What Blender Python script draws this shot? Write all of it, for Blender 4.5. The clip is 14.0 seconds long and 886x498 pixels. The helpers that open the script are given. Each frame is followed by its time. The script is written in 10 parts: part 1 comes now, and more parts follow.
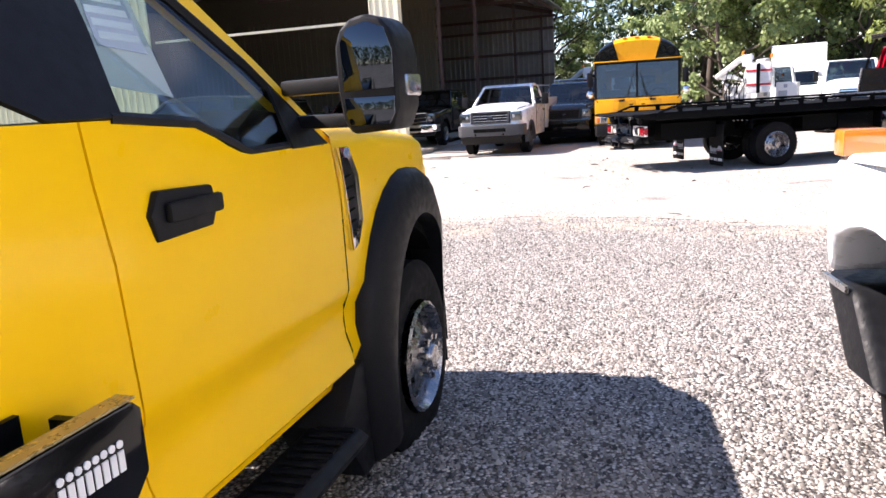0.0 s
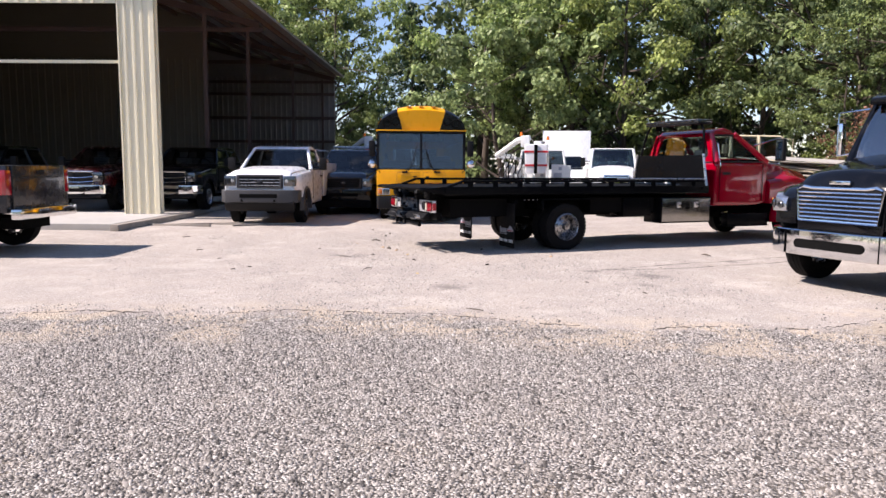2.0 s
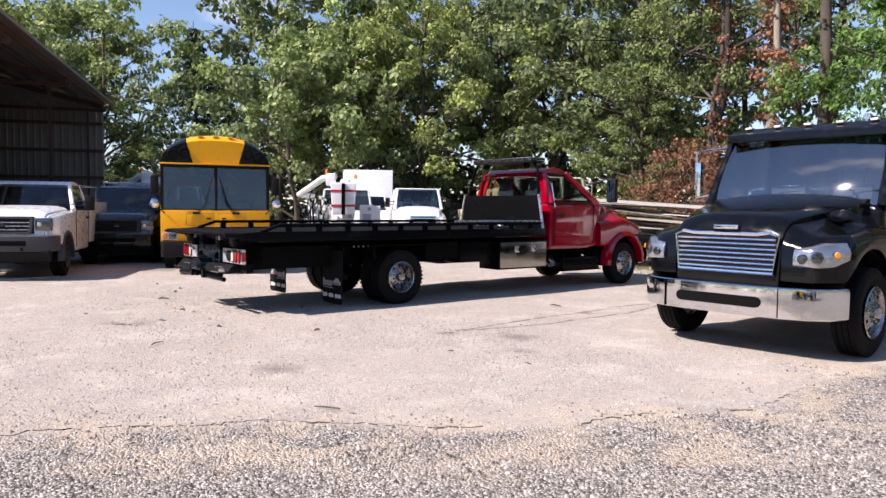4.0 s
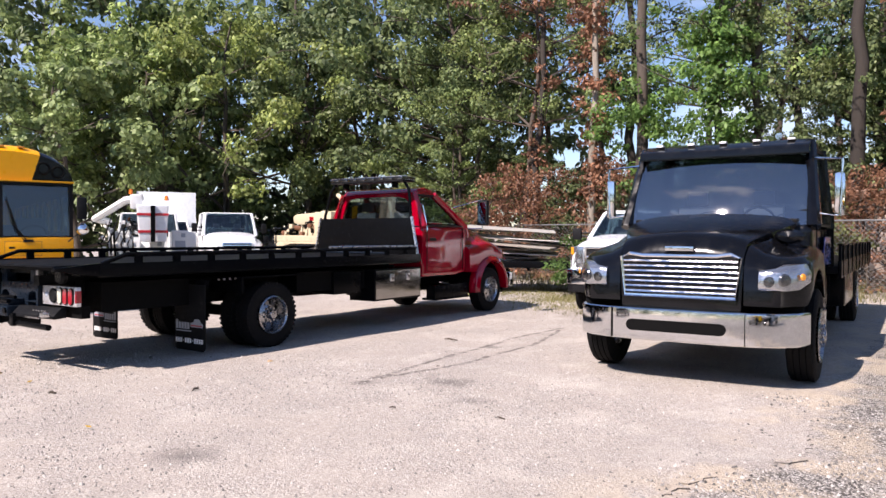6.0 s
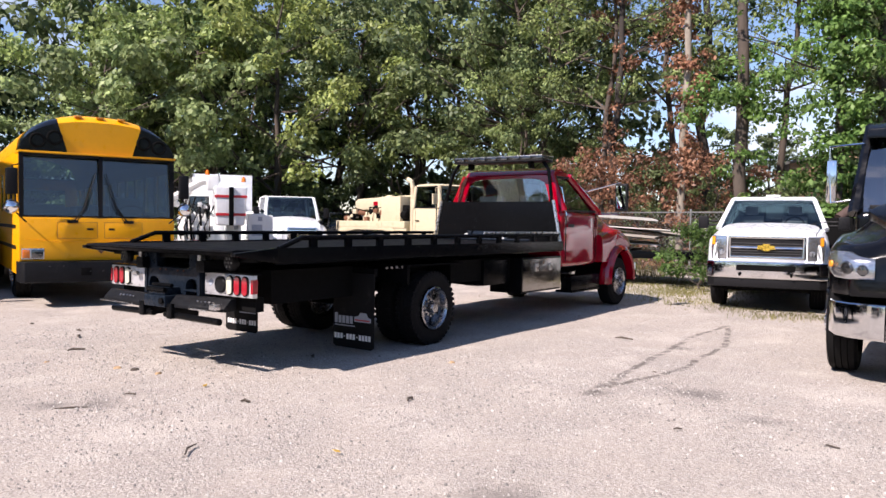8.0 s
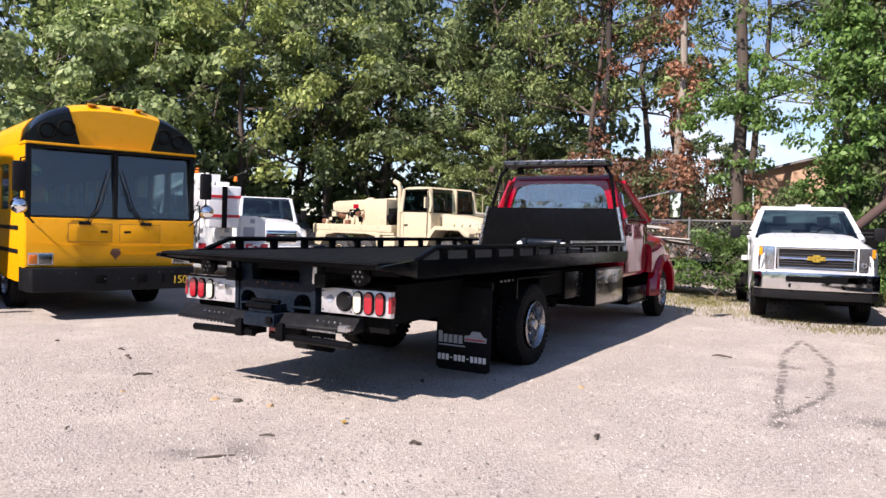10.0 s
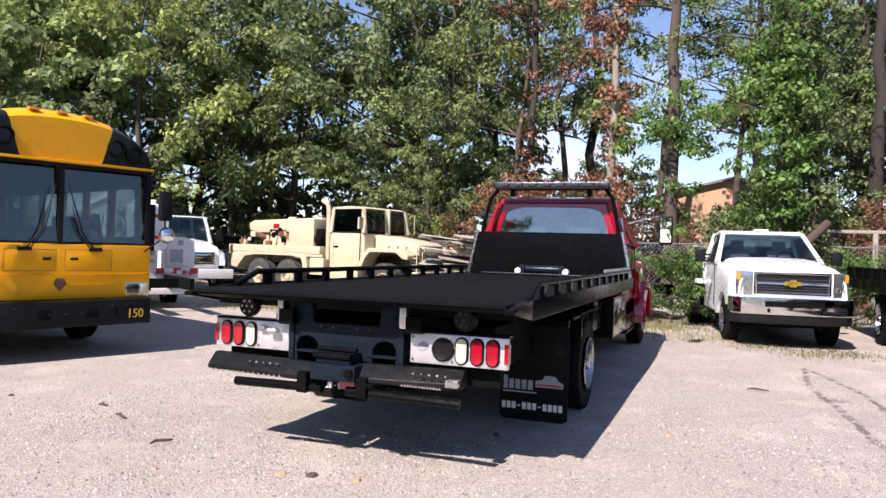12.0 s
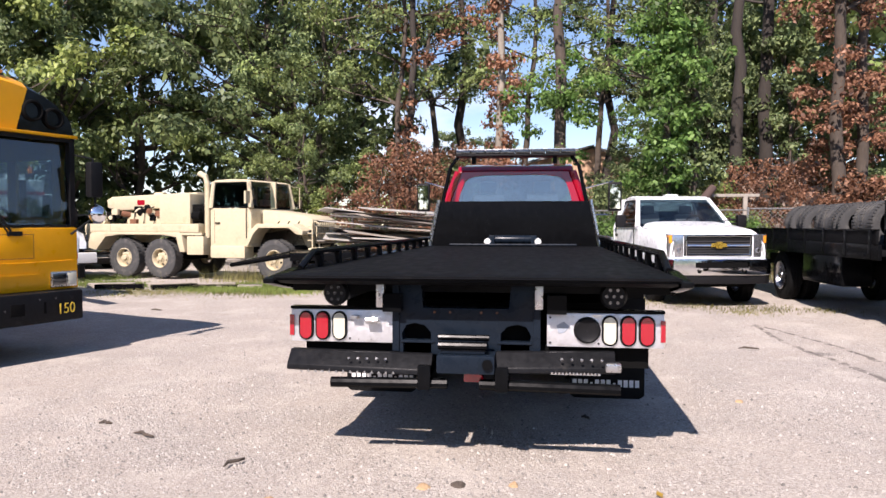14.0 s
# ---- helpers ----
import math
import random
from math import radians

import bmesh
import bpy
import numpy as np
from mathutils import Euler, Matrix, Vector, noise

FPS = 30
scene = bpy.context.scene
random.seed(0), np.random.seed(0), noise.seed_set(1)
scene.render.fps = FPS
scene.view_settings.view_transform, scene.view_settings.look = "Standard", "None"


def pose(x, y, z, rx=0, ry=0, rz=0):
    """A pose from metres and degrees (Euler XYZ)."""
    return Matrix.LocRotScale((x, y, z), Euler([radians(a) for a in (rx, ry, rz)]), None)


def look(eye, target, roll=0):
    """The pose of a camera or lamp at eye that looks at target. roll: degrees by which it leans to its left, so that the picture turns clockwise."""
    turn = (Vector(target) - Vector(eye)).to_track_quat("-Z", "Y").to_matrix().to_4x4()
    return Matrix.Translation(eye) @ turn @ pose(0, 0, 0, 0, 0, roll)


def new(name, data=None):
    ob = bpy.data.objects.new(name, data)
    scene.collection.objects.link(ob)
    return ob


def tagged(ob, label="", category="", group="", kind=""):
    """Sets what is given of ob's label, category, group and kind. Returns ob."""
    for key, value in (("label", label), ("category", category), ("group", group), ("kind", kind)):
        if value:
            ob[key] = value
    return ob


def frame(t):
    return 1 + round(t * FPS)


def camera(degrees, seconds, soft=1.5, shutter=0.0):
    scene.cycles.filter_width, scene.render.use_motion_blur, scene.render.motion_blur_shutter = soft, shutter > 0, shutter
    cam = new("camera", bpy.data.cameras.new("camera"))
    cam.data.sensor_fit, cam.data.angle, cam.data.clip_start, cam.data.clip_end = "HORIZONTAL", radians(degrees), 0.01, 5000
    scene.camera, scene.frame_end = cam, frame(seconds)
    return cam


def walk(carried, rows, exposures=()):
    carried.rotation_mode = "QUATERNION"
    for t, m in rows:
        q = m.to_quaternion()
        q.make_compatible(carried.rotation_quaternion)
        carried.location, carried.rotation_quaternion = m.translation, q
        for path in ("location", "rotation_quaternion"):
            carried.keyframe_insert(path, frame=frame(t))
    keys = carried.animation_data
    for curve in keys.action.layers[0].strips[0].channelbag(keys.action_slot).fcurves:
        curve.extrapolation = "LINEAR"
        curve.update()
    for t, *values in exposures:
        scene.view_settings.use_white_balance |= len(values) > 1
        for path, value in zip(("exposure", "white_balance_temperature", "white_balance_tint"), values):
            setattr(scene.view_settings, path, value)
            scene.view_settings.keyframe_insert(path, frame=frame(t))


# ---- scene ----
cam = camera(62.5, 14.0)
PATH = [
    (0, (0.569, 0.514, 1.7), (0.727, 2.468, 1.307), -3.5),
    (0.5, (0.63, 1.162, 1.682), (0.82, 3.126, 1.361), -1.6),
    (1, (0.889, 1.728, 1.644), (1.389, 3.652, 1.419), -1.7),
    (1.5, (1.048, 2.29, 1.601), (1.683, 4.174, 1.384), 1.4),
    (2, (1.18, 2.785, 1.61), (1.931, 4.624, 1.384), 0.4),
    (2.5, (1.404, 3.355, 1.62), (2.276, 5.144, 1.429), -1.4),
    (3, (1.442, 3.924, 1.598), (2.373, 5.686, 1.429), -2.3),
    (3.5, (1.547, 4.485, 1.549), (2.606, 6.174, 1.397), -1.5),
    (4, (1.675, 5.072, 1.61), (2.926, 6.628, 1.498), 0.6),
    (4.2, (1.678, 5.304, 1.61), (3.005, 6.798, 1.513), 1.0),
    (6.3, (1.702, 7.661, 1.551), (3.357, 8.784, 1.516), 0.1),
    (6.5, (1.663, 7.94, 1.562), (3.293, 9.097, 1.53), 0.2),
    (7, (1.54, 8.516, 1.534), (3.141, 9.715, 1.497), 0.4),
    (7.5, (1.539, 9.036, 1.481), (3.138, 10.236, 1.434), 0.8),
    (7.6, (1.551, 9.143, 1.482), (3.152, 10.342, 1.434), 0.9),
    (7.7, (1.546, 9.267, 1.484), (3.151, 10.459, 1.431), 0.9),
    (9.8, (1.161, 11.564, 1.528), (2.876, 12.591, 1.457), 1.8),
    (10, (1.153, 11.734, 1.506), (2.877, 12.746, 1.449), 1.6),
    (10.5, (1.193, 12.29, 1.548), (2.949, 13.248, 1.529), 1.3),
    (11, (1.119, 12.771, 1.57), (2.907, 13.667, 1.577), 1.3),
    (11.5, (1.113, 13.148, 1.56), (2.937, 13.97, 1.573), 1.6),
    (12, (1.216, 13.688, 1.571), (3.081, 14.409, 1.573), 1.7),
    (12.5, (1.194, 14.223, 1.546), (3.103, 14.82, 1.52), 1.6),
    (13, (1.27, 14.741, 1.494), (3.22, 15.18, 1.43), 1.1),
    (13.5, (1.375, 15.296, 1.513), (3.35, 15.597, 1.417), 0.3),
    (14, (1.343, 15.786, 1.536), (3.324, 16.058, 1.469), 0.0),
]
walk(cam, [(t, look(eye, target, roll)) for t, eye, target, roll in PATH], [(0, 1.70, 6650, 22), (0.6, 1.42, 6650, 22), (1.4, 1.06, 6650, 22), (3, 0.95, 6650, 22), (14, 0.95, 6650, 22)])

# ---------------------------------------------------------------- light
SUN_AZ = math.atan2(0.23, -0.973)          # towards the sun, from +x
SUN_EL = radians(45)
sun_to = Vector((math.cos(SUN_AZ) * math.cos(SUN_EL), math.sin(SUN_AZ) * math.cos(SUN_EL), math.sin(SUN_EL)))
world = bpy.data.worlds.new("sky")
scene.world = world
world.use_nodes = True
wn = world.node_tree.nodes
sky = wn.new("ShaderNodeTexSky")
sky.sky_type = "NISHITA"
sky.sun_disc = False
sky.sun_elevation = SUN_EL
sky.sun_rotation = math.pi / 2 - SUN_AZ
sky.air_density, sky.dust_density, sky.ozone_density = 1.0, 0.05, 3.5
# broken thin clouds low over the trees
wl = world.node_tree.links
wtc = wn.new("ShaderNodeTexCoord")
wmap = wn.new("ShaderNodeMapping")
wmap.inputs["Scale"].default_value = (2.2, 2.2, 5.0)
wnoise = wn.new("ShaderNodeTexNoise")
wnoise.inputs["Scale"].default_value = 1.6
wnoise.inputs["Detail"].default_value = 6
wramp = wn.new("ShaderNodeValToRGB")
wramp.color_ramp.elements[0].position, wramp.color_ramp.elements[0].color = 0.60, (0, 0, 0, 1)
wramp.color_ramp.elements[1].position, wramp.color_ramp.elements[1].color = 0.80, (0.7, 0.8, 0.8, 1)
wmix = wn.new("ShaderNodeMixRGB")
wmix.inputs["Color2"].default_value = (8.0, 8.2, 8.6, 1)
wl.new(wtc.outputs["Generated"], wmap.inputs["Vector"])
wl.new(wmap.outputs[0], wnoise.inputs["Vector"])
wl.new(wnoise.outputs["Fac"], wramp.inputs["Fac"])
wl.new(wramp.outputs["Color"], wmix.inputs["Fac"])
wl.new(sky.outputs[0], wmix.inputs["Color1"])
wl.new(wmix.outputs[0], wn["Background"].inputs["Color"])
wn["Background"].inputs["Strength"].default_value = 0.088
sun_lamp = bpy.data.lights.new("sun", "SUN")
sun_lamp.energy, sun_lamp.angle, sun_lamp.color = 4.6, radians(0.53), (1.0, 0.95, 0.87)
sun_ob = new("sun", sun_lamp)
sun_ob.matrix_basis = look((-30, 12, 40), Vector((-30, 12, 40)) - sun_to)

# ---------------------------------------------------------------- materials
def nodes_of(name):
    m = bpy.data.materials.new(name)
    m.use_nodes = True
    return m, m.node_tree.nodes, m.node_tree.links, m.node_tree.nodes["Principled BSDF"]


def mat(name, col, rough=0.5, metal=0.0, coat=0.0, var=0.12, scale=6.0, bump=0.0, bscale=60.0, dirt=None, dirt_amount=0.0, spec=0.5, stretch=(1, 1, 1), rvar=0.1):
    """A surface with tone that varies at two scales, dust or stains of its own, and fine relief."""
    m, n, l, p = nodes_of(name)
    p.inputs["Roughness"].default_value = rough
    p.inputs["Metallic"].default_value = metal
    p.inputs["Coat Weight"].default_value = coat
    p.inputs["Coat Roughness"].default_value = 0.04
    p.inputs["Specular IOR Level"].default_value = spec
    tc = n.new("ShaderNodeTexCoord")
    mp = n.new("ShaderNodeMapping")
    mp.inputs["Scale"].default_value = stretch
    l.new(tc.outputs["Object"], mp.inputs["Vector"])
    big = n.new("ShaderNodeTexNoise")
    big.inputs["Scale"].default_value, big.inputs["Detail"].default_value = scale * 0.25, 4
    small = n.new("ShaderNodeTexNoise")
    small.inputs["Scale"].default_value, small.inputs["Detail"].default_value = scale * 3, 6
    for t in (big, small):
        l.new(mp.outputs[0], t.inputs["Vector"])
    add = n.new("ShaderNodeMath")
    add.operation = "ADD"
    l.new(big.outputs["Fac"], add.inputs[0])
    l.new(small.outputs["Fac"], add.inputs[1])
    ramp = n.new("ShaderNodeValToRGB")
    e = ramp.color_ramp.elements
    e[0].position, e[1].position = 0.30, 0.70
    half = n.new("ShaderNodeMath")
    half.operation = "MULTIPLY"
    half.inputs[1].default_value = 0.5
    l.new(add.outputs[0], half.inputs[0])
    l.new(half.outputs[0], ramp.inputs["Fac"])
    e[0].color = (*[c * (1 - var) for c in col], 1)
    e[1].color = (*[min(1, c * (1 + var)) for c in col], 1)
    out = ramp.outputs["Color"]
    if dirt:
        dn = n.new("ShaderNodeTexNoise")
        dn.inputs["Scale"].default_value, dn.inputs["Detail"].default_value = scale * 0.8, 8
        dn.inputs["Roughness"].default_value = 0.65
        l.new(mp.outputs[0], dn.inputs["Vector"])
        dr = n.new("ShaderNodeValToRGB")
        dr.color_ramp.elements[0].position = 0.62 - 0.3 * dirt_amount
        dr.color_ramp.elements[1].position = 0.74
        l.new(dn.outputs["Fac"], dr.inputs["Fac"])
        mx = n.new("ShaderNodeMixRGB")
        mx.inputs["Color2"].default_value = (*dirt, 1)
        sc = n.new("ShaderNodeMath")
        sc.operation = "MULTIPLY"
        sc.inputs[1].default_value = min(1.0, 0.25 + dirt_amount)
        l.new(dr.outputs["Color"], sc.inputs[0])
        l.new(sc.outputs[0], mx.inputs["Fac"])
        l.new(out, mx.inputs["Color1"])
        out = mx.outputs["Color"]
    l.new(out, p.inputs["Base Color"])
    rr = n.new("ShaderNodeMapRange")
    rr.inputs["To Min"].default_value = max(0.02, rough - rvar)
    rr.inputs["To Max"].default_value = min(1, rough + rvar)
    rr.inputs["From Min"].default_value, rr.inputs["From Max"].default_value = 0.3, 0.7
    l.new(small.outputs["Fac"], rr.inputs["Value"])
    l.new(rr.outputs[0], p.inputs["Roughness"])
    if bump:
        bt = n.new("ShaderNodeTexNoise")
        bt.inputs["Scale"].default_value, bt.inputs["Detail"].default_value = bscale, 5
        l.new(mp.outputs[0], bt.inputs["Vector"])
        bp = n.new("ShaderNodeBump")
        bp.inputs["Strength"].default_value, bp.inputs["Distance"].default_value = bump, 0.01
        l.new(bt.outputs["Fac"], bp.inputs["Height"])
        l.new(bp.outputs["Normal"], p.inputs["Normal"])
    return m


def glass_mat(name, tint, base=0.035, rough=0.02):
    """Tinted vehicle glass: clear, with a real mirror image by Fresnel."""
    m, n, l, p = nodes_of(name)
    out = n["Material Output"]
    tr, gl, fr, mx = n.new("ShaderNodeBsdfTransparent"), n.new("ShaderNodeBsdfGlossy"), n.new("ShaderNodeLayerWeight"), n.new("ShaderNodeMixShader")
    pw, ml = n.new("ShaderNodeMath"), n.new("ShaderNodeMath")
    pw.operation, ml.operation = "POWER", "MULTIPLY_ADD"
    pw.inputs[1].default_value, ml.inputs[1].default_value, ml.inputs[2].default_value = 4.0, 0.7, base
    tr.inputs["Color"].default_value = (*tint, 1)
    gl.inputs["Roughness"].default_value = rough
    fr.inputs["Blend"].default_value = 0.5
    l.new(fr.outputs["Facing"], pw.inputs[0])
    l.new(pw.outputs[0], ml.inputs[0])
    l.new(ml.outputs[0], mx.inputs[0])
    l.new(tr.outputs[0], mx.inputs[1])
    l.new(gl.outputs[0], mx.inputs[2])
    l.new(mx.outputs[0], out.inputs["Surface"])
    return m


def lamp_mat(name, col, rough=0.12):
    """A moulded lens over a reflector: coloured, glossy, ribbed."""
    m, n, l, p = nodes_of(name)
    p.inputs["Base Color"].default_value = (*col, 1)
    p.inputs["Roughness"].default_value = rough
    p.inputs["Coat Weight"].default_value = 1
    w = n.new("ShaderNodeTexWave")
    w.inputs["Scale"].default_value = 40
    tc = n.new("ShaderNodeTexCoord")
    b = n.new("ShaderNodeBump")
    b.inputs["Strength"].default_value, b.inputs["Distance"].default_value = 0.4, 0.004
    l.new(tc.outputs["Object"], w.inputs["Vector"])
    l.new(w.outputs["Fac"], b.inputs["Height"])
    l.new(b.outputs["Normal"], p.inputs["Normal"])
    return m


def leaf_mat(name, a, b, thin=0.35):
    m, n, l, p = nodes_of(name)
    geo = n.new("ShaderNodeNewGeometry")
    info = n.new("ShaderNodeObjectInfo")
    ramp = n.new("ShaderNodeValToRGB")
    ramp.color_ramp.elements[0].color, ramp.color_ramp.elements[1].color = (*a, 1), (*b, 1)
    l.new(geo.outputs["Random Per Island"], ramp.inputs["Fac"])
    hs = n.new("ShaderNodeHueSaturation")
    mr = n.new("ShaderNodeMapRange")
    mr.inputs["To Min"].default_value, mr.inputs["To Max"].default_value = 0.7, 1.25
    l.new(info.outputs["Random"], mr.inputs["Value"])
    l.new(mr.outputs[0], hs.inputs["Value"])
    # tone drifts from spray to spray
    tc = n.new("ShaderNodeTexCoord")
    nz = n.new("ShaderNodeTexNoise")
    nz.inputs["Scale"].default_value, nz.inputs["Detail"].default_value = 0.55, 3
    l.new(tc.outputs["Object"], nz.inputs["Vector"])
    nr = n.new("ShaderNodeMapRange")
    nr.inputs["From Min"].default_value, nr.inputs["From Max"].default_value = 0.35, 0.65
    nr.inputs["To Min"].default_value, nr.inputs["To Max"].default_value = 0.6, 1.35
    l.new(nz.outputs["Fac"], nr.inputs["Value"])
    tone = n.new("ShaderNodeHueSaturation")
    l.new(nr.outputs[0], tone.inputs["Value"])
    l.new(ramp.outputs["Color"], tone.inputs["Color"])
    l.new(tone.outputs[0], hs.inputs["Color"])
    l.new(hs.outputs[0], p.inputs["Base Color"])
    p.inputs["Roughness"].default_value = 0.5
    p.inputs["Specular IOR Level"].default_value = 0.28
    tl = n.new("ShaderNodeBsdfTranslucent")
    l.new(hs.outputs[0], tl.inputs["Color"])
    mx = n.new("ShaderNodeMixShader")
    mx.inputs[0].default_value = thin
    l.new(p.outputs[0], mx.inputs[1])
    l.new(tl.outputs[0], mx.inputs[2])
    l.new(mx.outputs[0], n["Material Output"].inputs["Surface"])
    return m


M_YELLOW = mat("yellow_paint", (1.0, 0.56, 0.0), 0.30, coat=0.06, spec=0.14, var=0.02, scale=2, rvar=0.03)
M_BUS = mat("school_bus_paint", (0.80, 0.36, 0.002), 0.35, coat=0.12, spec=0.3, var=0.06, scale=3, dirt=(0.45, 0.25, 0.05), dirt_amount=0.1)
M_WHITE = mat("white_paint", (0.84, 0.86, 0.88), 0.3, coat=0.5, var=0.025, scale=3)
M_WHITE2 = mat("chalky_white_paint", (0.70, 0.71, 0.70), 0.5, var=0.05, scale=3, dirt=(0.55, 0.51, 0.46), dirt_amount=0.12)
M_BLACK = mat("black_paint", (0.003, 0.0032, 0.0042), 0.15, coat=0.22, var=0.2, scale=2, spec=0.2)
M_NAVY = mat("dark_blue_paint", (0.005, 0.008, 0.018), 0.2, coat=0.8, var=0.15, scale=2)
M_BLUE = mat("bright_blue_stripe", (0.02, 0.07, 0.35), 0.25, coat=0.8, var=0.1)
M_GREY = mat("charcoal_paint", (0.018, 0.019, 0.023), 0.25, spec=0.3, coat=0.35, var=0.1, scale=2)
M_RED = mat("red_paint", (0.29, 0.0006, 0.012), 0.12, coat=0.8, spec=0.4, var=0.05, scale=2, rvar=0.04)
M_MAROON = mat("dark_red_paint", (0.035, 0.003, 0.004), 0.25, coat=0.9, var=0.1, scale=2)
M_CREAM = mat("sun_bleached_tan_paint", (0.51, 0.44, 0.30), 0.75, var=0.1, scale=4, dirt=(0.34, 0.22, 0.12), dirt_amount=0.22, bump=0.1)
M_STEELBLK = mat("black_steel", (0.004, 0.0043, 0.005), 0.22, var=0.3, scale=5, dirt=(0.007, 0.0065, 0.006), dirt_amount=0.03, bump=0.02, spec=0.06, rvar=0.06)
M_DECK = mat("worn_steel_deck", (0.006, 0.0063, 0.0072), 0.6, var=0.35, scale=5, dirt=(0.025, 0.023, 0.021), dirt_amount=0.1, bump=0.10, stretch=(0.3, 1, 1), spec=0.06)
M_SLATE = mat("blue_grey_steel", (0.008, 0.013, 0.021), 0.3, spec=0.14, var=0.15, scale=5, dirt=(0.05, 0.045, 0.04), dirt_amount=0.06)
M_STEPBLK = mat("worn_black_tread_steel", (0.010, 0.0105, 0.012), 0.42, var=0.3, scale=8, dirt=(0.06, 0.055, 0.05), dirt_amount=0.08, bump=0.12, bscale=60, spec=0.1)
M_PLASTIC = mat("black_plastic", (0.009, 0.009, 0.010), 0.5, var=0.15, scale=8, bump=0.10, bscale=300, spec=0.16)
M_GREYPL = mat("grey_bumper_plastic", (0.042, 0.042, 0.045), 0.6, var=0.1, scale=6, dirt=(0.12, 0.11, 0.10), dirt_amount=0.1)
M_RUBBER = mat("tyre_rubber", (0.008, 0.008, 0.0085), 0.75, var=0.25, scale=8, spec=0.1, dirt=(0.04, 0.036, 0.032), dirt_amount=0.1, bump=0.2, bscale=120)
M_RUBBERG = mat("dusty_tyre_rubber", (0.05, 0.05, 0.05), 0.9, var=0.25, scale=8, dirt=(0.2, 0.18, 0.15), dirt_amount=0.3)
M_CHROME = mat("chrome", (0.75, 0.75, 0.76), 0.08, metal=1.0, var=0.04, scale=4, rvar=0.04)
M_ALU = mat("brushed_aluminium", (0.62, 0.62, 0.63), 0.3, metal=1.0, var=0.08, scale=8, dirt=(0.3, 0.28, 0.25), dirt_amount=0.08, rvar=0.12)
M_PANEL = mat("scuffed_light_panel_aluminium", (0.70, 0.70, 0.72), 0.42, metal=0.7, var=0.1, scale=10, dirt=(0.25, 0.23, 0.21), dirt_amount=0.2, rvar=0.15)
M_RIM = mat("polished_wheel_steel", (0.36, 0.36, 0.37), 0.26, metal=1.0, var=0.08, scale=10, dirt=(0.25, 0.22, 0.19), dirt_amount=0.12)
# Near-black for underparts; slots, openings and wheel arches get their shade as this colour.
M_DARK = mat("near_black_parts_and_recesses", (0.004, 0.004, 0.004), 0.9, spec=0.1, var=0.3, scale=5)
M_SEAT = mat("grey_seat_cloth", (0.19, 0.19, 0.20), 0.9, var=0.15, scale=20)
M_GLASS = glass_mat("clear_glass", (0.80, 0.86, 0.84), 0.02)
M_SCREEN = glass_mat("windscreen_glass", (0.38, 0.47, 0.50), 0.10)
M_SKYGLASS = glass_mat("sky_lit_glass", (0.66, 0.73, 0.75), 0.22)
M_TRUCKGLASS = glass_mat("dark_curved_windscreen", (0.50, 0.58, 0.63), 0.32)
M_TINT = glass_mat("tinted_glass", (0.30, 0.34, 0.35), 0.08)
# Low silver colour stands in for dark surroundings reflected in the towing mirror.
M_MIRRORDIM = mat("darkened_mirror", (0.075, 0.085, 0.10), 0.03, metal=1.0, var=0.01, rvar=0.0)
M_MIRROR = mat("mirror_silver", (0.85, 0.86, 0.87), 0.02, metal=1.0, var=0.01, rvar=0.0)
M_LAMBERDIM = lamp_mat("dusty_amber_lens", (0.80, 0.30, 0.02))
M_CLOD = mat("tan_clod", (0.40, 0.27, 0.15), 0.95, var=0.3, scale=30, bump=0.5)
M_LRED = lamp_mat("red_lens", (0.33, 0.003, 0.014))
M_LAMBER = lamp_mat("amber_lens", (0.85, 0.20, 0.01))
M_LWHITE = lamp_mat("clear_lens", (0.72, 0.74, 0.72))
M_LCREAM = lamp_mat("reversing_lens", (0.55, 0.54, 0.44))
M_POLISH = mat("worn_polished_door", (0.30, 0.29, 0.275), 0.16, metal=1.0, var=0.12, scale=3, bump=0.12, bscale=5, dirt=(0.2, 0.18, 0.15), dirt_amount=0.1)
M_LGREY = mat("headlamp_reflector", (0.15, 0.155, 0.16), 0.14, metal=0.9, var=0.25, scale=20)
M_LSILVER = mat("silvered_headlamp", (0.42, 0.43, 0.45), 0.12, metal=0.85, coat=1.0, var=0.35, scale=16, bump=0.25, bscale=30)
M_GOLDWORN = mat("worn_painted_edge", (0.42, 0.33, 0.16), 0.3, metal=0.6, var=0.2, scale=12)
M_GOLD = mat("gold_badge", (0.75, 0.50, 0.08), 0.25, metal=0.8, var=0.05)
M_INK = mat("white_lettering", (0.75, 0.75, 0.75), 0.5, var=0.03)
M_YINK = mat("yellow_lettering", (0.80, 0.55, 0.05), 0.5, var=0.03)
M_INKGREY = mat("grey_print", (0.30, 0.33, 0.38), 0.6, var=0.1)
M_INKPALE = mat("faint_lavender_print", (0.62, 0.63, 0.74), 0.6, var=0.08)
M_INKRED = mat("red_print", (0.40, 0.03, 0.04), 0.5, var=0.1)
M_PAPER = leaf_mat("white_paper", (0.80, 0.81, 0.82), (0.84, 0.85, 0.86), 0.5)
M_REDSTRIPE = mat("red_reflective_tape", (0.50, 0.02, 0.03), 0.35, var=0.08)
M_SIDING = mat("cream_metal_siding", (0.80, 0.73, 0.53), 0.42, var=0.06, scale=1.5, dirt=(0.46, 0.41, 0.3), dirt_amount=0.1, coat=0.2)
# Cream siding inside the garage, its colour darkened in place of shade.
M_INNER = mat("shade_darkened_inner_siding", (0.085, 0.072, 0.05), 0.7, var=0.1, scale=1.5)
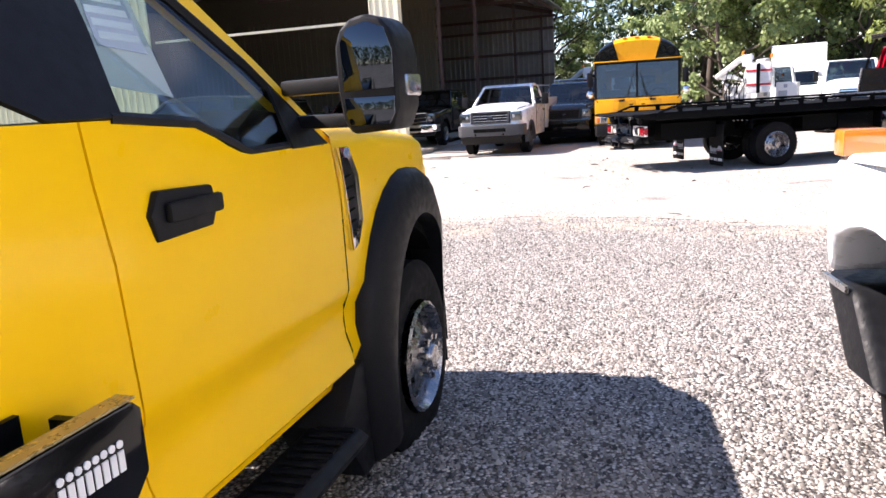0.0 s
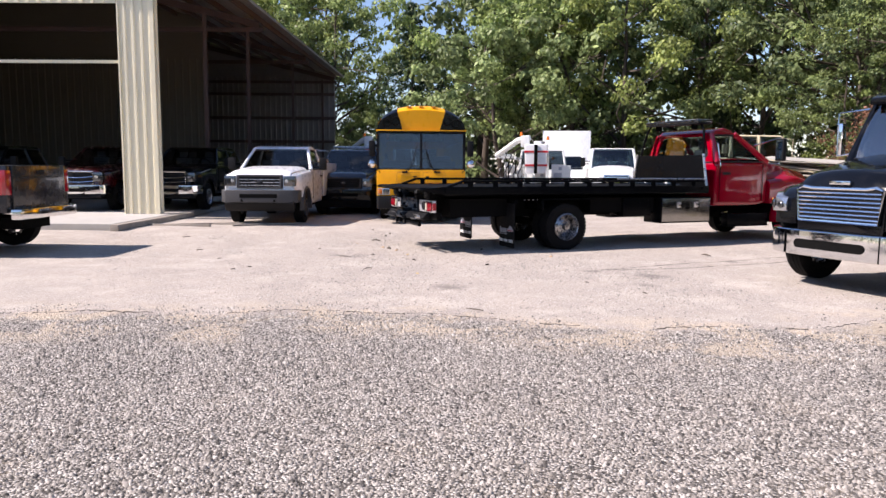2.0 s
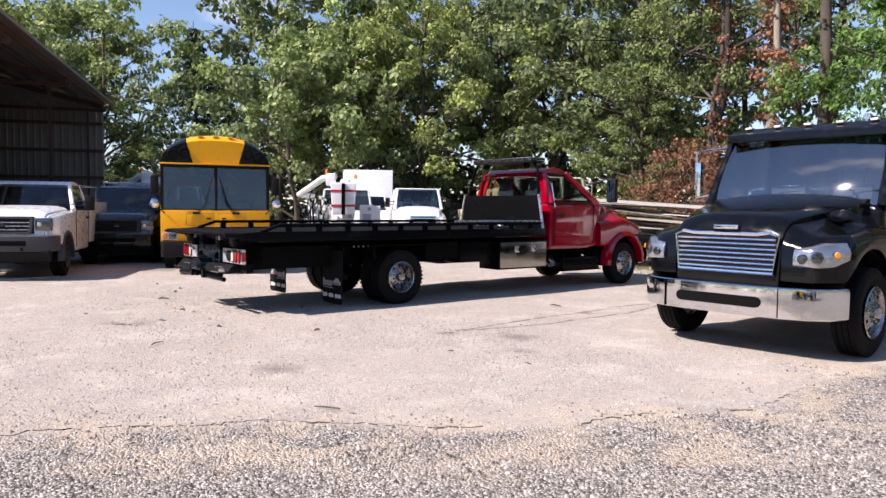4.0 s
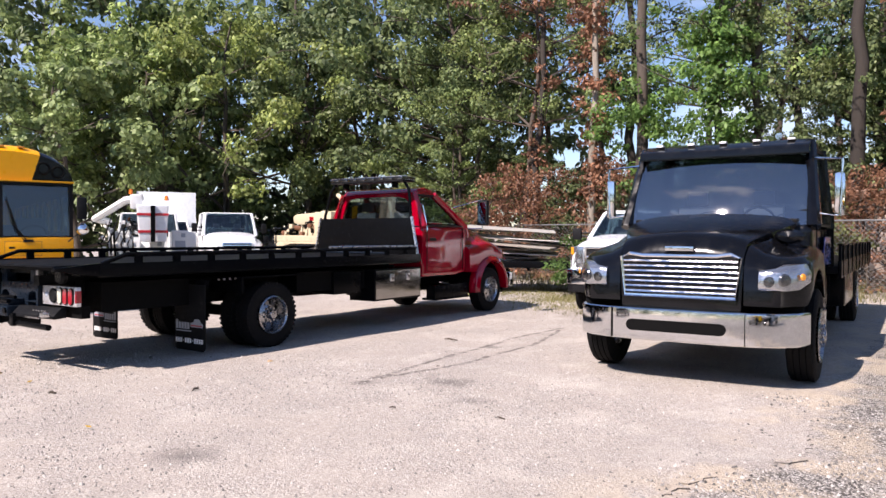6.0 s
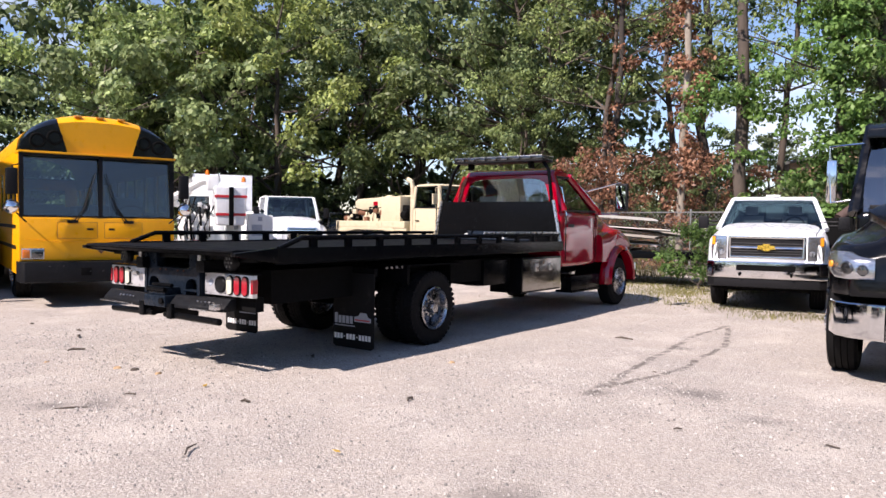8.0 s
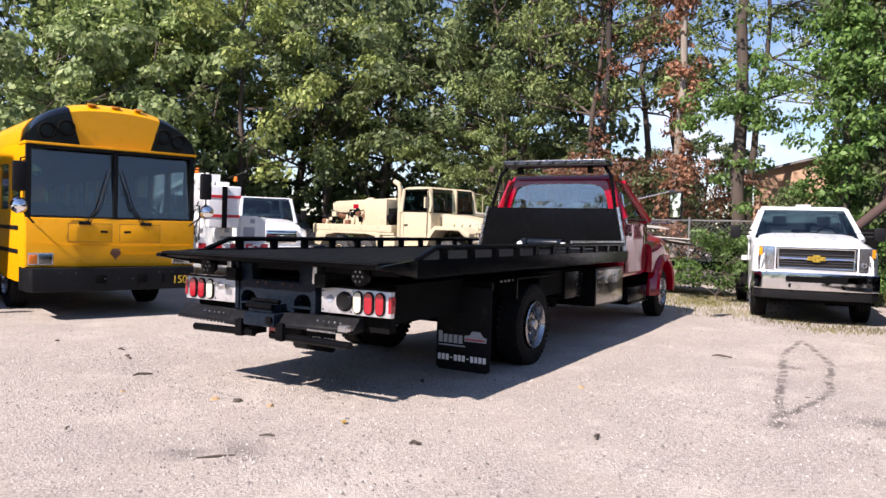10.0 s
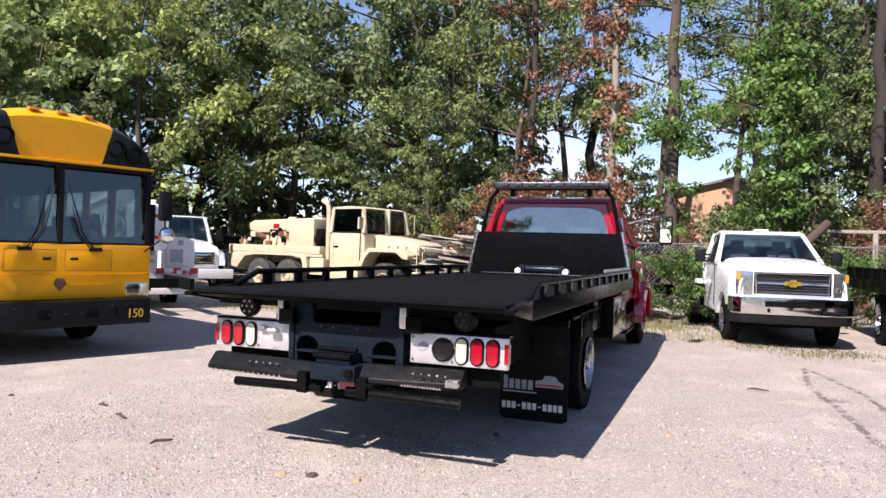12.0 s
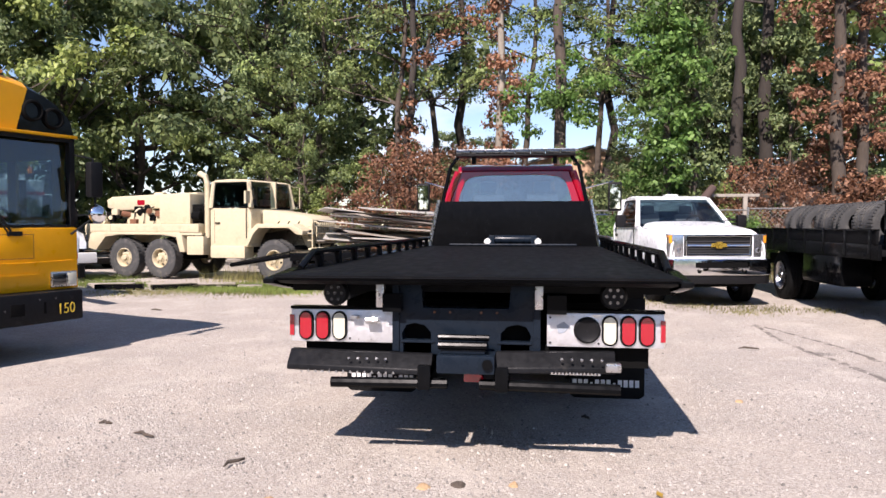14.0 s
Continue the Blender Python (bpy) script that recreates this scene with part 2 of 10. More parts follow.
M_GALV = mat("weathered_galvanised_sheet", (0.20, 0.19, 0.185), 0.55, metal=0.3, var=0.2, scale=2, dirt=(0.14, 0.08, 0.05), dirt_amount=0.2)
M_RUSTSTEEL = mat("dark_red_primer_steel", (0.055, 0.03, 0.026), 0.7, var=0.2, scale=4)
M_CONCRETE = mat("pale_concrete", (0.44, 0.42, 0.385), 0.85, var=0.12, scale=2, dirt=(0.34, 0.3, 0.25), dirt_amount=0.2, bump=0.2)
M_WOODGREY = mat("weathered_boards", (0.30, 0.265, 0.225), 0.85, var=0.25, scale=6, stretch=(0.3, 3, 3), bump=0.3)
M_SHEETS = mat("pale_metal_sheets", (0.55, 0.52, 0.47), 0.5, metal=0.3, var=0.15, scale=3)
M_RUST = mat("rust", (0.17, 0.075, 0.04), 0.9, var=0.35, scale=8, bump=0.3)
M_WIRE = mat("galvanised_wire", (0.33, 0.33, 0.32), 0.5, metal=0.8, var=0.1)
M_BARK = mat("grey_brown_bark", (0.075, 0.058, 0.045), 0.95, var=0.4, scale=6, bump=0.8, bscale=18, stretch=(1, 1, 0.25))
# Darker copy of the bark: the shade on these trunks is in its colour.
M_BARKDARK = mat("shade_darkened_bark", (0.036, 0.029, 0.024), 0.95, var=0.4, scale=6, bump=0.8, bscale=18, stretch=(1, 1, 0.25))
M_BARKPALE = mat("pale_bark", (0.26, 0.225, 0.18), 0.95, var=0.35, scale=6, bump=0.8, bscale=18, stretch=(1, 1, 0.25))
M_LEAF = leaf_mat("green_leaves", (0.10, 0.152, 0.047), (0.375, 0.455, 0.16), 0.37)
M_LEAFY = leaf_mat("yellow_green_leaves", (0.13, 0.182, 0.044), (0.395, 0.45, 0.138), 0.37)
M_LEAFD = leaf_mat("dark_green_leaves", (0.060, 0.096, 0.040), (0.24, 0.295, 0.122), 0.35)
M_LEAFP = leaf_mat("pale_green_leaves", (0.14, 0.195, 0.075), (0.36, 0.44, 0.18), 0.34)
M_LEAFG = leaf_mat("fresh_green_creeper", (0.048, 0.11, 0.024), (0.21, 0.34, 0.09), 0.42)
M_LEAFB = leaf_mat("dead_brown_leaves", (0.11, 0.05, 0.03), (0.36, 0.185, 0.11), 0.3)
M_NEEDLE = leaf_mat("conifer_needles", (0.02, 0.05, 0.022), (0.08, 0.13, 0.07), 0.2)
M_YLEAF = leaf_mat("fallen_yellow_leaf", (0.50, 0.30, 0.04), (0.6, 0.4, 0.08), 0.3)
M_GRASSG = leaf_mat("green_grass_blades", (0.10, 0.16, 0.03), (0.30, 0.36, 0.10))
M_GRASS = leaf_mat("dry_grass", (0.14, 0.15, 0.04), (0.33, 0.29, 0.13))
M_TERRA = mat("orange_brown_block_wall", (0.50, 0.32, 0.21), 0.9, var=0.12, scale=2)
M_HOUSE = mat("pinkish_house_wall", (0.42, 0.33, 0.27), 0.9, var=0.1, scale=2)
# Dark tone for the crust's broken face, with its shade put into the colour.
M_SOIL = mat("shade_dark_soil", (0.05, 0.042, 0.037), 0.95, var=0.3, scale=20)
M_PIPE = mat("rusty_pipe", (0.07, 0.042, 0.034), 0.8, var=0.2, scale=6)


# where the packed dirt breaks off and the gravel begins
CRUST = [(-1.0, 11.9), (0.6, 11.5), (1.8, 10.9), (2.7, 10.8), (4.1, 10.05), (4.9, 9.25), (5.7, 8.7), (6.8, 8.4), (7.2, 8.0), (8.5, 8.2)]


def ground_mat():
    """Packed pale dirt with a pad of grey gravel, tracks, oil stains and rough sandy patches."""
    m, n, l, p = nodes_of("yard_ground")
    tc = n.new("ShaderNodeTexCoord")
    sep = n.new("ShaderNodeSeparateXYZ")
    l.new(tc.outputs["Object"], sep.inputs[0])

    def noise_at(scale, detail=6, rough=0.6):
        t = n.new("ShaderNodeTexNoise")
        t.inputs["Scale"].default_value, t.inputs["Detail"].default_value, t.inputs["Roughness"].default_value = scale, detail, rough
        l.new(tc.outputs["Object"], t.inputs["Vector"])
        return t.outputs["Fac"]

    def math_of(op, a, b=None, clamp=False):
        t = n.new("ShaderNodeMath")
        t.operation, t.use_clamp = op, clamp
        for i, v in enumerate((a, b)):
            if v is None:
                continue
            if isinstance(v, (int, float)):
                t.inputs[i].default_value = v
            else:
                l.new(v, t.inputs[i])
        return t.outputs[0]

    def ramp_of(fac, stops):
        r = n.new("ShaderNodeValToRGB")
        while len(r.color_ramp.elements) < len(stops):
            r.color_ramp.elements.new(0.5)
        for e, (pos, col) in zip(r.color_ramp.elements, stops):
            e.position, e.color = pos, (*col, 1)
        l.new(fac, r.inputs["Fac"])
        return r.outputs["Color"]

    def mix_of(fac, a, b, mode="MIX"):
        t = n.new("ShaderNodeMixRGB")
        t.blend_type = mode
        for s, v in ((t.inputs[0], fac), (t.inputs[1], a), (t.inputs[2], b)):
            if isinstance(v, (int, float)):
                s.default_value = v
            elif isinstance(v, tuple):
                s.default_value = (*v, 1)
            else:
                l.new(v, s)
        return t.outputs[0]

    # dirt: pale sandy grey, with fine stones pressed in
    fine = noise_at(55, 8, 0.75)
    mid = noise_at(2.2, 6)
    wide = noise_at(0.28, 4)
    dirt = ramp_of(fine, [(0.33, (0.160, 0.132, 0.108)), (0.48, (0.320, 0.280, 0.244)), (0.62, (0.416, 0.376, 0.336)), (0.78, (0.528, 0.496, 0.456))])
    dirt = mix_of(0.36, dirt, ramp_of(mid, [(0.3, (0.264, 0.228, 0.196)), (0.7, (0.440, 0.392, 0.344))]))
    dirt = mix_of(0.26, dirt, ramp_of(wide, [(0.35, (0.288, 0.248, 0.212)), (0.65, (0.448, 0.388, 0.320))]))
    # stones of the dirt
    vo = n.new("ShaderNodeTexVoronoi")
    vo.inputs["Scale"].default_value = 52
    l.new(tc.outputs["Object"], vo.inputs["Vector"])
    stones = ramp_of(vo.outputs["Color"], [(0.0, (0.11, 0.10, 0.09)), (0.30, (0.33, 0.305, 0.275)), (0.65, (0.54, 0.50, 0.455)), (1.0, (0.80, 0.76, 0.70))])
    # Borders between stones are darkened in colour, in place of the shade there.
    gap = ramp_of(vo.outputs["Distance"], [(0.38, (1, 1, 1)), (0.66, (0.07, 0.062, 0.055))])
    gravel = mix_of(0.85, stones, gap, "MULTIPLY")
    brown = ramp_of(noise_at(1.1, 5, 0.6), [(0.55, (0, 0, 0)), (0.68, (0.5, 0.5, 0.5))])
    gravel = mix_of(brown, gravel, mix_of(0.5, gravel, (0.42, 0.345, 0.26)))
    some = ramp_of(noise_at(1.6, 8, 0.72), [(0.42, (0.0, 0.0, 0.0)), (0.60, (1, 1, 1))])
    dirt = mix_of(some, dirt, mix_of(0.72, dirt, mix_of(0.33, gravel, (0.64, 0.575, 0.51))))
    speck = n.new("ShaderNodeTexVoronoi")
    speck.inputs["Scale"].default_value = 72
    l.new(tc.outputs["Object"], speck.inputs["Vector"])
    dirt = mix_of(0.38, dirt, ramp_of(speck.outputs["Color"], [(0.0, (0.085, 0.075, 0.066)), (0.3, (0.34, 0.30, 0.265)), (0.7, (0.50, 0.445, 0.395)), (1.0, (0.86, 0.80, 0.73))]))
    # worn, gravelly blotches
    blot = ramp_of(noise_at(0.8, 7, 0.68), [(0.46, (0, 0, 0)), (0.60, (1, 1, 1))])
    dirt = mix_of(math_of("MULTIPLY", blot, 0.22), dirt, (0.185, 0.165, 0.148))
    pale = ramp_of(noise_at(1.3, 6, 0.6), [(0.52, (0, 0, 0)), (0.66, (1, 1, 1))])
    dirt = mix_of(math_of("MULTIPLY", pale, 0.30), dirt, (0.60, 0.545, 0.48))
    # oil stains on the dirt
    for cx, cy, r in ((8.1, 11.55, 0.6), (7.5, 10.9, 0.4), (4.85, 11.62, 0.6), (7.6, 12.3, 0.3), (10.5, 12.5, 0.35), (4.6, 15.25, 0.5), (4.35, 15.5, 0.35)):
        dx, dy = math_of("SUBTRACT", sep.outputs[0], cx), math_of("SUBTRACT", sep.outputs[1], cy)
        d = math_of("SQRT", math_of("ADD", math_of("MULTIPLY", dx, dx), math_of("MULTIPLY", dy, dy)))
        f = math_of("ADD", math_of("DIVIDE", d, r), math_of("MULTIPLY", mid, 0.9))
        dirt = mix_of(ramp_of(f, [(0.55, (0.62, 0.62, 0.62)), (1.1, (0, 0, 0))]), dirt, (0.10, 0.09, 0.085))
    # dark tyre tracks pressed into the dirt
    for ax, ay, bx, by, w in ((7.6, 12.32, 11.4, 12.66, 0.055), (11.2, 12.68, 13.1, 12.56, 0.05), (7.6, 12.36, 9.1, 12.03, 0.05), (8.9, 12.02, 11.2, 12.10, 0.05), (10.9, 12.06, 13.1, 12.56, 0.05), (7.4, 12.33, 8.1, 12.37, 0.10)):
        ln = math.hypot(bx - ax, by - ay)
        ux, uy = (bx - ax) / ln, (by - ay) / ln
        px, py = math_of("SUBTRACT", sep.outputs[0], ax), math_of("SUBTRACT", sep.outputs[1], ay)
        u = math_of("ADD", math_of("MULTIPLY", px, ux), math_of("MULTIPLY", py, uy))
        v = math_of("ABSOLUTE", math_of("ADD", math_of("SUBTRACT", math_of("MULTIPLY", py, ux), math_of("MULTIPLY", px, uy)), math_of("MULTIPLY", math_of("SUBTRACT", mid, 0.5), 0.16)))
        far = math_of("ABSOLUTE", math_of("SUBTRACT", u, ln / 2))
        strip = math_of("MULTIPLY", ramp_of(math_of("DIVIDE", v, w), [(0.5, (1, 1, 1)), (1.0, (0, 0, 0))]), ramp_of(math_of("DIVIDE", far, ln / 2), [(0.7, (1, 1, 1)), (1.0, (0, 0, 0))]))
        strip = math_of("MULTIPLY", strip, ramp_of(noise_at(5.5, 5), [(0.40, (0, 0, 0)), (0.54, (0.85, 0.85, 0.85))]))
        dirt = mix_of(strip, dirt, (0.11, 0.095, 0.085))
    # the edge of the pad wanders
    line = ramp_of(math_of("MULTIPLY", math_of("ADD", sep.outputs[0], 1.0), 1 / 9.5), [((x + 1) / 9.5, ((y - 8) / 4,) * 3) for x, y in CRUST])
    edge = math_of("SUBTRACT", math_of("ADD", math_of("MULTIPLY", line, 4.0), 8.0), sep.outputs[1])
    onpad = math_of("ADD", edge, math_of("MULTIPLY", math_of("SUBTRACT", noise_at(2.6, 6), 0.5), 0.5))
    fac = ramp_of(math_of("ADD", math_of("MULTIPLY", onpad, 0.8), 0.5, True), [(0.48, (0, 0, 0)), (0.72, (1, 1, 1))])
    sand = ramp_of(noise_at(14, 7), [(0.35, (0.40, 0.33, 0.25)), (0.65, (0.53, 0.45, 0.355))])
    patch = math_of("MULTIPLY", ramp_of(noise_at(1.5, 5), [(0.46, (0, 0, 0)), (0.56, (1, 1, 1))]),
                    ramp_of(math_of("MULTIPLY", math_of("ABSOLUTE", math_of("SUBTRACT", onpad, 0.45)), 0.75), [(0.35, (1, 1, 1)), (0.95, (0, 0, 0))]))
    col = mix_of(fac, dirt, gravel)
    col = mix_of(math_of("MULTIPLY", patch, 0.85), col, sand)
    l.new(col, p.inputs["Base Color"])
    p.inputs["Roughness"].default_value = 0.92
    p.inputs["Specular IOR Level"].default_value = 0.25
    h = math_of("ADD", math_of("MULTIPLY", fine, 0.5), math_of("MULTIPLY", mix_of(fac, mix_of(some, (0.10, 0.10, 0.10), (0.45, 0.45, 0.45)), (1.3, 1.3, 1.3)), math_of("SUBTRACT", 0.6, vo.outputs["Distance"])))
    b = n.new("ShaderNodeBump")
    b.inputs["Strength"].default_value, b.inputs["Distance"].default_value = 0.9, 0.018
    l.new(h, b.inputs["Height"])
    l.new(b.outputs["Normal"], p.inputs["Normal"])
    return m


def stone_mat(name, dark=1.0, lo=0.06, hi=0.80):
    m, n, l, p = nodes_of(name)
    geo = n.new("ShaderNodeNewGeometry")
    r = n.new("ShaderNodeValToRGB")
    for pos, c in ((0.2, lo + (hi - lo) * 0.22), (0.45, lo + (hi - lo) * 0.45), (0.8, lo + (hi - lo) * 0.68)):
        e = r.color_ramp.elements.new(pos)
        e.color = (c, c * 0.915, c * 0.825, 1)
    r.color_ramp.elements[0].color = (lo, lo * 0.92, lo * 0.84, 1)
    r.color_ramp.elements[-1].color = (hi, hi * 0.94, hi * 0.86, 1)
    for e in r.color_ramp.elements:
        e.color = (*[c * dark for c in e.color[:3]], 1)
    l.new(geo.outputs["Random Per Island"], r.inputs["Fac"])
    l.new(r.outputs["Color"], p.inputs["Base Color"])
    p.inputs["Roughness"].default_value = 0.85
    return m


M_GROUND = ground_mat()
M_STONE = stone_mat("crushed_grey_gravel", 0.58)
M_GRIT = stone_mat("dusty_grit", 0.80, 0.17, 0.56)

# ---------------------------------------------------------------- building tools
class Shape:
    """Vertices and faces gathered for one mesh."""

    def __init__(self):
        self.v, self.f = [], []

    def add(self, verts, faces):
        k = len(self.v)
        self.v.extend(tuple(p) for p in verts)
        self.f.extend(tuple(i + k for i in fc) for fc in faces)
        return self

    def box(self, x0, x1, y0, y1, z0, z1, m=None):
        vs = [Vector(p) for p in ((x0, y0, z0), (x1, y0, z0), (x1, y1, z0), (x0, y1, z0), (x0, y0, z1), (x1, y0, z1), (x1, y1, z1), (x0, y1, z1))]
        if m:
            vs = [m @ p for p in vs]
        return self.add(vs, ((3, 2, 1, 0), (4, 5, 6, 7), (0, 1, 5, 4), (1, 2, 6, 5), (2, 3, 7, 6), (3, 0, 4, 7)))

    def prism(self, prof, y0, y1, axis="y", warp=None):
        """A side outline (a, b) drawn out from y0 to y1 across it."""
        area = sum(prof[i][0] * prof[(i + 1) % len(prof)][1] - prof[(i + 1) % len(prof)][0] * prof[i][1] for i in range(len(prof)))
        if area < 0:
            prof = prof[::-1]
        n = len(prof)
        put = {"y": lambda a, b, c: (a, c, b), "x": lambda a, b, c: (c, a, b), "z": lambda a, b, c: (a, b, c)}[axis]
        vs = [put(a, b, y0) for a, b in prof] + [put(a, b, y1) for a, b in prof]
        if warp:
            vs = [warp(*p) for p in vs]
        flip = axis == "y"
        lo, hi = tuple(range(n)), tuple(range(2 * n - 1, n - 1, -1))
        fs = [lo, hi] if flip else [lo[::-1], hi[::-1]]
        for i in range(n):
            j = (i + 1) % n
            q = (i, i + n, j + n, j) if flip else (i, j, j + n, i + n)
            fs.append(q)
        return self.add(vs, fs)

    def ring(self, pts_list, closed=False, cap=True):
        """Rings of equal count, skinned one to the next."""
        n = len(pts_list[0])
        vs = [p for r in pts_list for p in r]
        fs = []
        for k in range(len(pts_list) - (0 if closed else 1)):
            a, b = k * n, ((k + 1) % len(pts_list)) * n
            for i in range(n):
                j = (i + 1) % n
                fs.append((a + i, a + j, b + j, b + i))
        if cap and not closed:
            fs.append(tuple(range(n))[::-1])
            fs.append(tuple(range(len(vs) - n, len(vs))))
        return self.add(vs, fs)

    def tube(self, path, r, n=8, closed=False):
        path = [Vector(p) for p in path]
        rs = r if isinstance(r, (list, tuple)) else [r] * len(path)
        rings, up = [], Vector((0.13, 0.31, 0.94))
        for i, p in enumerate(path):
            a = path[i - 1] if (i or closed) else p
            b = path[(i + 1) % len(path)] if (i + 1 < len(path) or closed) else p
            d = (b - a).normalized()
            if abs(d.dot(up)) > 0.97:
                up = Vector((0.9, 0.3, 0.1))
            s = d.cross(up).normalized()
            t = s.cross(d).normalized()
            rings.append([p + (s * math.cos(2 * math.pi * k / n) - t * math.sin(2 * math.pi * k / n)) * -rs[i] for k in range(n)])
        return self.ring(rings, closed)

    def cyl(self, p0, p1, r, n=16):
        return self.tube((p0, p1), r, n)

    def lathe(self, prof, n=32, m=None):
        """Turns (radius, along y) round the y axis."""
        rings = []
        for i in range(n):
            a = 2 * math.pi * i / n
            r = [Vector((q * math.cos(a), y, q * math.sin(a))) for q, y in prof]
            rings.append([m @ p for p in r] if m else r)
        k = len(prof)
        vs = [p for r in rings for p in r]
        fs = []
        for i in range(n):
            a, b = i * k, ((i + 1) % n) * k
            for j in range(k - 1):
                fs.append((a + j, b + j, b + j + 1, a + j + 1))
        return self.add(vs, fs)

    def loft(self, sections, n=14, e=3.4):
        """Rounded half-hulls along x: (x, half width, foot, crown), skinned nose to tail."""
        rings = []
        for x, hw, z0, z1 in sections:
            ring = []
            for i in range(n + 1):
                a = math.pi * i / n
                c, q = math.cos(a), math.sin(a)
                ring.append((x, hw * math.copysign(abs(c) ** (2 / e), c), z0 + (z1 - z0) * abs(q) ** (2 / e)))
            rings.append(ring)
        return self.ring(rings)

    def quad(self, *pts):
        return self.add(pts, (tuple(range(len(pts))),))

    def plate(self, pts, thick):
        """A flat outline given thickness along its normal."""
        pts = [Vector(p) for p in pts]
        nrm = sum(((pts[i] - pts[0]).cross(pts[i + 1] - pts[0]) for i in range(1, len(pts) - 1)), Vector()).normalized() * thick
        n = len(pts)
        fs = [tuple(range(n))[::-1], tuple(range(n, 2 * n))] + [(i, (i + 1) % n, (i + 1) % n + n, i + n) for i in range(n)]
        return self.add(pts + [p + nrm for p in pts], fs)


MESHES = {}


def mesh_of(name, shape, material, bevel=0.0, seg=2, smooth=True, angle=32.0, limit=25.0):
    me = bpy.data.meshes.new(name)
    me.from_pydata(shape.v, [], shape.f)
    if bevel or smooth:
        bm = bmesh.new()
        bm.from_mesh(me)
        bmesh.ops.remove_doubles(bm, verts=bm.verts, dist=0.0002)
        if bevel:
            sharp = [e for e in bm.edges if len(e.link_faces) == 2 and e.calc_face_angle(0) > radians(limit)]
            bmesh.ops.bevel(bm, geom=sharp, offset=bevel, segments=seg, profile=0.6, affect="EDGES", clamp_overlap=True)
        bmesh.ops.recalc_face_normals(bm, faces=bm.faces)
        if smooth:
            for fc in bm.faces:
                fc.smooth = True
            for e in bm.edges:
                if len(e.link_faces) == 2 and e.calc_face_angle(0) > radians(angle):
                    e.smooth = False
        bm.to_mesh(me)
        bm.free()
    me.materials.append(material)
    return me


def part(name, shape, material, parent, label="", bevel=0.0, seg=2, smooth=True, angle=32.0, m=None):
    """Links a shape as one mesh under a thing or under a part."""
    ob = new(name, shape if isinstance(shape, bpy.types.Mesh) else mesh_of(name, shape, material, bevel, seg, smooth, angle))
    ob.parent = parent
    if m:
        ob.matrix_basis = m
    return tagged(ob, label)


def thing(name, label, category, m=None, group="", kind=""):
    ob = new(name)
    ob.empty_display_size = 0.2
    if m:
        ob.matrix_basis = m
    return tagged(ob, label, category, group, kind)


def solo(name, shape, material, label, category="", group="", kind="", bevel=0.0, seg=2, smooth=True, m=None):
    ob = new(name, mesh_of(name, shape, material, bevel, seg, smooth))
    if m:
        ob.matrix_basis = m
    return tagged(ob, label, category, group, kind)


def smooth01(t):
    t = max(0.0, min(1.0, t))
    return t * t * (3 - 2 * t)


def ground_z(x, y):
    """The yard: nearly flat, rising a little to the gravel by the yellow truck and to the garage, lower by the old army truck."""
    z = 0.16 * smooth01((7.5 - y) / 4.5)
    z += 0.05 * smooth01((y - 17 - 0.45 * max(0, x - 3)) / 6)
    z -= 0.14 * smooth01((x - 15.5) / 5) * smooth01((y - 18) / 5)
    return z


def arc(cx, cz, r, a0, a1, n):
    return [(cx + r * math.cos(radians(a0 + (a1 - a0) * i / n)), cz + r * math.sin(radians(a0 + (a1 - a0) * i / n))) for i in range(n + 1)]


# ---- wheels: hub face towards +y of the wheel's own frame
def tyre_mesh(r, w, rim_r, lug=False, mat_=None):
    key = ("tyre", round(r, 3), round(w, 3), round(rim_r, 3), lug, mat_.name if mat_ else "")
    if key in MESHES:
        return MESHES[key]
    s = Shape()
    h = w / 2
    d = 0.016
    prof = [(rim_r, -h * 0.80), (rim_r + 0.012, -h * 0.95), ((r + rim_r) / 2, -h * 1.02), (r - 0.035, -h * 0.98), (r - 0.008, -h * 0.86)]
    for k in range(4):
        a, b = -0.86 + k * 0.43 + 0.04, -0.86 + (k + 1) * 0.43 - 0.04
        prof += [(r - d, h * (a - 0.02)), (r, h * a), (r, h * b), (r - d, h * (b + 0.02))]
    prof += [(r - 0.008, h * 0.86), (r - 0.035, h * 0.98), ((r + rim_r) / 2 + 0.03, h * 1.02), ((r + rim_r) / 2 + 0.02, h * 1.035), ((r + rim_r) / 2, h * 1.02), (rim_r + 0.012, h * 0.95), (rim_r, h * 0.80), (rim_r - 0.01, -h * 0.7)]
    s.lathe(prof, 34)
    if lug:
        count = 42 if r < 0.5 else 34
        for i in range(count):
            for sd in (-1, 1):
                m = Matrix.Rotation(2 * math.pi * (i + 0.25 * sd) / count, 4, "Y")
                s.box(r - 0.03, r + (0.005 if r < 0.5 else 0.014), sd * h * 0.45, sd * h * 0.99, -r * 0.04, r * 0.04, m)
    MESHES[key] = mesh_of("tyre", s, mat_ or M_RUBBER)
    return MESHES[key]


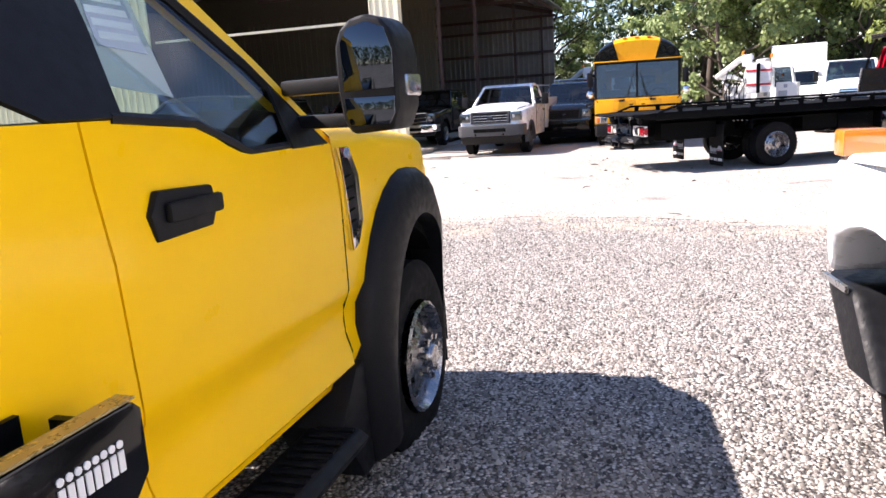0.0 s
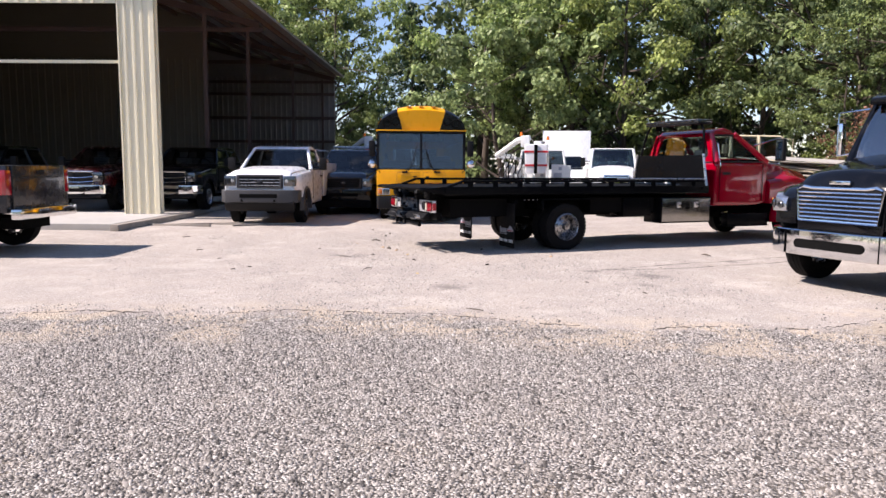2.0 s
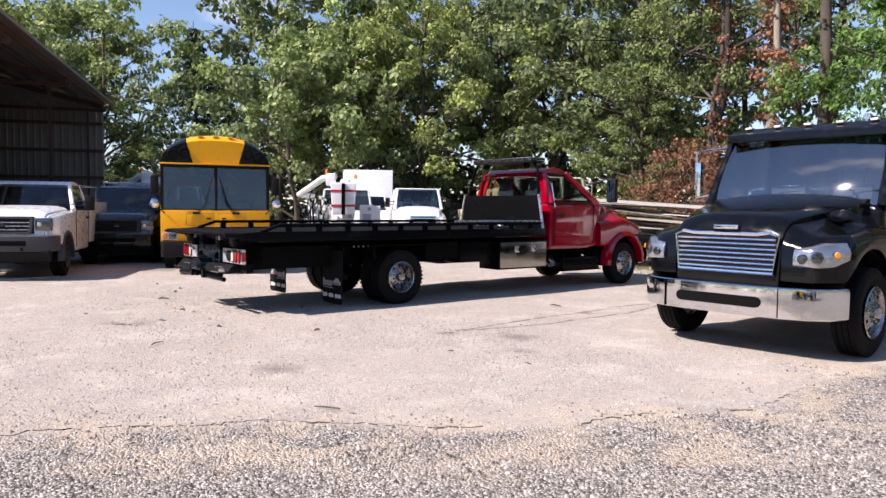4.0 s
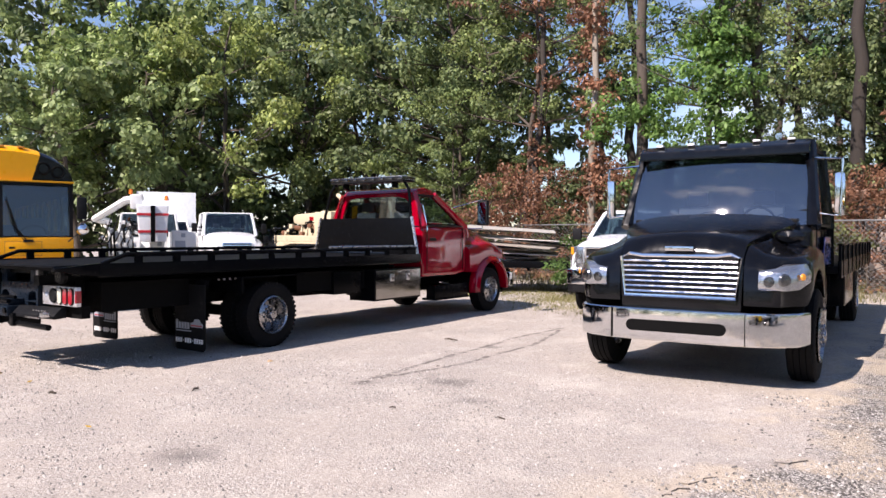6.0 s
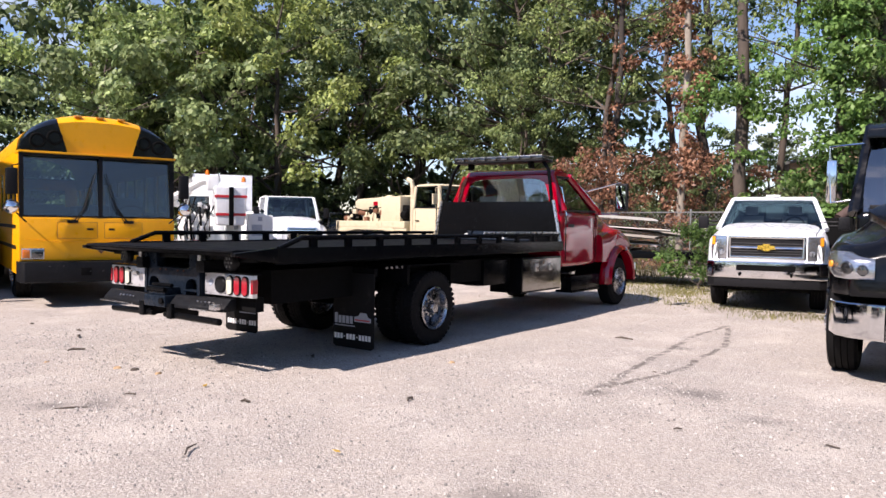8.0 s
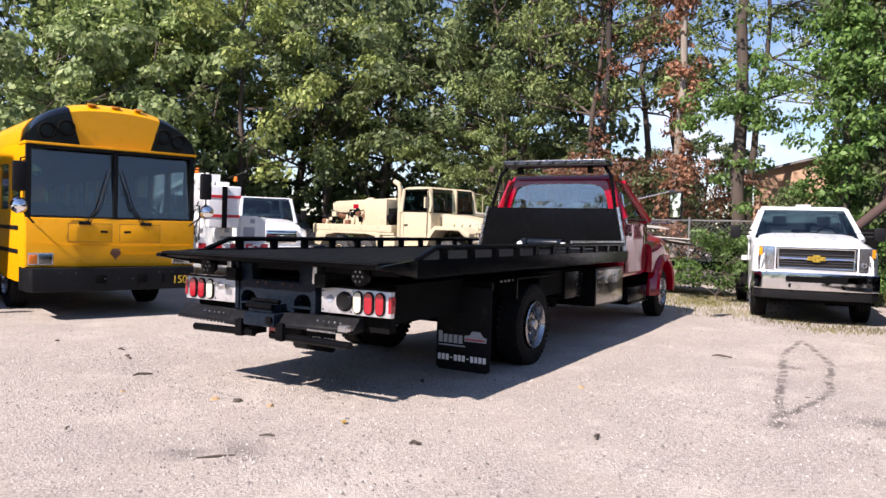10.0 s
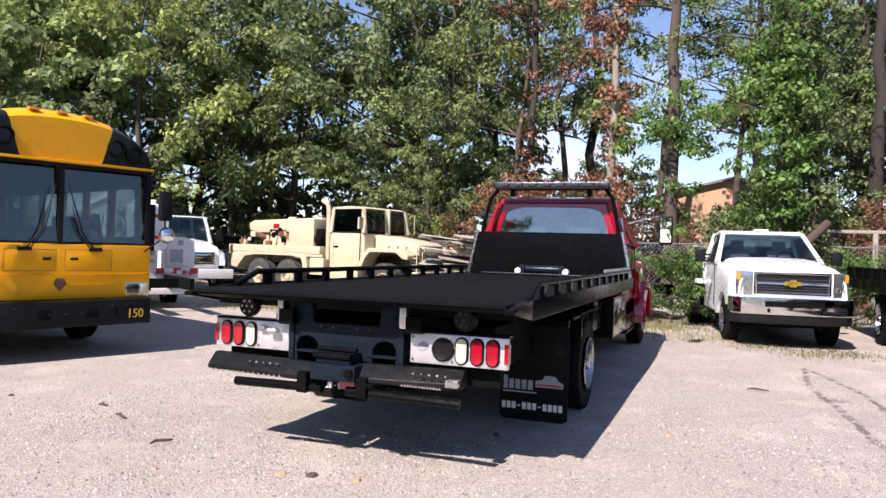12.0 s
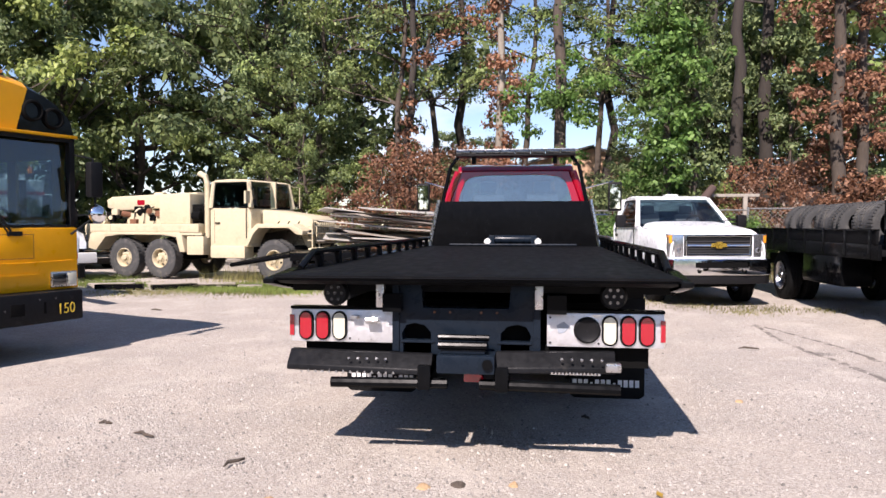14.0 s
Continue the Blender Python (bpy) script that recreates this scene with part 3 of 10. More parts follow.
def rim_mesh(r, depth, style, material):
    """style: deep (dual rear), dome (front steer), star (alloy), plain (painted disc)."""
    key = ("rim", round(r, 3), round(depth, 3), style, material.name)
    if key in MESHES:
        return MESHES[key]
    s = Shape()
    y = {"deep": -0.03, "dome": 0.07, "star": 0.06, "plain": 0.0}[style] + depth
    s.lathe([(r + 0.004, depth + 0.075), (r - 0.012, depth + 0.085), (r - 0.03, depth + 0.06), (r - 0.04, y - 0.03), (r - 0.05, -0.09), (r - 0.02, -0.1)], 36)
    holes = {"deep": 8, "dome": 8, "star": 6, "plain": 6}[style]
    ri, ro, rh = r * 0.46, r - 0.045, r * 0.12
    # dished disc with hand holes: radial strips left out between r1 and r2
    r1, r2 = r * 0.56, r * 0.80
    n = holes * 6
    def ydisc(q):
        return y - (0.05 * ((q - ri) / (ro - ri)) if style != "star" else 0.03 * ((q - ri) / (ro - ri)))
    levels = [0.02, ri * 0.62, ri, r1, r2, ro]
    for i in range(n):
        a0, a1 = 2 * math.pi * i / n, 2 * math.pi * (i + 1) / n
        for k in range(len(levels) - 1):
            hole = (i % 6) in ((1, 2) if style != "star" else (1, 2, 3)) and k == 3
            if hole:
                continue
            q0, q1 = levels[k], levels[k + 1]
            pts = [(q0, a0), (q1, a0), (q1, a1), (q0, a1)]
            vs = [Vector((q * math.cos(a), ydisc(max(q, ri)) + (0.02 if q < ri * 0.9 and style != "plain" else 0), q * math.sin(a))) for q, a in pts]
            s.add(vs, ((0, 1, 2, 3),))
    if style in ("deep", "dome", "plain"):
        hub = {"deep": 0.09, "dome": 0.035, "plain": 0.05}[style]
        s.lathe([(ri * 0.55, y + 0.0), (ri * 0.55, y + hub), (ri * 0.45, y + hub + 0.02), (0.005, y + hub + 0.022)], 20)
    lugs = 10 if style != "star" else 8
    for i in range(lugs):
        a = 2 * math.pi * (i + 0.5) / lugs
        p = Vector((ri * 0.82 * math.cos(a), y, ri * 0.82 * math.sin(a)))
        s.cyl(p, p + Vector((0, 0.045, 0)), 0.016, 6)
    MESHES[key] = mesh_of("rim", s, material, angle=40)
    return MESHES[key]


def wheel(parent, x, y, z, r, w, side, style="star", rim_r=None, material=None, lug=False, rubber=None, steer=0.0):
    """side: +1 left, -1 right. y is the outer face of the tyre."""
    rim_r = rim_r or r * 0.58
    turn = 0 if side > 0 else 180
    ob = part("tyre", tyre_mesh(r, w, rim_r, lug, rubber), None, parent, m=pose(x, y - side * w / 2, z, 0, 0, turn + steer))
    part("rim", rim_mesh(rim_r, w * 0.28, style, material or M_RIM), None, ob)
    return ob

# ---------------------------------------------------------------- ground
def axis_steps(lo, hi, fine_lo, fine_hi, step):
    mid = np.arange(fine_lo, fine_hi + step / 2, step)
    out_lo = fine_lo - np.cumsum(step * 1.35 ** np.arange(1, 24))
    out_hi = fine_hi + np.cumsum(step * 1.35 ** np.arange(1, 24))
    return np.concatenate([out_lo[out_lo > lo][::-1], mid, out_hi[out_hi < hi]])


gx, gy = axis_steps(-600, 600, -8, 30, 0.4), axis_steps(-600, 600, -6, 36, 0.4)
gs = Shape()
for yy in gy:
    for xx in gx:
        zz = ground_z(xx, yy)
        near = 1 if abs(xx - 10) < 30 and abs(yy - 14) < 30 else 0
        zz += near * 0.025 * (noise.noise((xx * 0.7, yy * 0.7, 3.0)))
        gs.v.append((xx, yy, zz))
gn = len(gx)
gs.f = [(j * gn + i, j * gn + i + 1, (j + 1) * gn + i + 1, (j + 1) * gn + i) for j in range(len(gy) - 1) for i in range(gn - 1)]
ground = solo("ground", gs, M_GROUND, "pale packed dirt yard with a pad of grey gravel", "ground", kind="structure")

# ---------------------------------------------------------------- garage: front along local x, depth along local y
GB = pose(1.55, 25.0, 0.0, 0, 0, -23)


def ribbed(s, x0, x1, z0, z1, y, face, pitch=0.30, rib=0.035, along="x", thick=0.03):
    """A sheet of ribbed siding in the plane y, ribs proud towards face."""
    n = max(1, int(round((x1 - x0) / pitch)))
    p = (x1 - x0) / n
    prof = []
    for i in range(n):
        a = x0 + i * p
        prof += [(a, 0), (a + p * 0.50, 0), (a + p * 0.60, rib), (a + p * 0.85, rib), (a + p * 0.95, 0)]
    prof.append((x1, 0))
    poly = [(a, y + face * (thick / 2 + b)) for a, b in prof] + [(x1, y - face * thick / 2), (x0, y - face * thick / 2)]
    if along == "x":
        s.prism(poly, z0, z1, "z")
    else:
        s.prism([(b, a) for a, b in poly], z0, z1, "z")


garage = thing("garage_building", "large cream metal-sided garage, open at the front and along one side", "building", GB, kind="structure")
s = Shape()
ribbed(s, -0.95, 0.0, 0.17, 8.2, 0.0, -1, 0.24)
part("corner_pier", s, M_SIDING, garage, "cream ribbed metal pier", angle=20)
s = Shape()
ribbed(s, -9.6, -0.954, 6.0, 8.6, 0.0, -1, 0.30)
part("front_header", s, M_SIDING, garage, "cream ribbed metal wall over the door opening", angle=20)
s = Shape()
ribbed(s, -18, -9.604, 0.17, 8.6, 0.0, -1, 0.30)
part("front_wall", s, M_SIDING, garage, "cream ribbed metal wall", angle=20)
s = Shape()
ribbed(s, 0.03, 0.27, 0.17, 8.2, 0.0, 1, 0.24, along="y")
part("pier_side", s, M_SIDING, garage, "cream ribbed metal pier", angle=20)
s = Shape()
s.box(-0.97, -0.93, -0.06, 0.27, 0.17, 6.0).box(-0.05, 0.05, -0.07, -0.035, 0.17, 8.2)
part("pier_trim", s, M_SIDING, garage, "cream folded trim")
s = Shape()
s.box(-9.6, -0.97, 0.25, 0.33, 4.42, 4.50)
part("door_rail", s, M_SIDING, garage, "pale horizontal door rail")
# roof: gable with its ridge at x = -9, falling to an eave that overhangs the open side
s = Shape()
s.prism([(1.7, 6.95), (-9, 9.6), (-19.5, 6.95), (-19.5, 6.87), (-9, 9.5), (1.7, 6.85)], -0.4, 24.2, "y")
part("roof", s, M_GALV, garage, "weathered sheet-metal roof seen from below")
s = Shape()
for k in range(9):
    x = 1.2 - k * 1.25
    z = 6.85 - (x - 1.7) * 0.2477
    s.box(x - 0.04, x + 0.04, 0.2, 23.8, z - 0.2, z - 0.012)
part("purlins", s, M_RUSTSTEEL, garage, "dark roof purlins")
for k, yb in enumerate((6.7, 15.1, 23.5)):
    s = Shape()
    s.box(-9, 1.35, yb - 0.05, yb + 0.05, 6.42, 6.58)
    s.prism([(1.2, 6.55), (-9, 9.0), (-9, 9.3), (1.2, 6.78)], yb - 0.07, yb + 0.07, "y")
    part("roof_beam", s, M_RUSTSTEEL, garage, "dark red steel roof beam")
for x, yb in ((0.12, 3.9), (0.75, 6.7), (0.55, 15.1), (0.5, 23.4)):
    s = Shape()
    s.box(x - 0.055, x + 0.055, yb - 0.012, yb, 0.1, 6.6).box(x - 0.055, x + 0.055, yb + 0.11, yb + 0.122, 0.1, 6.6).box(x - 0.01, x + 0.01, yb, yb + 0.11, 0.1, 6.6)
    part("steel_post", s, M_RUSTSTEEL, garage, "dark steel side post")
s = Shape()
ribbed(s, -18, 1.2, 0.1, 6.8, 23.8, -1, 0.32)
s.prism([(-18, 6.8), (1.2, 6.8), (1.3, 6.9), (-9, 9.45), (-18.2, 7.2)], 23.79, 23.83, "y")
part("back_wall", s, M_GALV, garage, "grey ribbed back wall", angle=20)
for z in (1.5, 3.0, 4.4, 5.8):
    s = Shape()
    s.box(-18, 1.2, 23.55, 23.72, z - 0.08, z + 0.08)
    part("girt", s, M_RUSTSTEEL, garage, "dark horizontal wall girt")
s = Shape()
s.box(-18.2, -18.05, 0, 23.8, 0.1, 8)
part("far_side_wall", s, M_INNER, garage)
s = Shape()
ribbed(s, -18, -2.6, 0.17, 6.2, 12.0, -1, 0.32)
part("partition_wall", s, M_INNER, garage, "cream inner wall, darkened as shade", angle=20)
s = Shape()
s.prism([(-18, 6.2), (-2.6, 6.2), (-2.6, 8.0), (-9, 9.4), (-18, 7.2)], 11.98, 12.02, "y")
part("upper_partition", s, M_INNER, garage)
s = Shape()
s.prism([(-14, -3.2), (0.30, -3.6), (0.42, 12.0), (-14, 12.0)], -0.2, 0.20, "z")
slab = solo("concrete_slab", s, M_CONCRETE, "pale concrete apron slab under the garage", "slab", kind="structure", bevel=0.015, m=GB)
s = Shape()
s.prism([(0.32, -3.7), (0.52, -3.7), (0.62, 1.0), (0.42, 1.0)], -0.15, 0.19, "z")
solo("timber_kerb", s, M_WOODGREY, "old timbers along the edge of the concrete slab", "timber", bevel=0.012, m=GB)
random.seed(4)
for i in range(4):
    s = Shape()
    s.box(-0.9, 0.9, -0.05, 0.05, 0, 0.05)
    x, y = 2.0 + i * 0.75 + random.uniform(-0.2, 0.2), 22.9 - i * 0.12 + random.uniform(-0.5, 0.7)
    solo("loose_board", s, M_WOODGREY, "weathered board lying on the dirt by the slab", "board", "loose boards", bevel=0.006, m=pose(x, y, ground_z(x, y) - 0.01, random.uniform(-2, 2), 0, random.uniform(-35, 10)))

# ---------------------------------------------------------------- trees
def leaf_cloud(centres, per, spread, size, rng, droop=0.35, shell=0.62):
    """Leaves as small pointed blades, laid like shingles over the upper skin of each clump, with a hollow, shaded underside."""
    vs, fs, k = [], [], 0
    for c, sc in centres:
        n = max(4, int(per * sc * sc))
        out = rng.normal(0, 1, (n, 3))
        out[:, 2] = np.where(out[:, 2] < 0, out[:, 2] * 0.45, out[:, 2])
        out /= np.maximum(1e-6, np.linalg.norm(out, axis=1))[:, None]
        lump = 0.82 + 0.30 * np.sin(out[:, :1] * 4 + c[0] * 3) * np.sin(out[:, 1:2] * 4 + c[1] * 3)
        p = out * (shell + (1 - shell) * rng.random((n, 1)) ** 0.6) * spread * sc * lump
        p[:, 2] *= 0.66
        p += np.array(c)
        nrm = out * 0.9 + rng.normal(0, 0.42, (n, 3))
        nrm[:, 2] += 0.45
        nrm /= np.linalg.norm(nrm, axis=1)[:, None]
        d = np.cross(nrm, rng.normal(0, 1, (n, 3)))
        d[:, 2] -= droop
        d /= np.maximum(1e-6, np.linalg.norm(d, axis=1))[:, None]
        u = np.cross(nrm, d)
        ln = size * (0.6 + 0.7 * rng.random((n, 1)))
        vs.append(np.stack([p, p + d * ln * 0.42 + u * ln * 0.30, p + d * ln - nrm * ln * 0.12, p + d * ln * 0.42 - u * ln * 0.30], 1).reshape(-1, 3))
        fs.append(k + np.arange(n * 4).reshape(-1, 4))
        k += n * 4
    return np.concatenate(vs), np.concatenate(fs)


def cloud_mesh(name, vs, fs, material):
    me = bpy.data.meshes.new(name)
    me.vertices.add(len(vs))
    me.vertices.foreach_set("co", vs.astype(np.float32).ravel())
    k = fs.shape[1]
    me.loops.add(fs.size)
    me.loops.foreach_set("vertex_index", fs.astype(np.int32).ravel())
    me.polygons.add(len(fs))
    me.polygons.foreach_set("loop_start", np.arange(0, fs.size, k, dtype=np.int32))
    me.update(calc_edges=True)
    me.materials.append(material)
    return me


def limb(s, p, d, length, r, depth, rng, tips, bend=0.25, up=0.12):
    """One limb, bent on its way, and its forks."""
    path, rs = [Vector(p)], [r]
    d = Vector(d).normalized()
    n = 5 if depth > 1 else 3
    for i in range(n):
        d = (d + Vector(rng.normal(0, bend * 0.4, 3)) + Vector((0, 0, up * 0.4))).normalized()
        path.append(path[-1] + d * length / n)
        rs.append(r * (1 - 0.62 * (i + 1) / n))
    s.tube(path, rs, 6 if r > 0.08 else 3)
    if depth == 0:
        tips.append((tuple(path[-1]), rng.uniform(0.7, 1.15)))
        tips.append((tuple(path[-2]), rng.uniform(0.5, 0.85)))
        return
    for k in range(3):
        i = max(1, n - (k % 3))
        nd = (d + Vector(rng.normal(0, 0.75, 3))).normalized()
        nd.z = nd.z * 0.6 + 0.18
        limb(s, path[i], nd, length * rng.uniform(0.5, 0.75), rs[i] * 0.75, depth - 1, rng, tips, bend, up)


def broadleaf(seed, height, spread, trunk_r, first, material, leaf=0.20, per=280, tuft=0.92, depth=1):
    rng = np.random.default_rng(seed)
    s, tips = Shape(), []
    path, rs = [Vector((0, 0, -0.3))], [trunk_r * 1.25]
    n = 9
    for i in range(1, n + 1):
        z = height * 0.86 * i / n
        path.append(Vector((path[-1].x + rng.normal(0, 0.16), path[-1].y + rng.normal(0, 0.16), z)))
        rs.append(trunk_r * (1 - 0.8 * i / n))
    s.tube(path, rs, 9)
    limbs = 17
    for k in range(limbs):
        f = first + (1 - first) * (k + rng.random()) / limbs
        i = min(n, max(1, int(f * n)))
        a = k * 2.4 + rng.random()
        reach = spread * (0.45 + 0.75 * math.sin(math.pi * min(1, (f - first) / (1 - first) * 0.8 + 0.22)))
        limb(s, path[i], (math.cos(a), math.sin(a), rng.uniform(0.0, 0.6)), reach, rs[i] * 0.55, depth, rng, tips)
    tips.append((tuple(path[-1]), 1.2))
    vs, fs = leaf_cloud(tips, per, tuft, leaf, rng)
    return mesh_of("trunk", s, M_BARK, angle=60), cloud_mesh("crown", vs, fs, material)


def conifer(seed, height, spread, material):
    rng = np.random.default_rng(seed)
    s, tips = Shape(), []
    s.tube([(0, 0, -0.3), (0.1, 0, height * 0.5), (0, 0.1, height)], [0.2, 0.12, 0.02], 8)
    k = 0
    z = height * 0.18
    while z < height * 0.97:
        f = (z - height * 0.18) / (height * 0.8)
        for j in range(6):
            a = k * 0.7 + j * 1.05 + rng.random() * 0.4
            r = spread * (1 - f) * rng.uniform(0.75, 1.1) + 0.15
            e = Vector((r * math.cos(a), r * math.sin(a), z - 0.12 * r))
            s.tube([(0, 0, z), e], [0.03, 0.01], 4)
            for q in (0.4, 0.7, 1.0):
                tips.append((tuple(Vector((0, 0, z)).lerp(e, q)), 0.55))
        z += 0.55
        k += 1
    vs, fs = leaf_cloud(tips, 80, 0.66, 0.26, rng, 0.5, 0.2)
    return mesh_of("trunk", s, M_BARK, angle=60), cloud_mesh("crown", vs, fs, material)


def plant(name, meshes, x, y, turn, scale, label, category="tree", group="trees along the fence", tall=1.0):
    ob = thing(name, label, category, pose(x, y, ground_z(x, y) - 0.05, 0, 0, turn) @ Matrix.Diagonal((scale, scale, scale * tall, 1)), group)
    part("trunk", meshes[0], None, ob)
    part("crown", meshes[1], None, ob)
    return ob


KINDS = [
    (broadleaf(11, 15, 3.9, 0.24, 0.28, M_LEAF, 0.242, 176), "tall broadleaf tree in full green leaf"),
    (broadleaf(12, 16, 3.6, 0.22, 0.30, M_LEAFD, 0.232, 176), "tall dark green broadleaf tree"),
    (broadleaf(13, 14, 4.0, 0.20, 0.27, M_LEAFY, 0.217, 180), "broadleaf tree with yellow-green leaves"),
    (broadleaf(14, 14, 3.6, 0.20, 0.22, M_LEAF, 0.268, 162), "green leafy tree, low branched"),
    (broadleaf(17, 12, 3.3, 0.18, 0.16, M_LEAFP, 0.31, 140), "leafy tree with large pale green leaves"),
]
FAR = [
    broadleaf(15, 15, 3.9, 0.24, 0.20, M_LEAF, 0.38, 56),
    broadleaf(16, 16, 3.6, 0.22, 0.20, M_LEAFD, 0.38, 56),
]
SHRUBS = [
    (broadleaf(21, 4.2, 1.7, 0.07, 0.05, M_LEAFD, 0.16, 120, 0.62, 0), "leafy green shrub in the undergrowth"),
    (broadleaf(22, 4.0, 1.6, 0.07, 0.05, M_LEAFY, 0.16, 120, 0.62, 0), "yellow-green shrub in the undergrowth"),
    (broadleaf(23, 4.2, 1.5, 0.06, 0.05, M_LEAFB, 0.11, 85, 0.52, 0), "bushy shrub with dead brown leaves"),
    (broadleaf(24, 3.2, 1.6, 0.05, 0.04, M_LEAFG, 0.15, 150, 0.6, 0), "dense fresh green bush"),
]
PINE = conifer(31, 15, 3.7, M_NEEDLE)
rt = random.Random(7)
# the wood's edge, as a line in plan
BELT = [(-34, 62), (-16, 66), (2, 64), (14, 56), (22, 47), (27, 39), (30, 31), (31, 22), (33, 14), (33, 4), (34, -8), (40, -40), (20, -75), (-30, -80), (-70, -50), (-75, 0), (-60, 40), (-34, 62)]


def along(line, step):
    out = []
    for (x0, y0), (x1, y1) in zip(line, line[1:]):
        n = max(1, int(math.hypot(x1 - x0, y1 - y0) / step))
        out += [(x0 + (x1 - x0) * i / n, y0 + (y1 - y0) * i / n) for i in range(n)]
    return out


def bearing(x, y, ox, oy):
    return math.degrees(math.atan2(x - ox, y - oy))


def gap_north(x, y):
    """The cleft with open sky beside the conifer."""
    return 14.0 < bearing(x, y, 1.3, 3.0) < 23.6 and y > 30


def gap_east(x, y):
    """The thin stretch of the wood, with sky between the trunks."""
    return 67.5 < bearing(x, y, 1.2, 14.0) < 103 and x > 20


def house_view(x, y):
    """The line along which the far house shows between the trunks."""
    return 83 < bearing(x, y, 1.2, 14.0) < 91.5 and x > 22


def pickup_room(x, y):
    return math.hypot(x - 27.4, y - 34.0) < 4.2


for i, (x, y) in enumerate(along(BELT, 3.4)):
    seen = x > 4 and y > 2 or x > -8 and y > 50
    # Every fourth unseen tree is kept, added only for closure and reflections.
    if not seen and i % 4:
        continue
    nx, ny = rt.uniform(-0.9, 0.9), rt.uniform(-0.9, 0.9)
    k, turn, sc = rt.choice((0, 1, 2, 3, 1, 3)), rt.uniform(0, 360), rt.uniform(0.9, 1.2)
    k = 2 if k == 1 and i % 2 else k
    kb, turnb, scb = rt.choice((0, 1, 3, 1)), rt.uniform(0, 360), rt.uniform(1.1, 1.4)
    ks, scs = rt.choice((0, 0, 1, 0)), rt.uniform(1.1, 1.8)
    if 30 < y < 60:
        ks, scs = 0, scs * 0.55
    dx, dy = x - 8, y - 12
    d = math.hypot(dx, dy)
    if pickup_room(x + nx, y + ny) or pickup_room(x - 1.6 + nx, y - 1 + ny):
        x, y = x + dx / d * 3.2, y + dy / d * 3.2
    if gap_north(x + nx, y + ny):
        sc *= 0.45
    if not gap_east(x + nx, y + ny):
        plant("broadleaf_tree", KINDS[k][0] if seen else FAR[k % 2], x + nx, y + ny, turn, sc, KINDS[k][1])
        bx, by = x + dx / d * 4.5 + nx, y + dy / d * 4.5
        if seen and not gap_north(bx, by) and not gap_east(bx, by):
            plant("broadleaf_tree", FAR[kb % 2], bx, by, turnb, scb, KINDS[kb % 2][1])
    if gap_east(x - 1.6 + nx, y - 1 + ny):
        scs *= 0.5
    if i % 5 not in (0, 3) and not gap_east(x - 1.6 + nx, y - 1 + ny):
        x, y = x + dx / d * 3.4, y + dy / d * 3.4
    if seen and not house_view(x - 1.6 + nx, y - 1 + ny) and math.hypot(x - 1.6 + nx - 26.5, y - 1 + ny - 33) > 5.5:
        plant("shrub", SHRUBS[ks][0], x - 1.6 + nx, y - 1.0 + ny, turn, scs, SHRUBS[ks][1], "shrub", "undergrowth along the wood")
for x, y, sc in ((20.2, 41.0, 0.9), (25.6, 41.5, 1.1)):
    plant("broadleaf_tree", KINDS[4][0], x, y, 70 * x, sc, KINDS[4][1])
plant("conifer", PINE, 18.0, 49.8, 0, 0.86, "dark pointed conifer standing before the wood")
plant("conifer", PINE, 21.4, 52.5, 90, 0.60, "dark pointed conifer standing before the wood")
# tall thin trees of the open stretch
THIN = broadleaf(41, 17, 2.6, 0.17, 0.46, M_LEAF, 0.16, 110, 0.75, 1)
for x, y, turn, sc in ((30.5, 24.6, 10, 1.0), (28.4, 21.6, 100, 0.95), (34.0, 20.8, 200, 1.1), (38.0, 17.0, 80, 1.2), (36.5, 13.4, 50, 1.1), (33.0, 11.0, 150, 1.0), (37.0, 24.5, 250, 1.2)):
    plant("thin_tree", THIN, x, y, turn, sc, "tall thin dark tree with a sparse crown")

# dark pines beyond, bare below and ragged above
def ragged_pine(seed, height):
    rng = np.random.default_rng(seed)
    s, tips = Shape(), []
    path = [Vector((rng.normal(0, 0.12), rng.normal(0, 0.12), z)) for z in np.linspace(-0.3, height, 10)]
    s.tube(path, [0.24 * (1 - 0.75 * i / 9) for i in range(10)], 8)
    for k in range(26):
        z = height * rng.uniform(0.42, 1.0)
        i = min(9, int(z / height * 9))
        a, reach = rng.random() * 6.28, rng.uniform(1.2, 3.4) * (1.15 - 0.6 * z / height)
        end = path[i] + Vector((math.cos(a) * reach, math.sin(a) * reach, rng.uniform(-0.2, 0.9)))
        s.tube([path[i], path[i].lerp(end, 0.5) + Vector((0, 0, 0.15)), end], [0.05, 0.035, 0.012], 5)
        for q in (0.45, 0.7, 0.9, 1.05):
            tips.append((tuple(path[i].lerp(end, q) + Vector(rng.normal(0, 0.2, 3))), rng.uniform(0.5, 0.95)))
    vs, fs = leaf_cloud(tips, 70, 0.75, 0.22, rng, 0.1, 0.25)
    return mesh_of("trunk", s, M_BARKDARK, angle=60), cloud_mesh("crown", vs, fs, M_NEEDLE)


RAGGED = ragged_pine(61, 17)
for x, y, turn, sc in ((35.5, 19.6, 120, 1.15), (37.0, 12.6, 300, 1.1), (32.0, 9.2, 80, 1.1)):
    plant("pine_tree", RAGGED, x, y, turn, sc, "tall dark pine with a ragged high crown")

for x, y, turn, sc in ((50, 21, 10, 0.58), (54, 25, 120, 0.55), (47, 19.2, 230, 0.5), (52, 29, 60, 0.5)):
    plant("broadleaf_tree", FAR[1], x, y, turn, sc, "dark broadleaf tree far behind the fence")

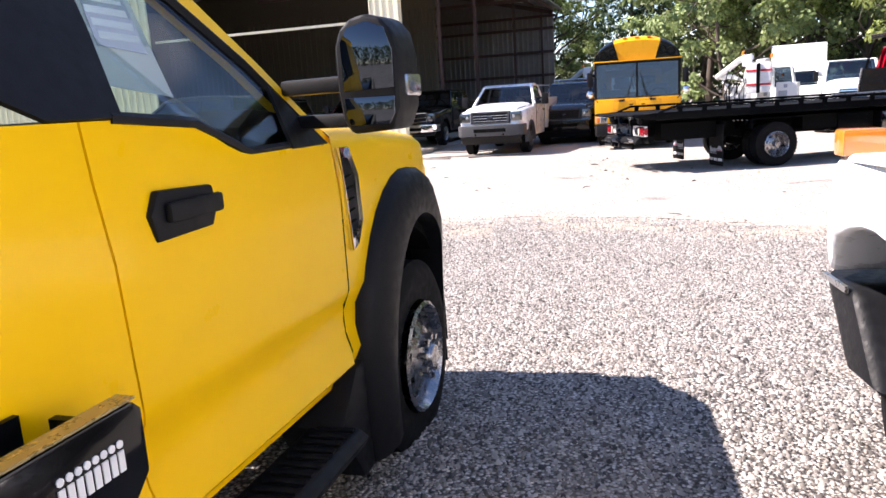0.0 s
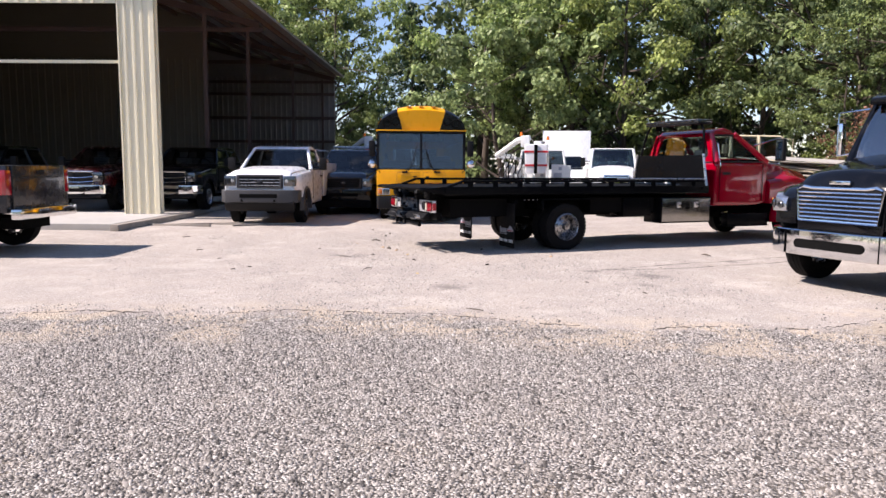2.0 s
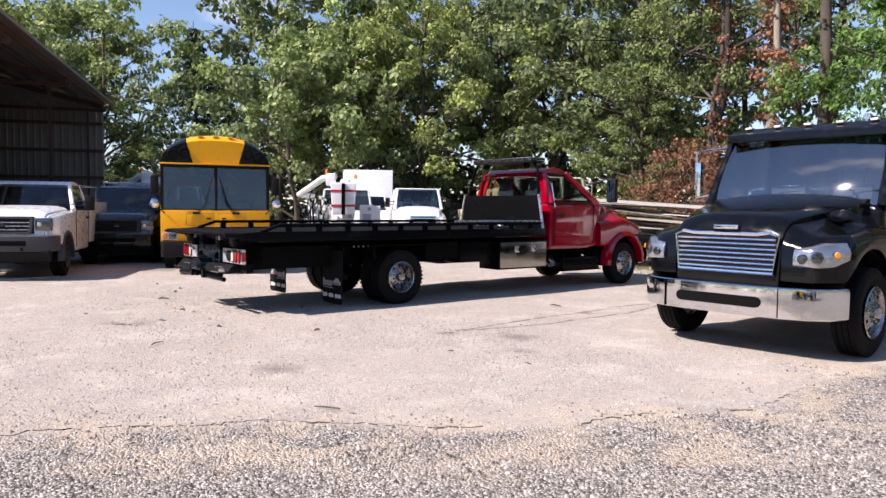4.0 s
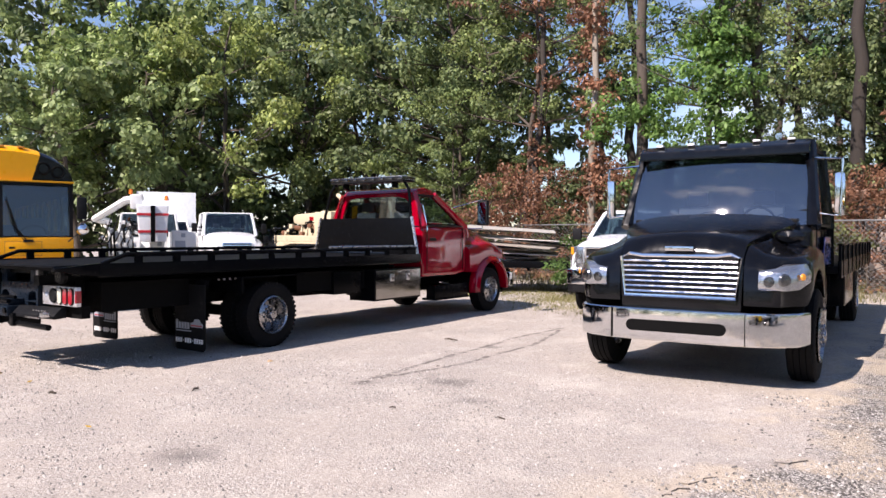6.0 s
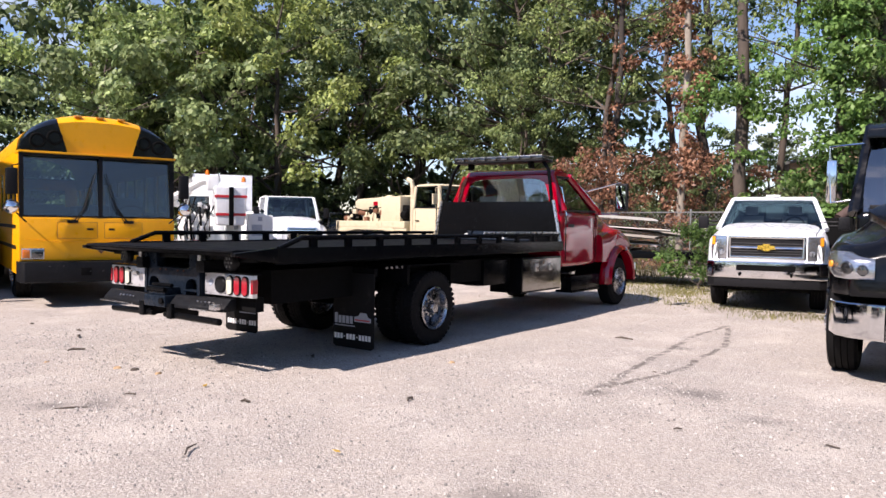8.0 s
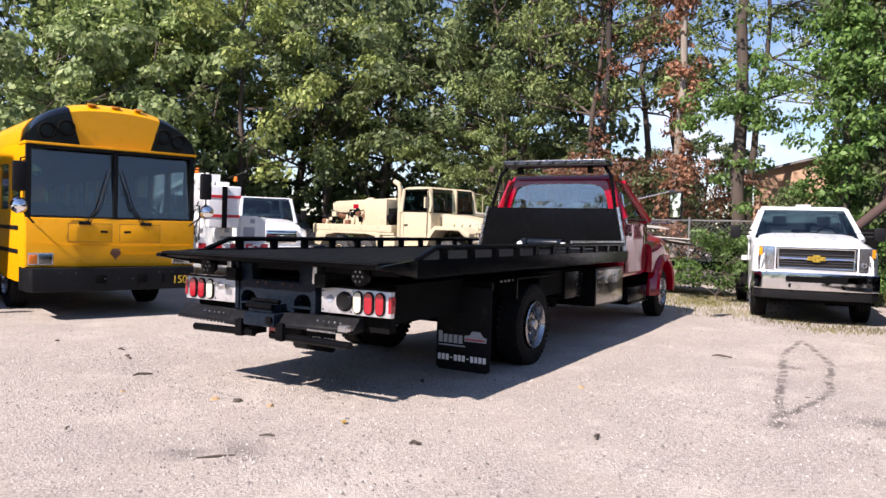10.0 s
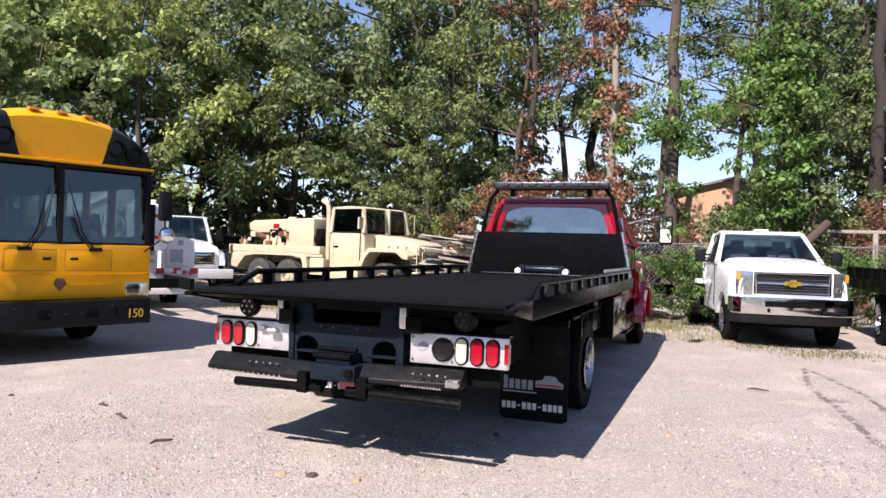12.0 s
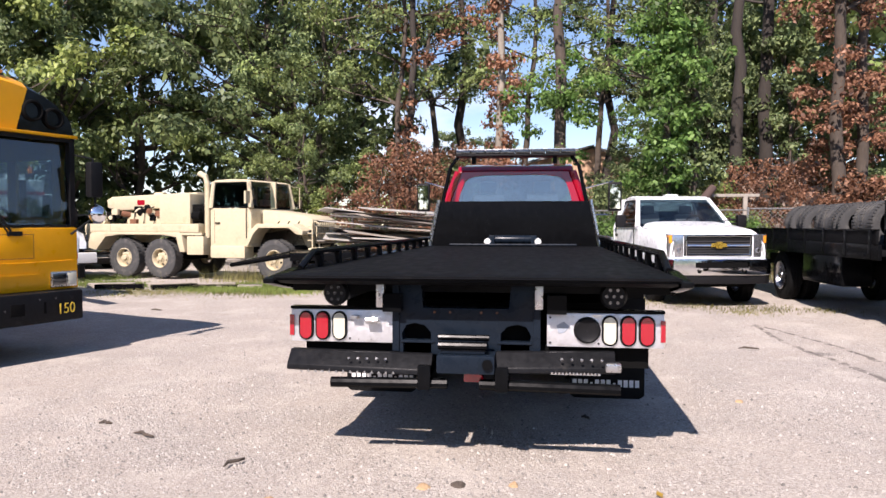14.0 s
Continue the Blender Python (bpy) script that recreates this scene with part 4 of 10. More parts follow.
# low growth under them
for x, y, k, sc in ((29.5, 25.6, 1, 0.62), (31.2, 22.6, 1, 0.40), (30.0, 20.2, 1, 0.30), (32.6, 18.9, 1, 0.30), (31.4, 11.6, 1, 0.40), (32.8, 10.2, 1, 0.55), (33.0, 27.4, 1, 0.85), (28.2, 24.6, 0, 0.45), (31.2, 8.0, 1, 0.7), (34.5, 7.0, 1, 0.9), (29.0, 7.2, 1, 0.6)):
    plant("young_tree", KINDS[k][0], x, y, 83 * x, sc, "young leafy tree in the undergrowth")

for x, y, k, sc in ((29.0, 17.8, 2, 1.15), (30.2, 16.4, 2, 1.0), (28.6, 13.0, 0, 0.7), (30.6, 18.9, 2, 1.3), (29.4, 11.6, 0, 0.95), (27.6, 19.4, 2, 1.15), (28.2, 18.5, 0, 1.0)):
    plant("shrub", SHRUBS[k][0], x, y, 61 * y, sc, SHRUBS[k][1], "shrub", "undergrowth along the wood")

# the deep wood behind, one dark mass
rw = np.random.default_rng(77)
deep, low = [], []
for x, y in along(BELT[2:12], 1.6):
    dx, dy = x - 8, y - 12
    d = math.hypot(dx, dy)
    for k in range(9):
        off = 9 + rw.uniform(-1.5, 4)
        px, py = x + dx / d * off + rw.normal(0, 1), y + dy / d * off + rw.normal(0, 1)
        top = 15
        if gap_north(px, py):
            top = 5
        if 70 < bearing(px, py, 1.2, 14.0) < 97:
            top = 2.2 if house_view(px, py) else (12 if math.sin(py * 2.1) > 0.45 else 4.5)
        (low if top < 6 else deep).append(((px, py, 0.4 + top * (k + rw.random()) / 9), 1.0))
    for k in range(4):
        px, py = x + dx / d * (7 + 3 * rw.random()) + rw.normal(0, 1), y + dy / d * (7 + 3 * rw.random()) + rw.normal(0, 1)
        if not gap_east(px, py):
            deep.append(((px, py, 0.5 + 1.0 * k + rw.random()), 0.95))
vs, fs = leaf_cloud(deep, 95, 1.9, 0.52, rw)
lv, lf = leaf_cloud(low, 170, 1.3, 0.26, rw)
# Unseen leaf mass round the rest of the belt, added for reflections.
far = [((x + rw.normal(0, 1.5), y + rw.normal(0, 1.5), 1.5 + 1.9 * k), 1.0) for x, y in along(BELT[11:], 3.0) for k in range(7)]
qv, qf = leaf_cloud(far, 22, 2.6, 1.3, rw)
fs = np.concatenate([fs, lf + len(vs), qf + len(vs) + len(lv)])
vs = np.concatenate([vs, lv, qv])
tagged(new("deep_wood", cloud_mesh("deep_wood", vs, fs, M_LEAFD)), "dense dark wood behind the first trees, with added unseen leaf mass", "woodland", kind="stuff")

# ---------------------------------------------------------------- vehicles: x forward from the front axle, y left, z up
def cabin(parent, paint, x_cowl, x_wt, x_rt, x_rear, wb, wt, zb, zt, glass, rear_glass=None, doors=1, pillar=0.07, seats=True, crown=0.05, framed=False):
    """A greenhouse: pillars, roof, panes, and seats inside. Belt line at zb, roof at zt."""
    rear_glass = rear_glass or glass
    hb, ht = wb / 2, wt / 2
    zr = zt - crown
    def at(x, f, sd):
        """Point on the side at height fraction f."""
        return Vector((x, sd * (hb + (ht - hb) * f), zb + (zr - zb) * f))
    posts = [(x_cowl, x_wt), (x_rear, x_rt)]
    for k in range(1, doors + 1):
        if doors > 1 or k < doors:
            b = x_wt + (x_rear - x_wt) * k / doors
            if k < doors:
                posts.append((b - 0.04, b))
    for sd in (1, -1):
        for i, (a, b) in enumerate(posts):
            s = Shape()
            s.tube([at(a, -0.03, sd), at((a + b) / 2, 0.5, sd), at(b, 1.0, sd)], [pillar * 0.75, pillar * 0.62, pillar * 0.6], 8)
            part("pillar", s, paint, parent)
        # side panes
        edges = sorted(posts, reverse=True)
        for (a, b), (c, d) in zip(edges, edges[1:]):
            s = Shape()
            g = 0.03
            s.plate([at(a - g, 0.0, sd), at(c + g, 0.0, sd), at(d + g, 0.97, sd), at(b - g, 0.97, sd)], 0.006 * sd)
            pane = part("side_window", s, glass, parent, smooth=False)
            s = Shape()
            off = Vector((0, sd * 0.012, 0))
            s.tube([at(a - g, 0.0, sd) + off, at(c + g, 0.0, sd) + off, at(d + g, 0.96, sd) + off, at(b - g, 0.96, sd) + off], 0.020, 6, True)
            part("window_seal", s, M_PLASTIC, pane)
    s = Shape()
    prof = [(x_wt + 0.05, zr), (x_wt - 0.10, zr + crown * 0.75), ((x_wt + x_rt) / 2, zr + crown), (x_rt + 0.08, zr + crown * 0.7), (x_rt - 0.03, zr), (x_rt + 0.05, zr - 0.05), (x_wt - 0.05, zr - 0.05)]
    s.prism(prof, -ht - 0.02, ht + 0.02, "y")
    part("roof", s, paint, parent, bevel=0.075 if framed else 0.034, seg=4)
    s = Shape()
    rows_, cols_ = 6, 12
    for j in range(rows_ + 1):
        f = 0.99 * j / rows_
        for i in range(cols_ + 1):
            u = -1 + 2 * i / cols_
            x = x_cowl + (x_wt - x_cowl) * f + (0.11 - 0.05 * f) * (1 - u * u) + 0.20 * (zr - zb) * f * (1 - f)
            s.v.append((x, u * (hb + (ht - hb) * f), zb + (zr - zb) * f))
    k = cols_ + 1
    s.f = [(a, a + 1, a + k + 1, a + k) for j in range(rows_) for a in range(j * k, j * k + cols_)]
    part("windscreen", s, M_SCREEN if glass is M_GLASS else glass, parent, angle=60)
    s = Shape()
    s.plate([at(x_rear, 0.04, -1) * 1.0, at(x_rear, 0.04, 1), at(x_rt, 0.97, 1), at(x_rt, 0.97, -1)], 0.006)
    part("rear_window", s, rear_glass, parent, smooth=False)
    if framed:
        def rp(u, v, o):
            return Vector((x_rear + (x_rt - x_rear) * v - o, u * (hb + (ht - hb) * v), zb + (zr - zb) * v))
        def rim_(k, e, o):
            out = []
            for i in range(36):
                a = 2 * math.pi * i / 36
                c, q = math.cos(a), math.sin(a)
                out.append(rp(k * math.copysign(abs(c) ** (2 / e), c), 0.5 + 0.5 * (k if k < 1 else 1.0) * math.copysign(abs(q) ** (2 / e), q), o))
            return out
        s = Shape()
        s.ring([rim_(0.84, 5, 0.0), rim_(1.02, 14, 0.0), rim_(1.02, 14, 0.03), rim_(0.84, 5, 0.03)], closed=True)
        part("rear_surround", s, paint, parent)
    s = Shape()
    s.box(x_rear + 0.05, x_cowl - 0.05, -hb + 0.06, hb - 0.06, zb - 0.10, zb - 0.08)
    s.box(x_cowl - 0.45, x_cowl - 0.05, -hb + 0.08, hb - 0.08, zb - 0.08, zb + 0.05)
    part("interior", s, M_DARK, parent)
    if seats:
        xs = [x_wt + 0.15 - 0.55] if doors == 1 else [x_wt - 0.3, x_wt - 1.15]
        for x in xs:
            x = max(x, x_rear + 0.25)
            for sd in (1, -1):
                s = Shape()
                s.box(x - 0.08, x + 0.05, sd * 0.42 - 0.24, sd * 0.42 + 0.24, zb - 0.1, zb + 0.26).box(x - 0.07, x + 0.03, sd * 0.42 - 0.13, sd * 0.42 + 0.13, zb + 0.28, zb + 0.46)
                part("seat", s, M_SEAT, parent, bevel=0.03)
        s = Shape()
        ring = [(x_cowl - 0.55 + 0.06 * math.cos(a), 0.42 + 0.19 * math.sin(a), zb + 0.06 + 0.17 * math.cos(a)) for a in [i * math.pi / 8 for i in range(16)]]
        s.tube(ring, 0.016, 6, True)
        part("steering_wheel", s, M_DARK, parent)


def flank_warp(w, fo, tuck=0.05, z_mid=0.95, nose=0.10, nose_x=0.45):
    """Rounds a box body: sides tuck in above and below, and towards the nose."""
    def f(x, y, z):
        k = 1 - tuck * ((z - z_mid) / 0.45) ** 2 * 0.5
        k -= nose * smooth01((x - nose_x) / max(0.05, fo - nose_x)) ** 1.5
        return (x, y * k, z)
    return f


def front_clip(t, paint, fo, xc, hood0, hood1, zn, zc, yf, zf0, zf1, z_lo, wheel_z, arch, crown=0.05, nose_in=0.12, nose_len=0.45, bulge=0.0, drop=0.12, lift=0.0, steep=0.8):
    """Bonnet between two wings: each cross-section runs from the crown over the shoulder to the wheel arch."""
    n = 34
    hood, wings = [], {1: [], -1: []}
    for i in range(n + 1):
        f = i / n
        x = fo + (xc - fo) * f
        hw = hood0 + (hood1 - hood0) * smooth01(f) ** 0.8
        zh = zn + (zc - zn) * f ** steep - drop * max(0.0, 1 - f / 0.14) ** 2.2
        k = smooth01((x - fo + nose_len) / nose_len)
        y = yf * (1 - nose_in * k ** 1.6)
        zf = zf1 + (zf0 - zf1) * smooth01(1 - f) + bulge * math.exp(-((x + 0.02) / 0.5) ** 2) - drop * 0.8 * max(0.0, 1 - f / 0.14) ** 2
        low = wheel_z + math.sqrt(arch * arch - x * x) if abs(x) < arch * 0.985 else z_lo
        low = max(low, z_lo + (0.24 if x > 0 else 0.0))
        out = [(0, zh + crown), (0.4 * hw, zh + crown * 0.86), (0.72 * hw, zh + crown * 0.5 + lift), (0.92 * hw, zh + lift * 0.6), (hw, zh - 0.03), (hw + 0.004, zh - 0.07)]
        hood.append([(x, -a, b) for a, b in out[:0:-1]] + [(x, a, b) for a, b in out] + [(x, hw - 0.02, min(zh - 0.2, z_lo + 0.12)), (x, -hw + 0.02, min(zh - 0.2, z_lo + 0.12))])
        zs = min(zh - 0.06, zf + 0.12)
        zz = zf - 0.10 - low
        w_ = [(hw + 0.010, zs), (hw + 0.012 + 0.3 * (y - hw), zs + 0.7 * (zf - zs)), (y - 0.15, zf), (y - 0.06, zf - 0.025), (y - 0.015, zf - 0.09), (y, zf - 0.10 - zz * 0.33), (y + 0.004, zf - 0.10 - zz * 0.7), (y, low), (y - 0.06, low), (hw + 0.010, low)]
        for sd in (1, -1):
            wings[sd].append([(x, sd * a, b) for a, b in w_])
    s = Shape()
    s.ring(hood)
    part("bonnet", s, paint, t, angle=46)
    for sd in (1, -1):
        s = Shape()
        s.ring(wings[sd])
        part("wing", s, paint, t, angle=46)
        # Arch liner in near-black, so the shade inside is in its colour.
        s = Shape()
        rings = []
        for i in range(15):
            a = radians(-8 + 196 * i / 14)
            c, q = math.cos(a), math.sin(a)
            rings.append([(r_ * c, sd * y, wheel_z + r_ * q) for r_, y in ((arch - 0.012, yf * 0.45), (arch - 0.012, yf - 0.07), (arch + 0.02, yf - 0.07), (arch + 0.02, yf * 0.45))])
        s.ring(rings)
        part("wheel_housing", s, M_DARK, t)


def flare(parent, x, z, r, y, side, material=None, width=0.07, thick=0.06, a0=-8, a1=188, name="fender_flare"):
    s = Shape()
    rings = []
    for i in range(15):
        a = radians(a0 + (a1 - a0) * i / 14)
        c, n = math.cos(a), math.sin(a)
        q = [(r - 0.012, -0.05), (r - 0.012, width * 0.8), (r + 0.01, width), (r + thick * 0.7, width * 0.75), (r + thick, 0.0), (r + thick, -0.05)]
        rings.append([(x + k * c, y + side * o, z + k * n) for k, o in q])
    s.ring(rings)
    return part(name, s, material or M_PLASTIC, parent)


def side_mirror(parent, x, y, z, side, h=0.28, w=0.2, arm=0.22, paint=None):
    s = Shape()
    yo = y + side * (arm + w / 2)
    s.box(x - 0.04, x + 0.09, yo - w / 2, yo + w / 2, z, z + h)
    m = part("mirror_housing", s, paint or M_PLASTIC, parent, bevel=0.03, seg=2)
    s = Shape()
    s.tube([(x + 0.02, y - side * 0.02, z + h * 0.3), (x + 0.02, yo, z + h * 0.3)], 0.022, 6).tube([(x + 0.02, y - side * 0.02, z + h * 0.6), (x + 0.02, yo, z + h * 0.6)], 0.022, 6)
    part("mirror_arm", s, M_PLASTIC, parent)
    s = Shape()
    s.box(x - 0.046, x - 0.041, yo - w / 2 + 0.025, yo + w / 2 - 0.025, z + 0.03, z + h - 0.03)
    part("mirror_glass", s, M_MIRROR, m)


def door_lines(parent, xs, y, z0, z1, side):
    for x in xs:
        s = Shape()
        s.box(x - 0.004, x + 0.004, side * (y - 0.01), side * (y + 0.003), z0, z1)
        part("door_gap", s, M_DARK, parent)


def handle(parent, x, y, z, side, material=None):
    s = Shape()
    s.box(x - 0.11, x + 0.11, side * y - 0.018, side * y + 0.022 * side + 0.004, z - 0.025, z + 0.025)
    part("door_handle", s, material or M_PLASTIC, parent, bevel=0.01)


def light_truck(name, label, m, paint, wb=3.55, w=2.03, cab=2.45, doors=1, fo=0.98, r=0.41, z_nose=1.17, z_cowl=1.30, z_belt=1.30, z_top=1.95, glass=None, rims="star", rim_mat=None,
                bumper=None, grille=None, group="", style="ford", dually=False, hood_scoop=True, mirror_h=0.28, flares=None, category="pickup truck", door_mat=None):
    t = thing(name, label, category, m, group)
    xc, xb = -0.78, -cab
    s = Shape()
    s.prism([(xc + 0.06, 0.50), (xc + 0.06, z_cowl - 0.06), (xc - 0.20, z_belt), (xb, z_belt), (xb, 0.48), (xc - 0.1, 0.48)], -w / 2 + 0.004, w / 2 - 0.004, "y", flank_warp(w, fo))
    part("cab_body", s, paint, t, bevel=0.06, seg=4)
    front_clip(t, paint, fo, xc + 0.05, w * 0.385, w * 0.425, z_nose, z_cowl + 0.02, w / 2, z_nose - 0.055, z_belt - 0.03, 0.48, r + 0.02, r + 0.09, lift=0.012 if hood_scoop else 0.0)
    s = Shape()
    s.box(xc - 0.12, xc + 0.1, -w * 0.40, w * 0.40, z_cowl - 0.02, z_cowl + 0.018)
    part("cowl", s, M_PLASTIC, t, bevel=0.01)
    cabin(t, paint, xc - 0.02, xc - 0.70, xb + 0.14, xb + 0.02, w - 0.08, w - 0.48, z_belt, z_top, glass or M_TINT, doors=doors, pillar=0.078, crown=0.085)
    s = Shape()
    s.box(xb - 0.2, fo - 0.2, -w * 0.36, w * 0.36, 0.36, 0.62).box(xb - wb + cab - 0.9, xb, -0.45, 0.45, 0.42, 0.62)
    part("chassis", s, M_DARK, t)
    for x in (0, -wb):
        s = Shape()
        s.cyl((x, w / 2 - 0.32, r), (x, -w / 2 + 0.32, r), 0.08, 8)
        part("axle", s, M_DARK, t)
    for sd in (1, -1):
        wheel(t, 0, sd * (w / 2 - 0.03), r, r, 0.26, sd, rims, material=rim_mat)
        if dually:
            wheel(t, -wb, sd * (w / 2 + 0.17), r, r, 0.23, sd, "deep", material=rim_mat)
            wheel(t, -wb, sd * (w / 2 - 0.10), r, r, 0.23, sd, "deep", material=rim_mat)
        else:
            wheel(t, -wb, sd * (w / 2 - 0.03), r, r, 0.26, sd, rims, material=rim_mat)
        side_mirror(t, xc - 0.22, sd * (w / 2 - 0.04), z_belt - 0.02, sd, mirror_h)
        n = doors
        xs = [xc - 0.20] + [xc - 0.20 + (xb + 0.08 - xc + 0.20) * (k + 1) / n for k in range(n)]
        door_lines(t, xs, w / 2 - 0.006, 0.60, z_belt - 0.05, sd)
        for x in xs[1:]:
            handle(t, x + 0.16, w / 2, z_belt - 0.20, sd, door_mat)
        if flares:
            flare(t, 0, r + 0.02, r + 0.09, sd * (w / 2 - 0.03), sd, flares)
    front(t, style, fo, w, z_nose, bumper or M_CHROME, grille or M_CHROME)
    wipers(t, xc - 0.02, xc - 0.70, w - 0.10, z_belt, z_top)
    return t


def wipers(parent, x_cowl, x_wt, wb, zb, zt, n=2):
    for k in range(n):
        y0 = (0.25 - 0.55 * k) * wb * 0.8 + 0.1
        s = Shape()
        f = 0.12
        s.tube([(x_cowl + 0.05, y0, zb + 0.02), (x_cowl + (x_wt - x_cowl) * f + 0.02, y0 + 0.30, zb + (zt - zb) * f + 0.03), (x_cowl + (x_wt - x_cowl) * f + 0.02, y0 + 0.55, zb + (zt - zb) * f + 0.05)], 0.009, 5)
        part("wiper", s, M_PLASTIC, parent)


def front(t, style, fo, w, zn, bumper, grille):
    """Grille, lamps and bumper of a pickup truck's nose."""
    h = w / 2
    x = fo + 0.015
    gz1, gz0 = (zn - 0.05, zn - 0.45) if style == "chevy" else (zn - 0.07, zn - 0.42)
    gw = 0.64 if style == "chevy" else 0.60 if style == "ford" else 0.64
    s = Shape()
    s.box(x - 0.06, x + 0.004, -gw, gw, gz0, gz1)
    g = part("grille", s, M_PLASTIC, t, bevel=0.01)
    if style == "ford":
        s = Shape()
        rim_a = [(-gw, gz1), (gw, gz1), (gw - 0.03, gz0), (-gw + 0.03, gz0)]
        rim_b = [(-gw + 0.07, gz1 - 0.045), (gw - 0.07, gz1 - 0.045), (gw - 0.10, gz0 + 0.035), (-gw + 0.10, gz0 + 0.035)]
        s.ring([[(x - 0.01, a, b) for a, b in rim_a], [(x + 0.04, a * 0.985, b) for a, b in rim_a], [(x + 0.035, a, b) for a, b in rim_b], [(x - 0.005, a, b) for a, b in rim_b]], closed=True)
        part("grille_frame", s, M_GREYPL, g, bevel=0.006)
        for k in range(3):
            s = Shape()
            z = gz0 + 0.08 + k * 0.075
            s.box(x - 0.01, x + 0.02, -gw + 0.03, gw - 0.03, z - 0.008, z + 0.008)
            part("grille_bar", s, grille, g, bevel=0.004)
        s = Shape()
        s.lathe([(0.001, 0.03), (0.05, 0.03), (0.062, 0.0)], 20, pose(x + 0.01, 0, (gz0 + gz1) / 2, 0, 0, -90) @ Matrix.Diagonal((1.6, 1, 0.75, 1)))
        part("badge", s, M_NAVY, g)
        lz0, lz1 = gz0 + 0.06, gz1 - 0.03
    elif style == "chevy":
        rim_a = [(-gw, gz1), (gw, gz1), (gw - 0.02, gz0), (-gw + 0.02, gz0)]
        rim_b = [(-gw + 0.05, gz1 - 0.04), (gw - 0.05, gz1 - 0.04), (gw - 0.06, gz0 + 0.04), (-gw + 0.06, gz0 + 0.04)]
        s = Shape()
        s.ring([[(x - 0.01, a, b) for a, b in rim_a], [(x + 0.035, a * 0.985, b) for a, b in rim_a], [(x + 0.03, a, b) for a, b in rim_b], [(x - 0.005, a, b) for a, b in rim_b]], closed=True)
        part("grille_frame", s, grille, g, "chrome grille surround", bevel=0.008)
        s = Shape()
        s.tube([(x + 0.005, -gw + 0.03, (gz0 + gz1) / 2), (x + 0.03, 0, (gz0 + gz1) / 2), (x + 0.005, gw - 0.03, (gz0 + gz1) / 2)], 0.024, 8)
        part("grille_bar", s, grille, g)
        for k in range(6):
            z = gz0 + 0.05 + k * 0.045
            s = Shape()
            s.box(x - 0.01, x + 0.012, -gw + 0.02, gw - 0.02, z - 0.006, z + 0.006)
            part("grille_slat", s, M_GREYPL, g)
        s = Shape()
        s.prism([(-0.15, -0.035), (-0.06, -0.035), (-0.055, -0.062), (0.055, -0.062), (0.06, -0.035), (0.15, -0.035), (0.135, 0.035), (0.06, 0.035), (0.055, 0.062), (-0.055, 0.062), (-0.06, 0.035), (-0.135, 0.035)], 0, 0.02, "z")
        part("badge", s, M_GOLD, g, "gold badge", m=pose(x + 0.035, 0, (gz0 + gz1) / 2 + 0.005, 90, 0, 90))
        lz0, lz1 = gz0 - 0.02, gz1 + 0.005
    else:
        s = Shape()
        s.tube([(x + 0.012, -gw, gz0 - 0.06), (x + 0.012, -gw, gz1), (x + 0.012, gw, gz1), (x + 0.012, gw, gz0 - 0.06)], 0.022, 8, True)
        part("grille_frame", s, grille, g)
        for k in range(2):
            s = Shape()
            z = gz0 + 0.04 + k * 0.13
            s.tube([(x + 0.01, -gw, z + 0.03), (x + 0.025, -gw * 0.45, z), (x + 0.025, gw * 0.45, z), (x + 0.01, gw, z + 0.03)], 0.012, 6)
            part("grille_bar", s, grille, g)
        s = Shape()
        s.box(x, x + 0.03, -0.07, 0.07, gz0, gz1)
        part("grille_upright", s, M_PLASTIC, g, bevel=0.01)
        lz0, lz1 = gz0 + 0.06, gz1 - 0.02
    for sd in (1, -1):
        s = Shape()
        s.prism([(gw + 0.02, lz0), (h * 0.905, lz0), (h * 0.915, (lz0 + lz1) / 2), (h * 0.90, lz1), (gw + 0.02, lz1)], x - 0.16, x + 0.022, "x", lambda a, b, c: (a - (0.11 if style == "chevy" else 0.03) * max(0, (b - gw) / (h - gw)) ** 2, b * sd, c))
        lamp = part("headlamp", s, M_LSILVER if style == "chevy" else M_LGREY, t, bevel=0.012)
        s = Shape()
        s.lathe([(0.001, 0.012), (0.036, 0.012), (0.046, 0.0)], 16, pose(x + 0.016, sd * (gw + 0.10), lz0 + (lz1 - lz0) * (0.3 if style == "chevy" else 0.5), 0, 0, -90))
        part("lamp_reflector", s, M_ALU, lamp)
        s = Shape()
        tz0, tz1 = (lz0 + (lz1 - lz0) * 0.62, lz1 - 0.02) if style == "chevy" else (lz0 + 0.015, lz0 + (lz1 - lz0) * 0.36)
        s.prism([(h * 0.85, tz0), (h * 0.90, tz0), (h * 0.905, tz1), (h * 0.85, tz1)], x - 0.13, x + 0.026, "x", lambda a, b, c: (a - (0.11 if style == "chevy" else 0.03) * max(0, (b - gw) / (h - gw)) ** 2, b * sd, c))
        part("turn_signal", s, M_LAMBERDIM if style == "chevy" else M_LGREY, lamp)
    s = Shape()
    out = [(fo + 0.02, -h + 0.02), (fo + 0.12, -h + 0.14), (fo + 0.19, -h * 0.4), (fo + 0.19, h * 0.4), (fo + 0.12, h - 0.14), (fo + 0.02, h - 0.02), (fo - 0.35, h + 0.0), (fo - 0.35, h - 0.05), (fo - 0.02, h - 0.08), (fo - 0.02, -h + 0.08), (fo - 0.35, -h + 0.05), (fo - 0.35, -h)]
    s.prism(out, zn - (0.72 if style == "ram" else 0.80 if style == "chevy" else 0.78), zn - (0.50 if style == "chevy" else 0.46), "z")
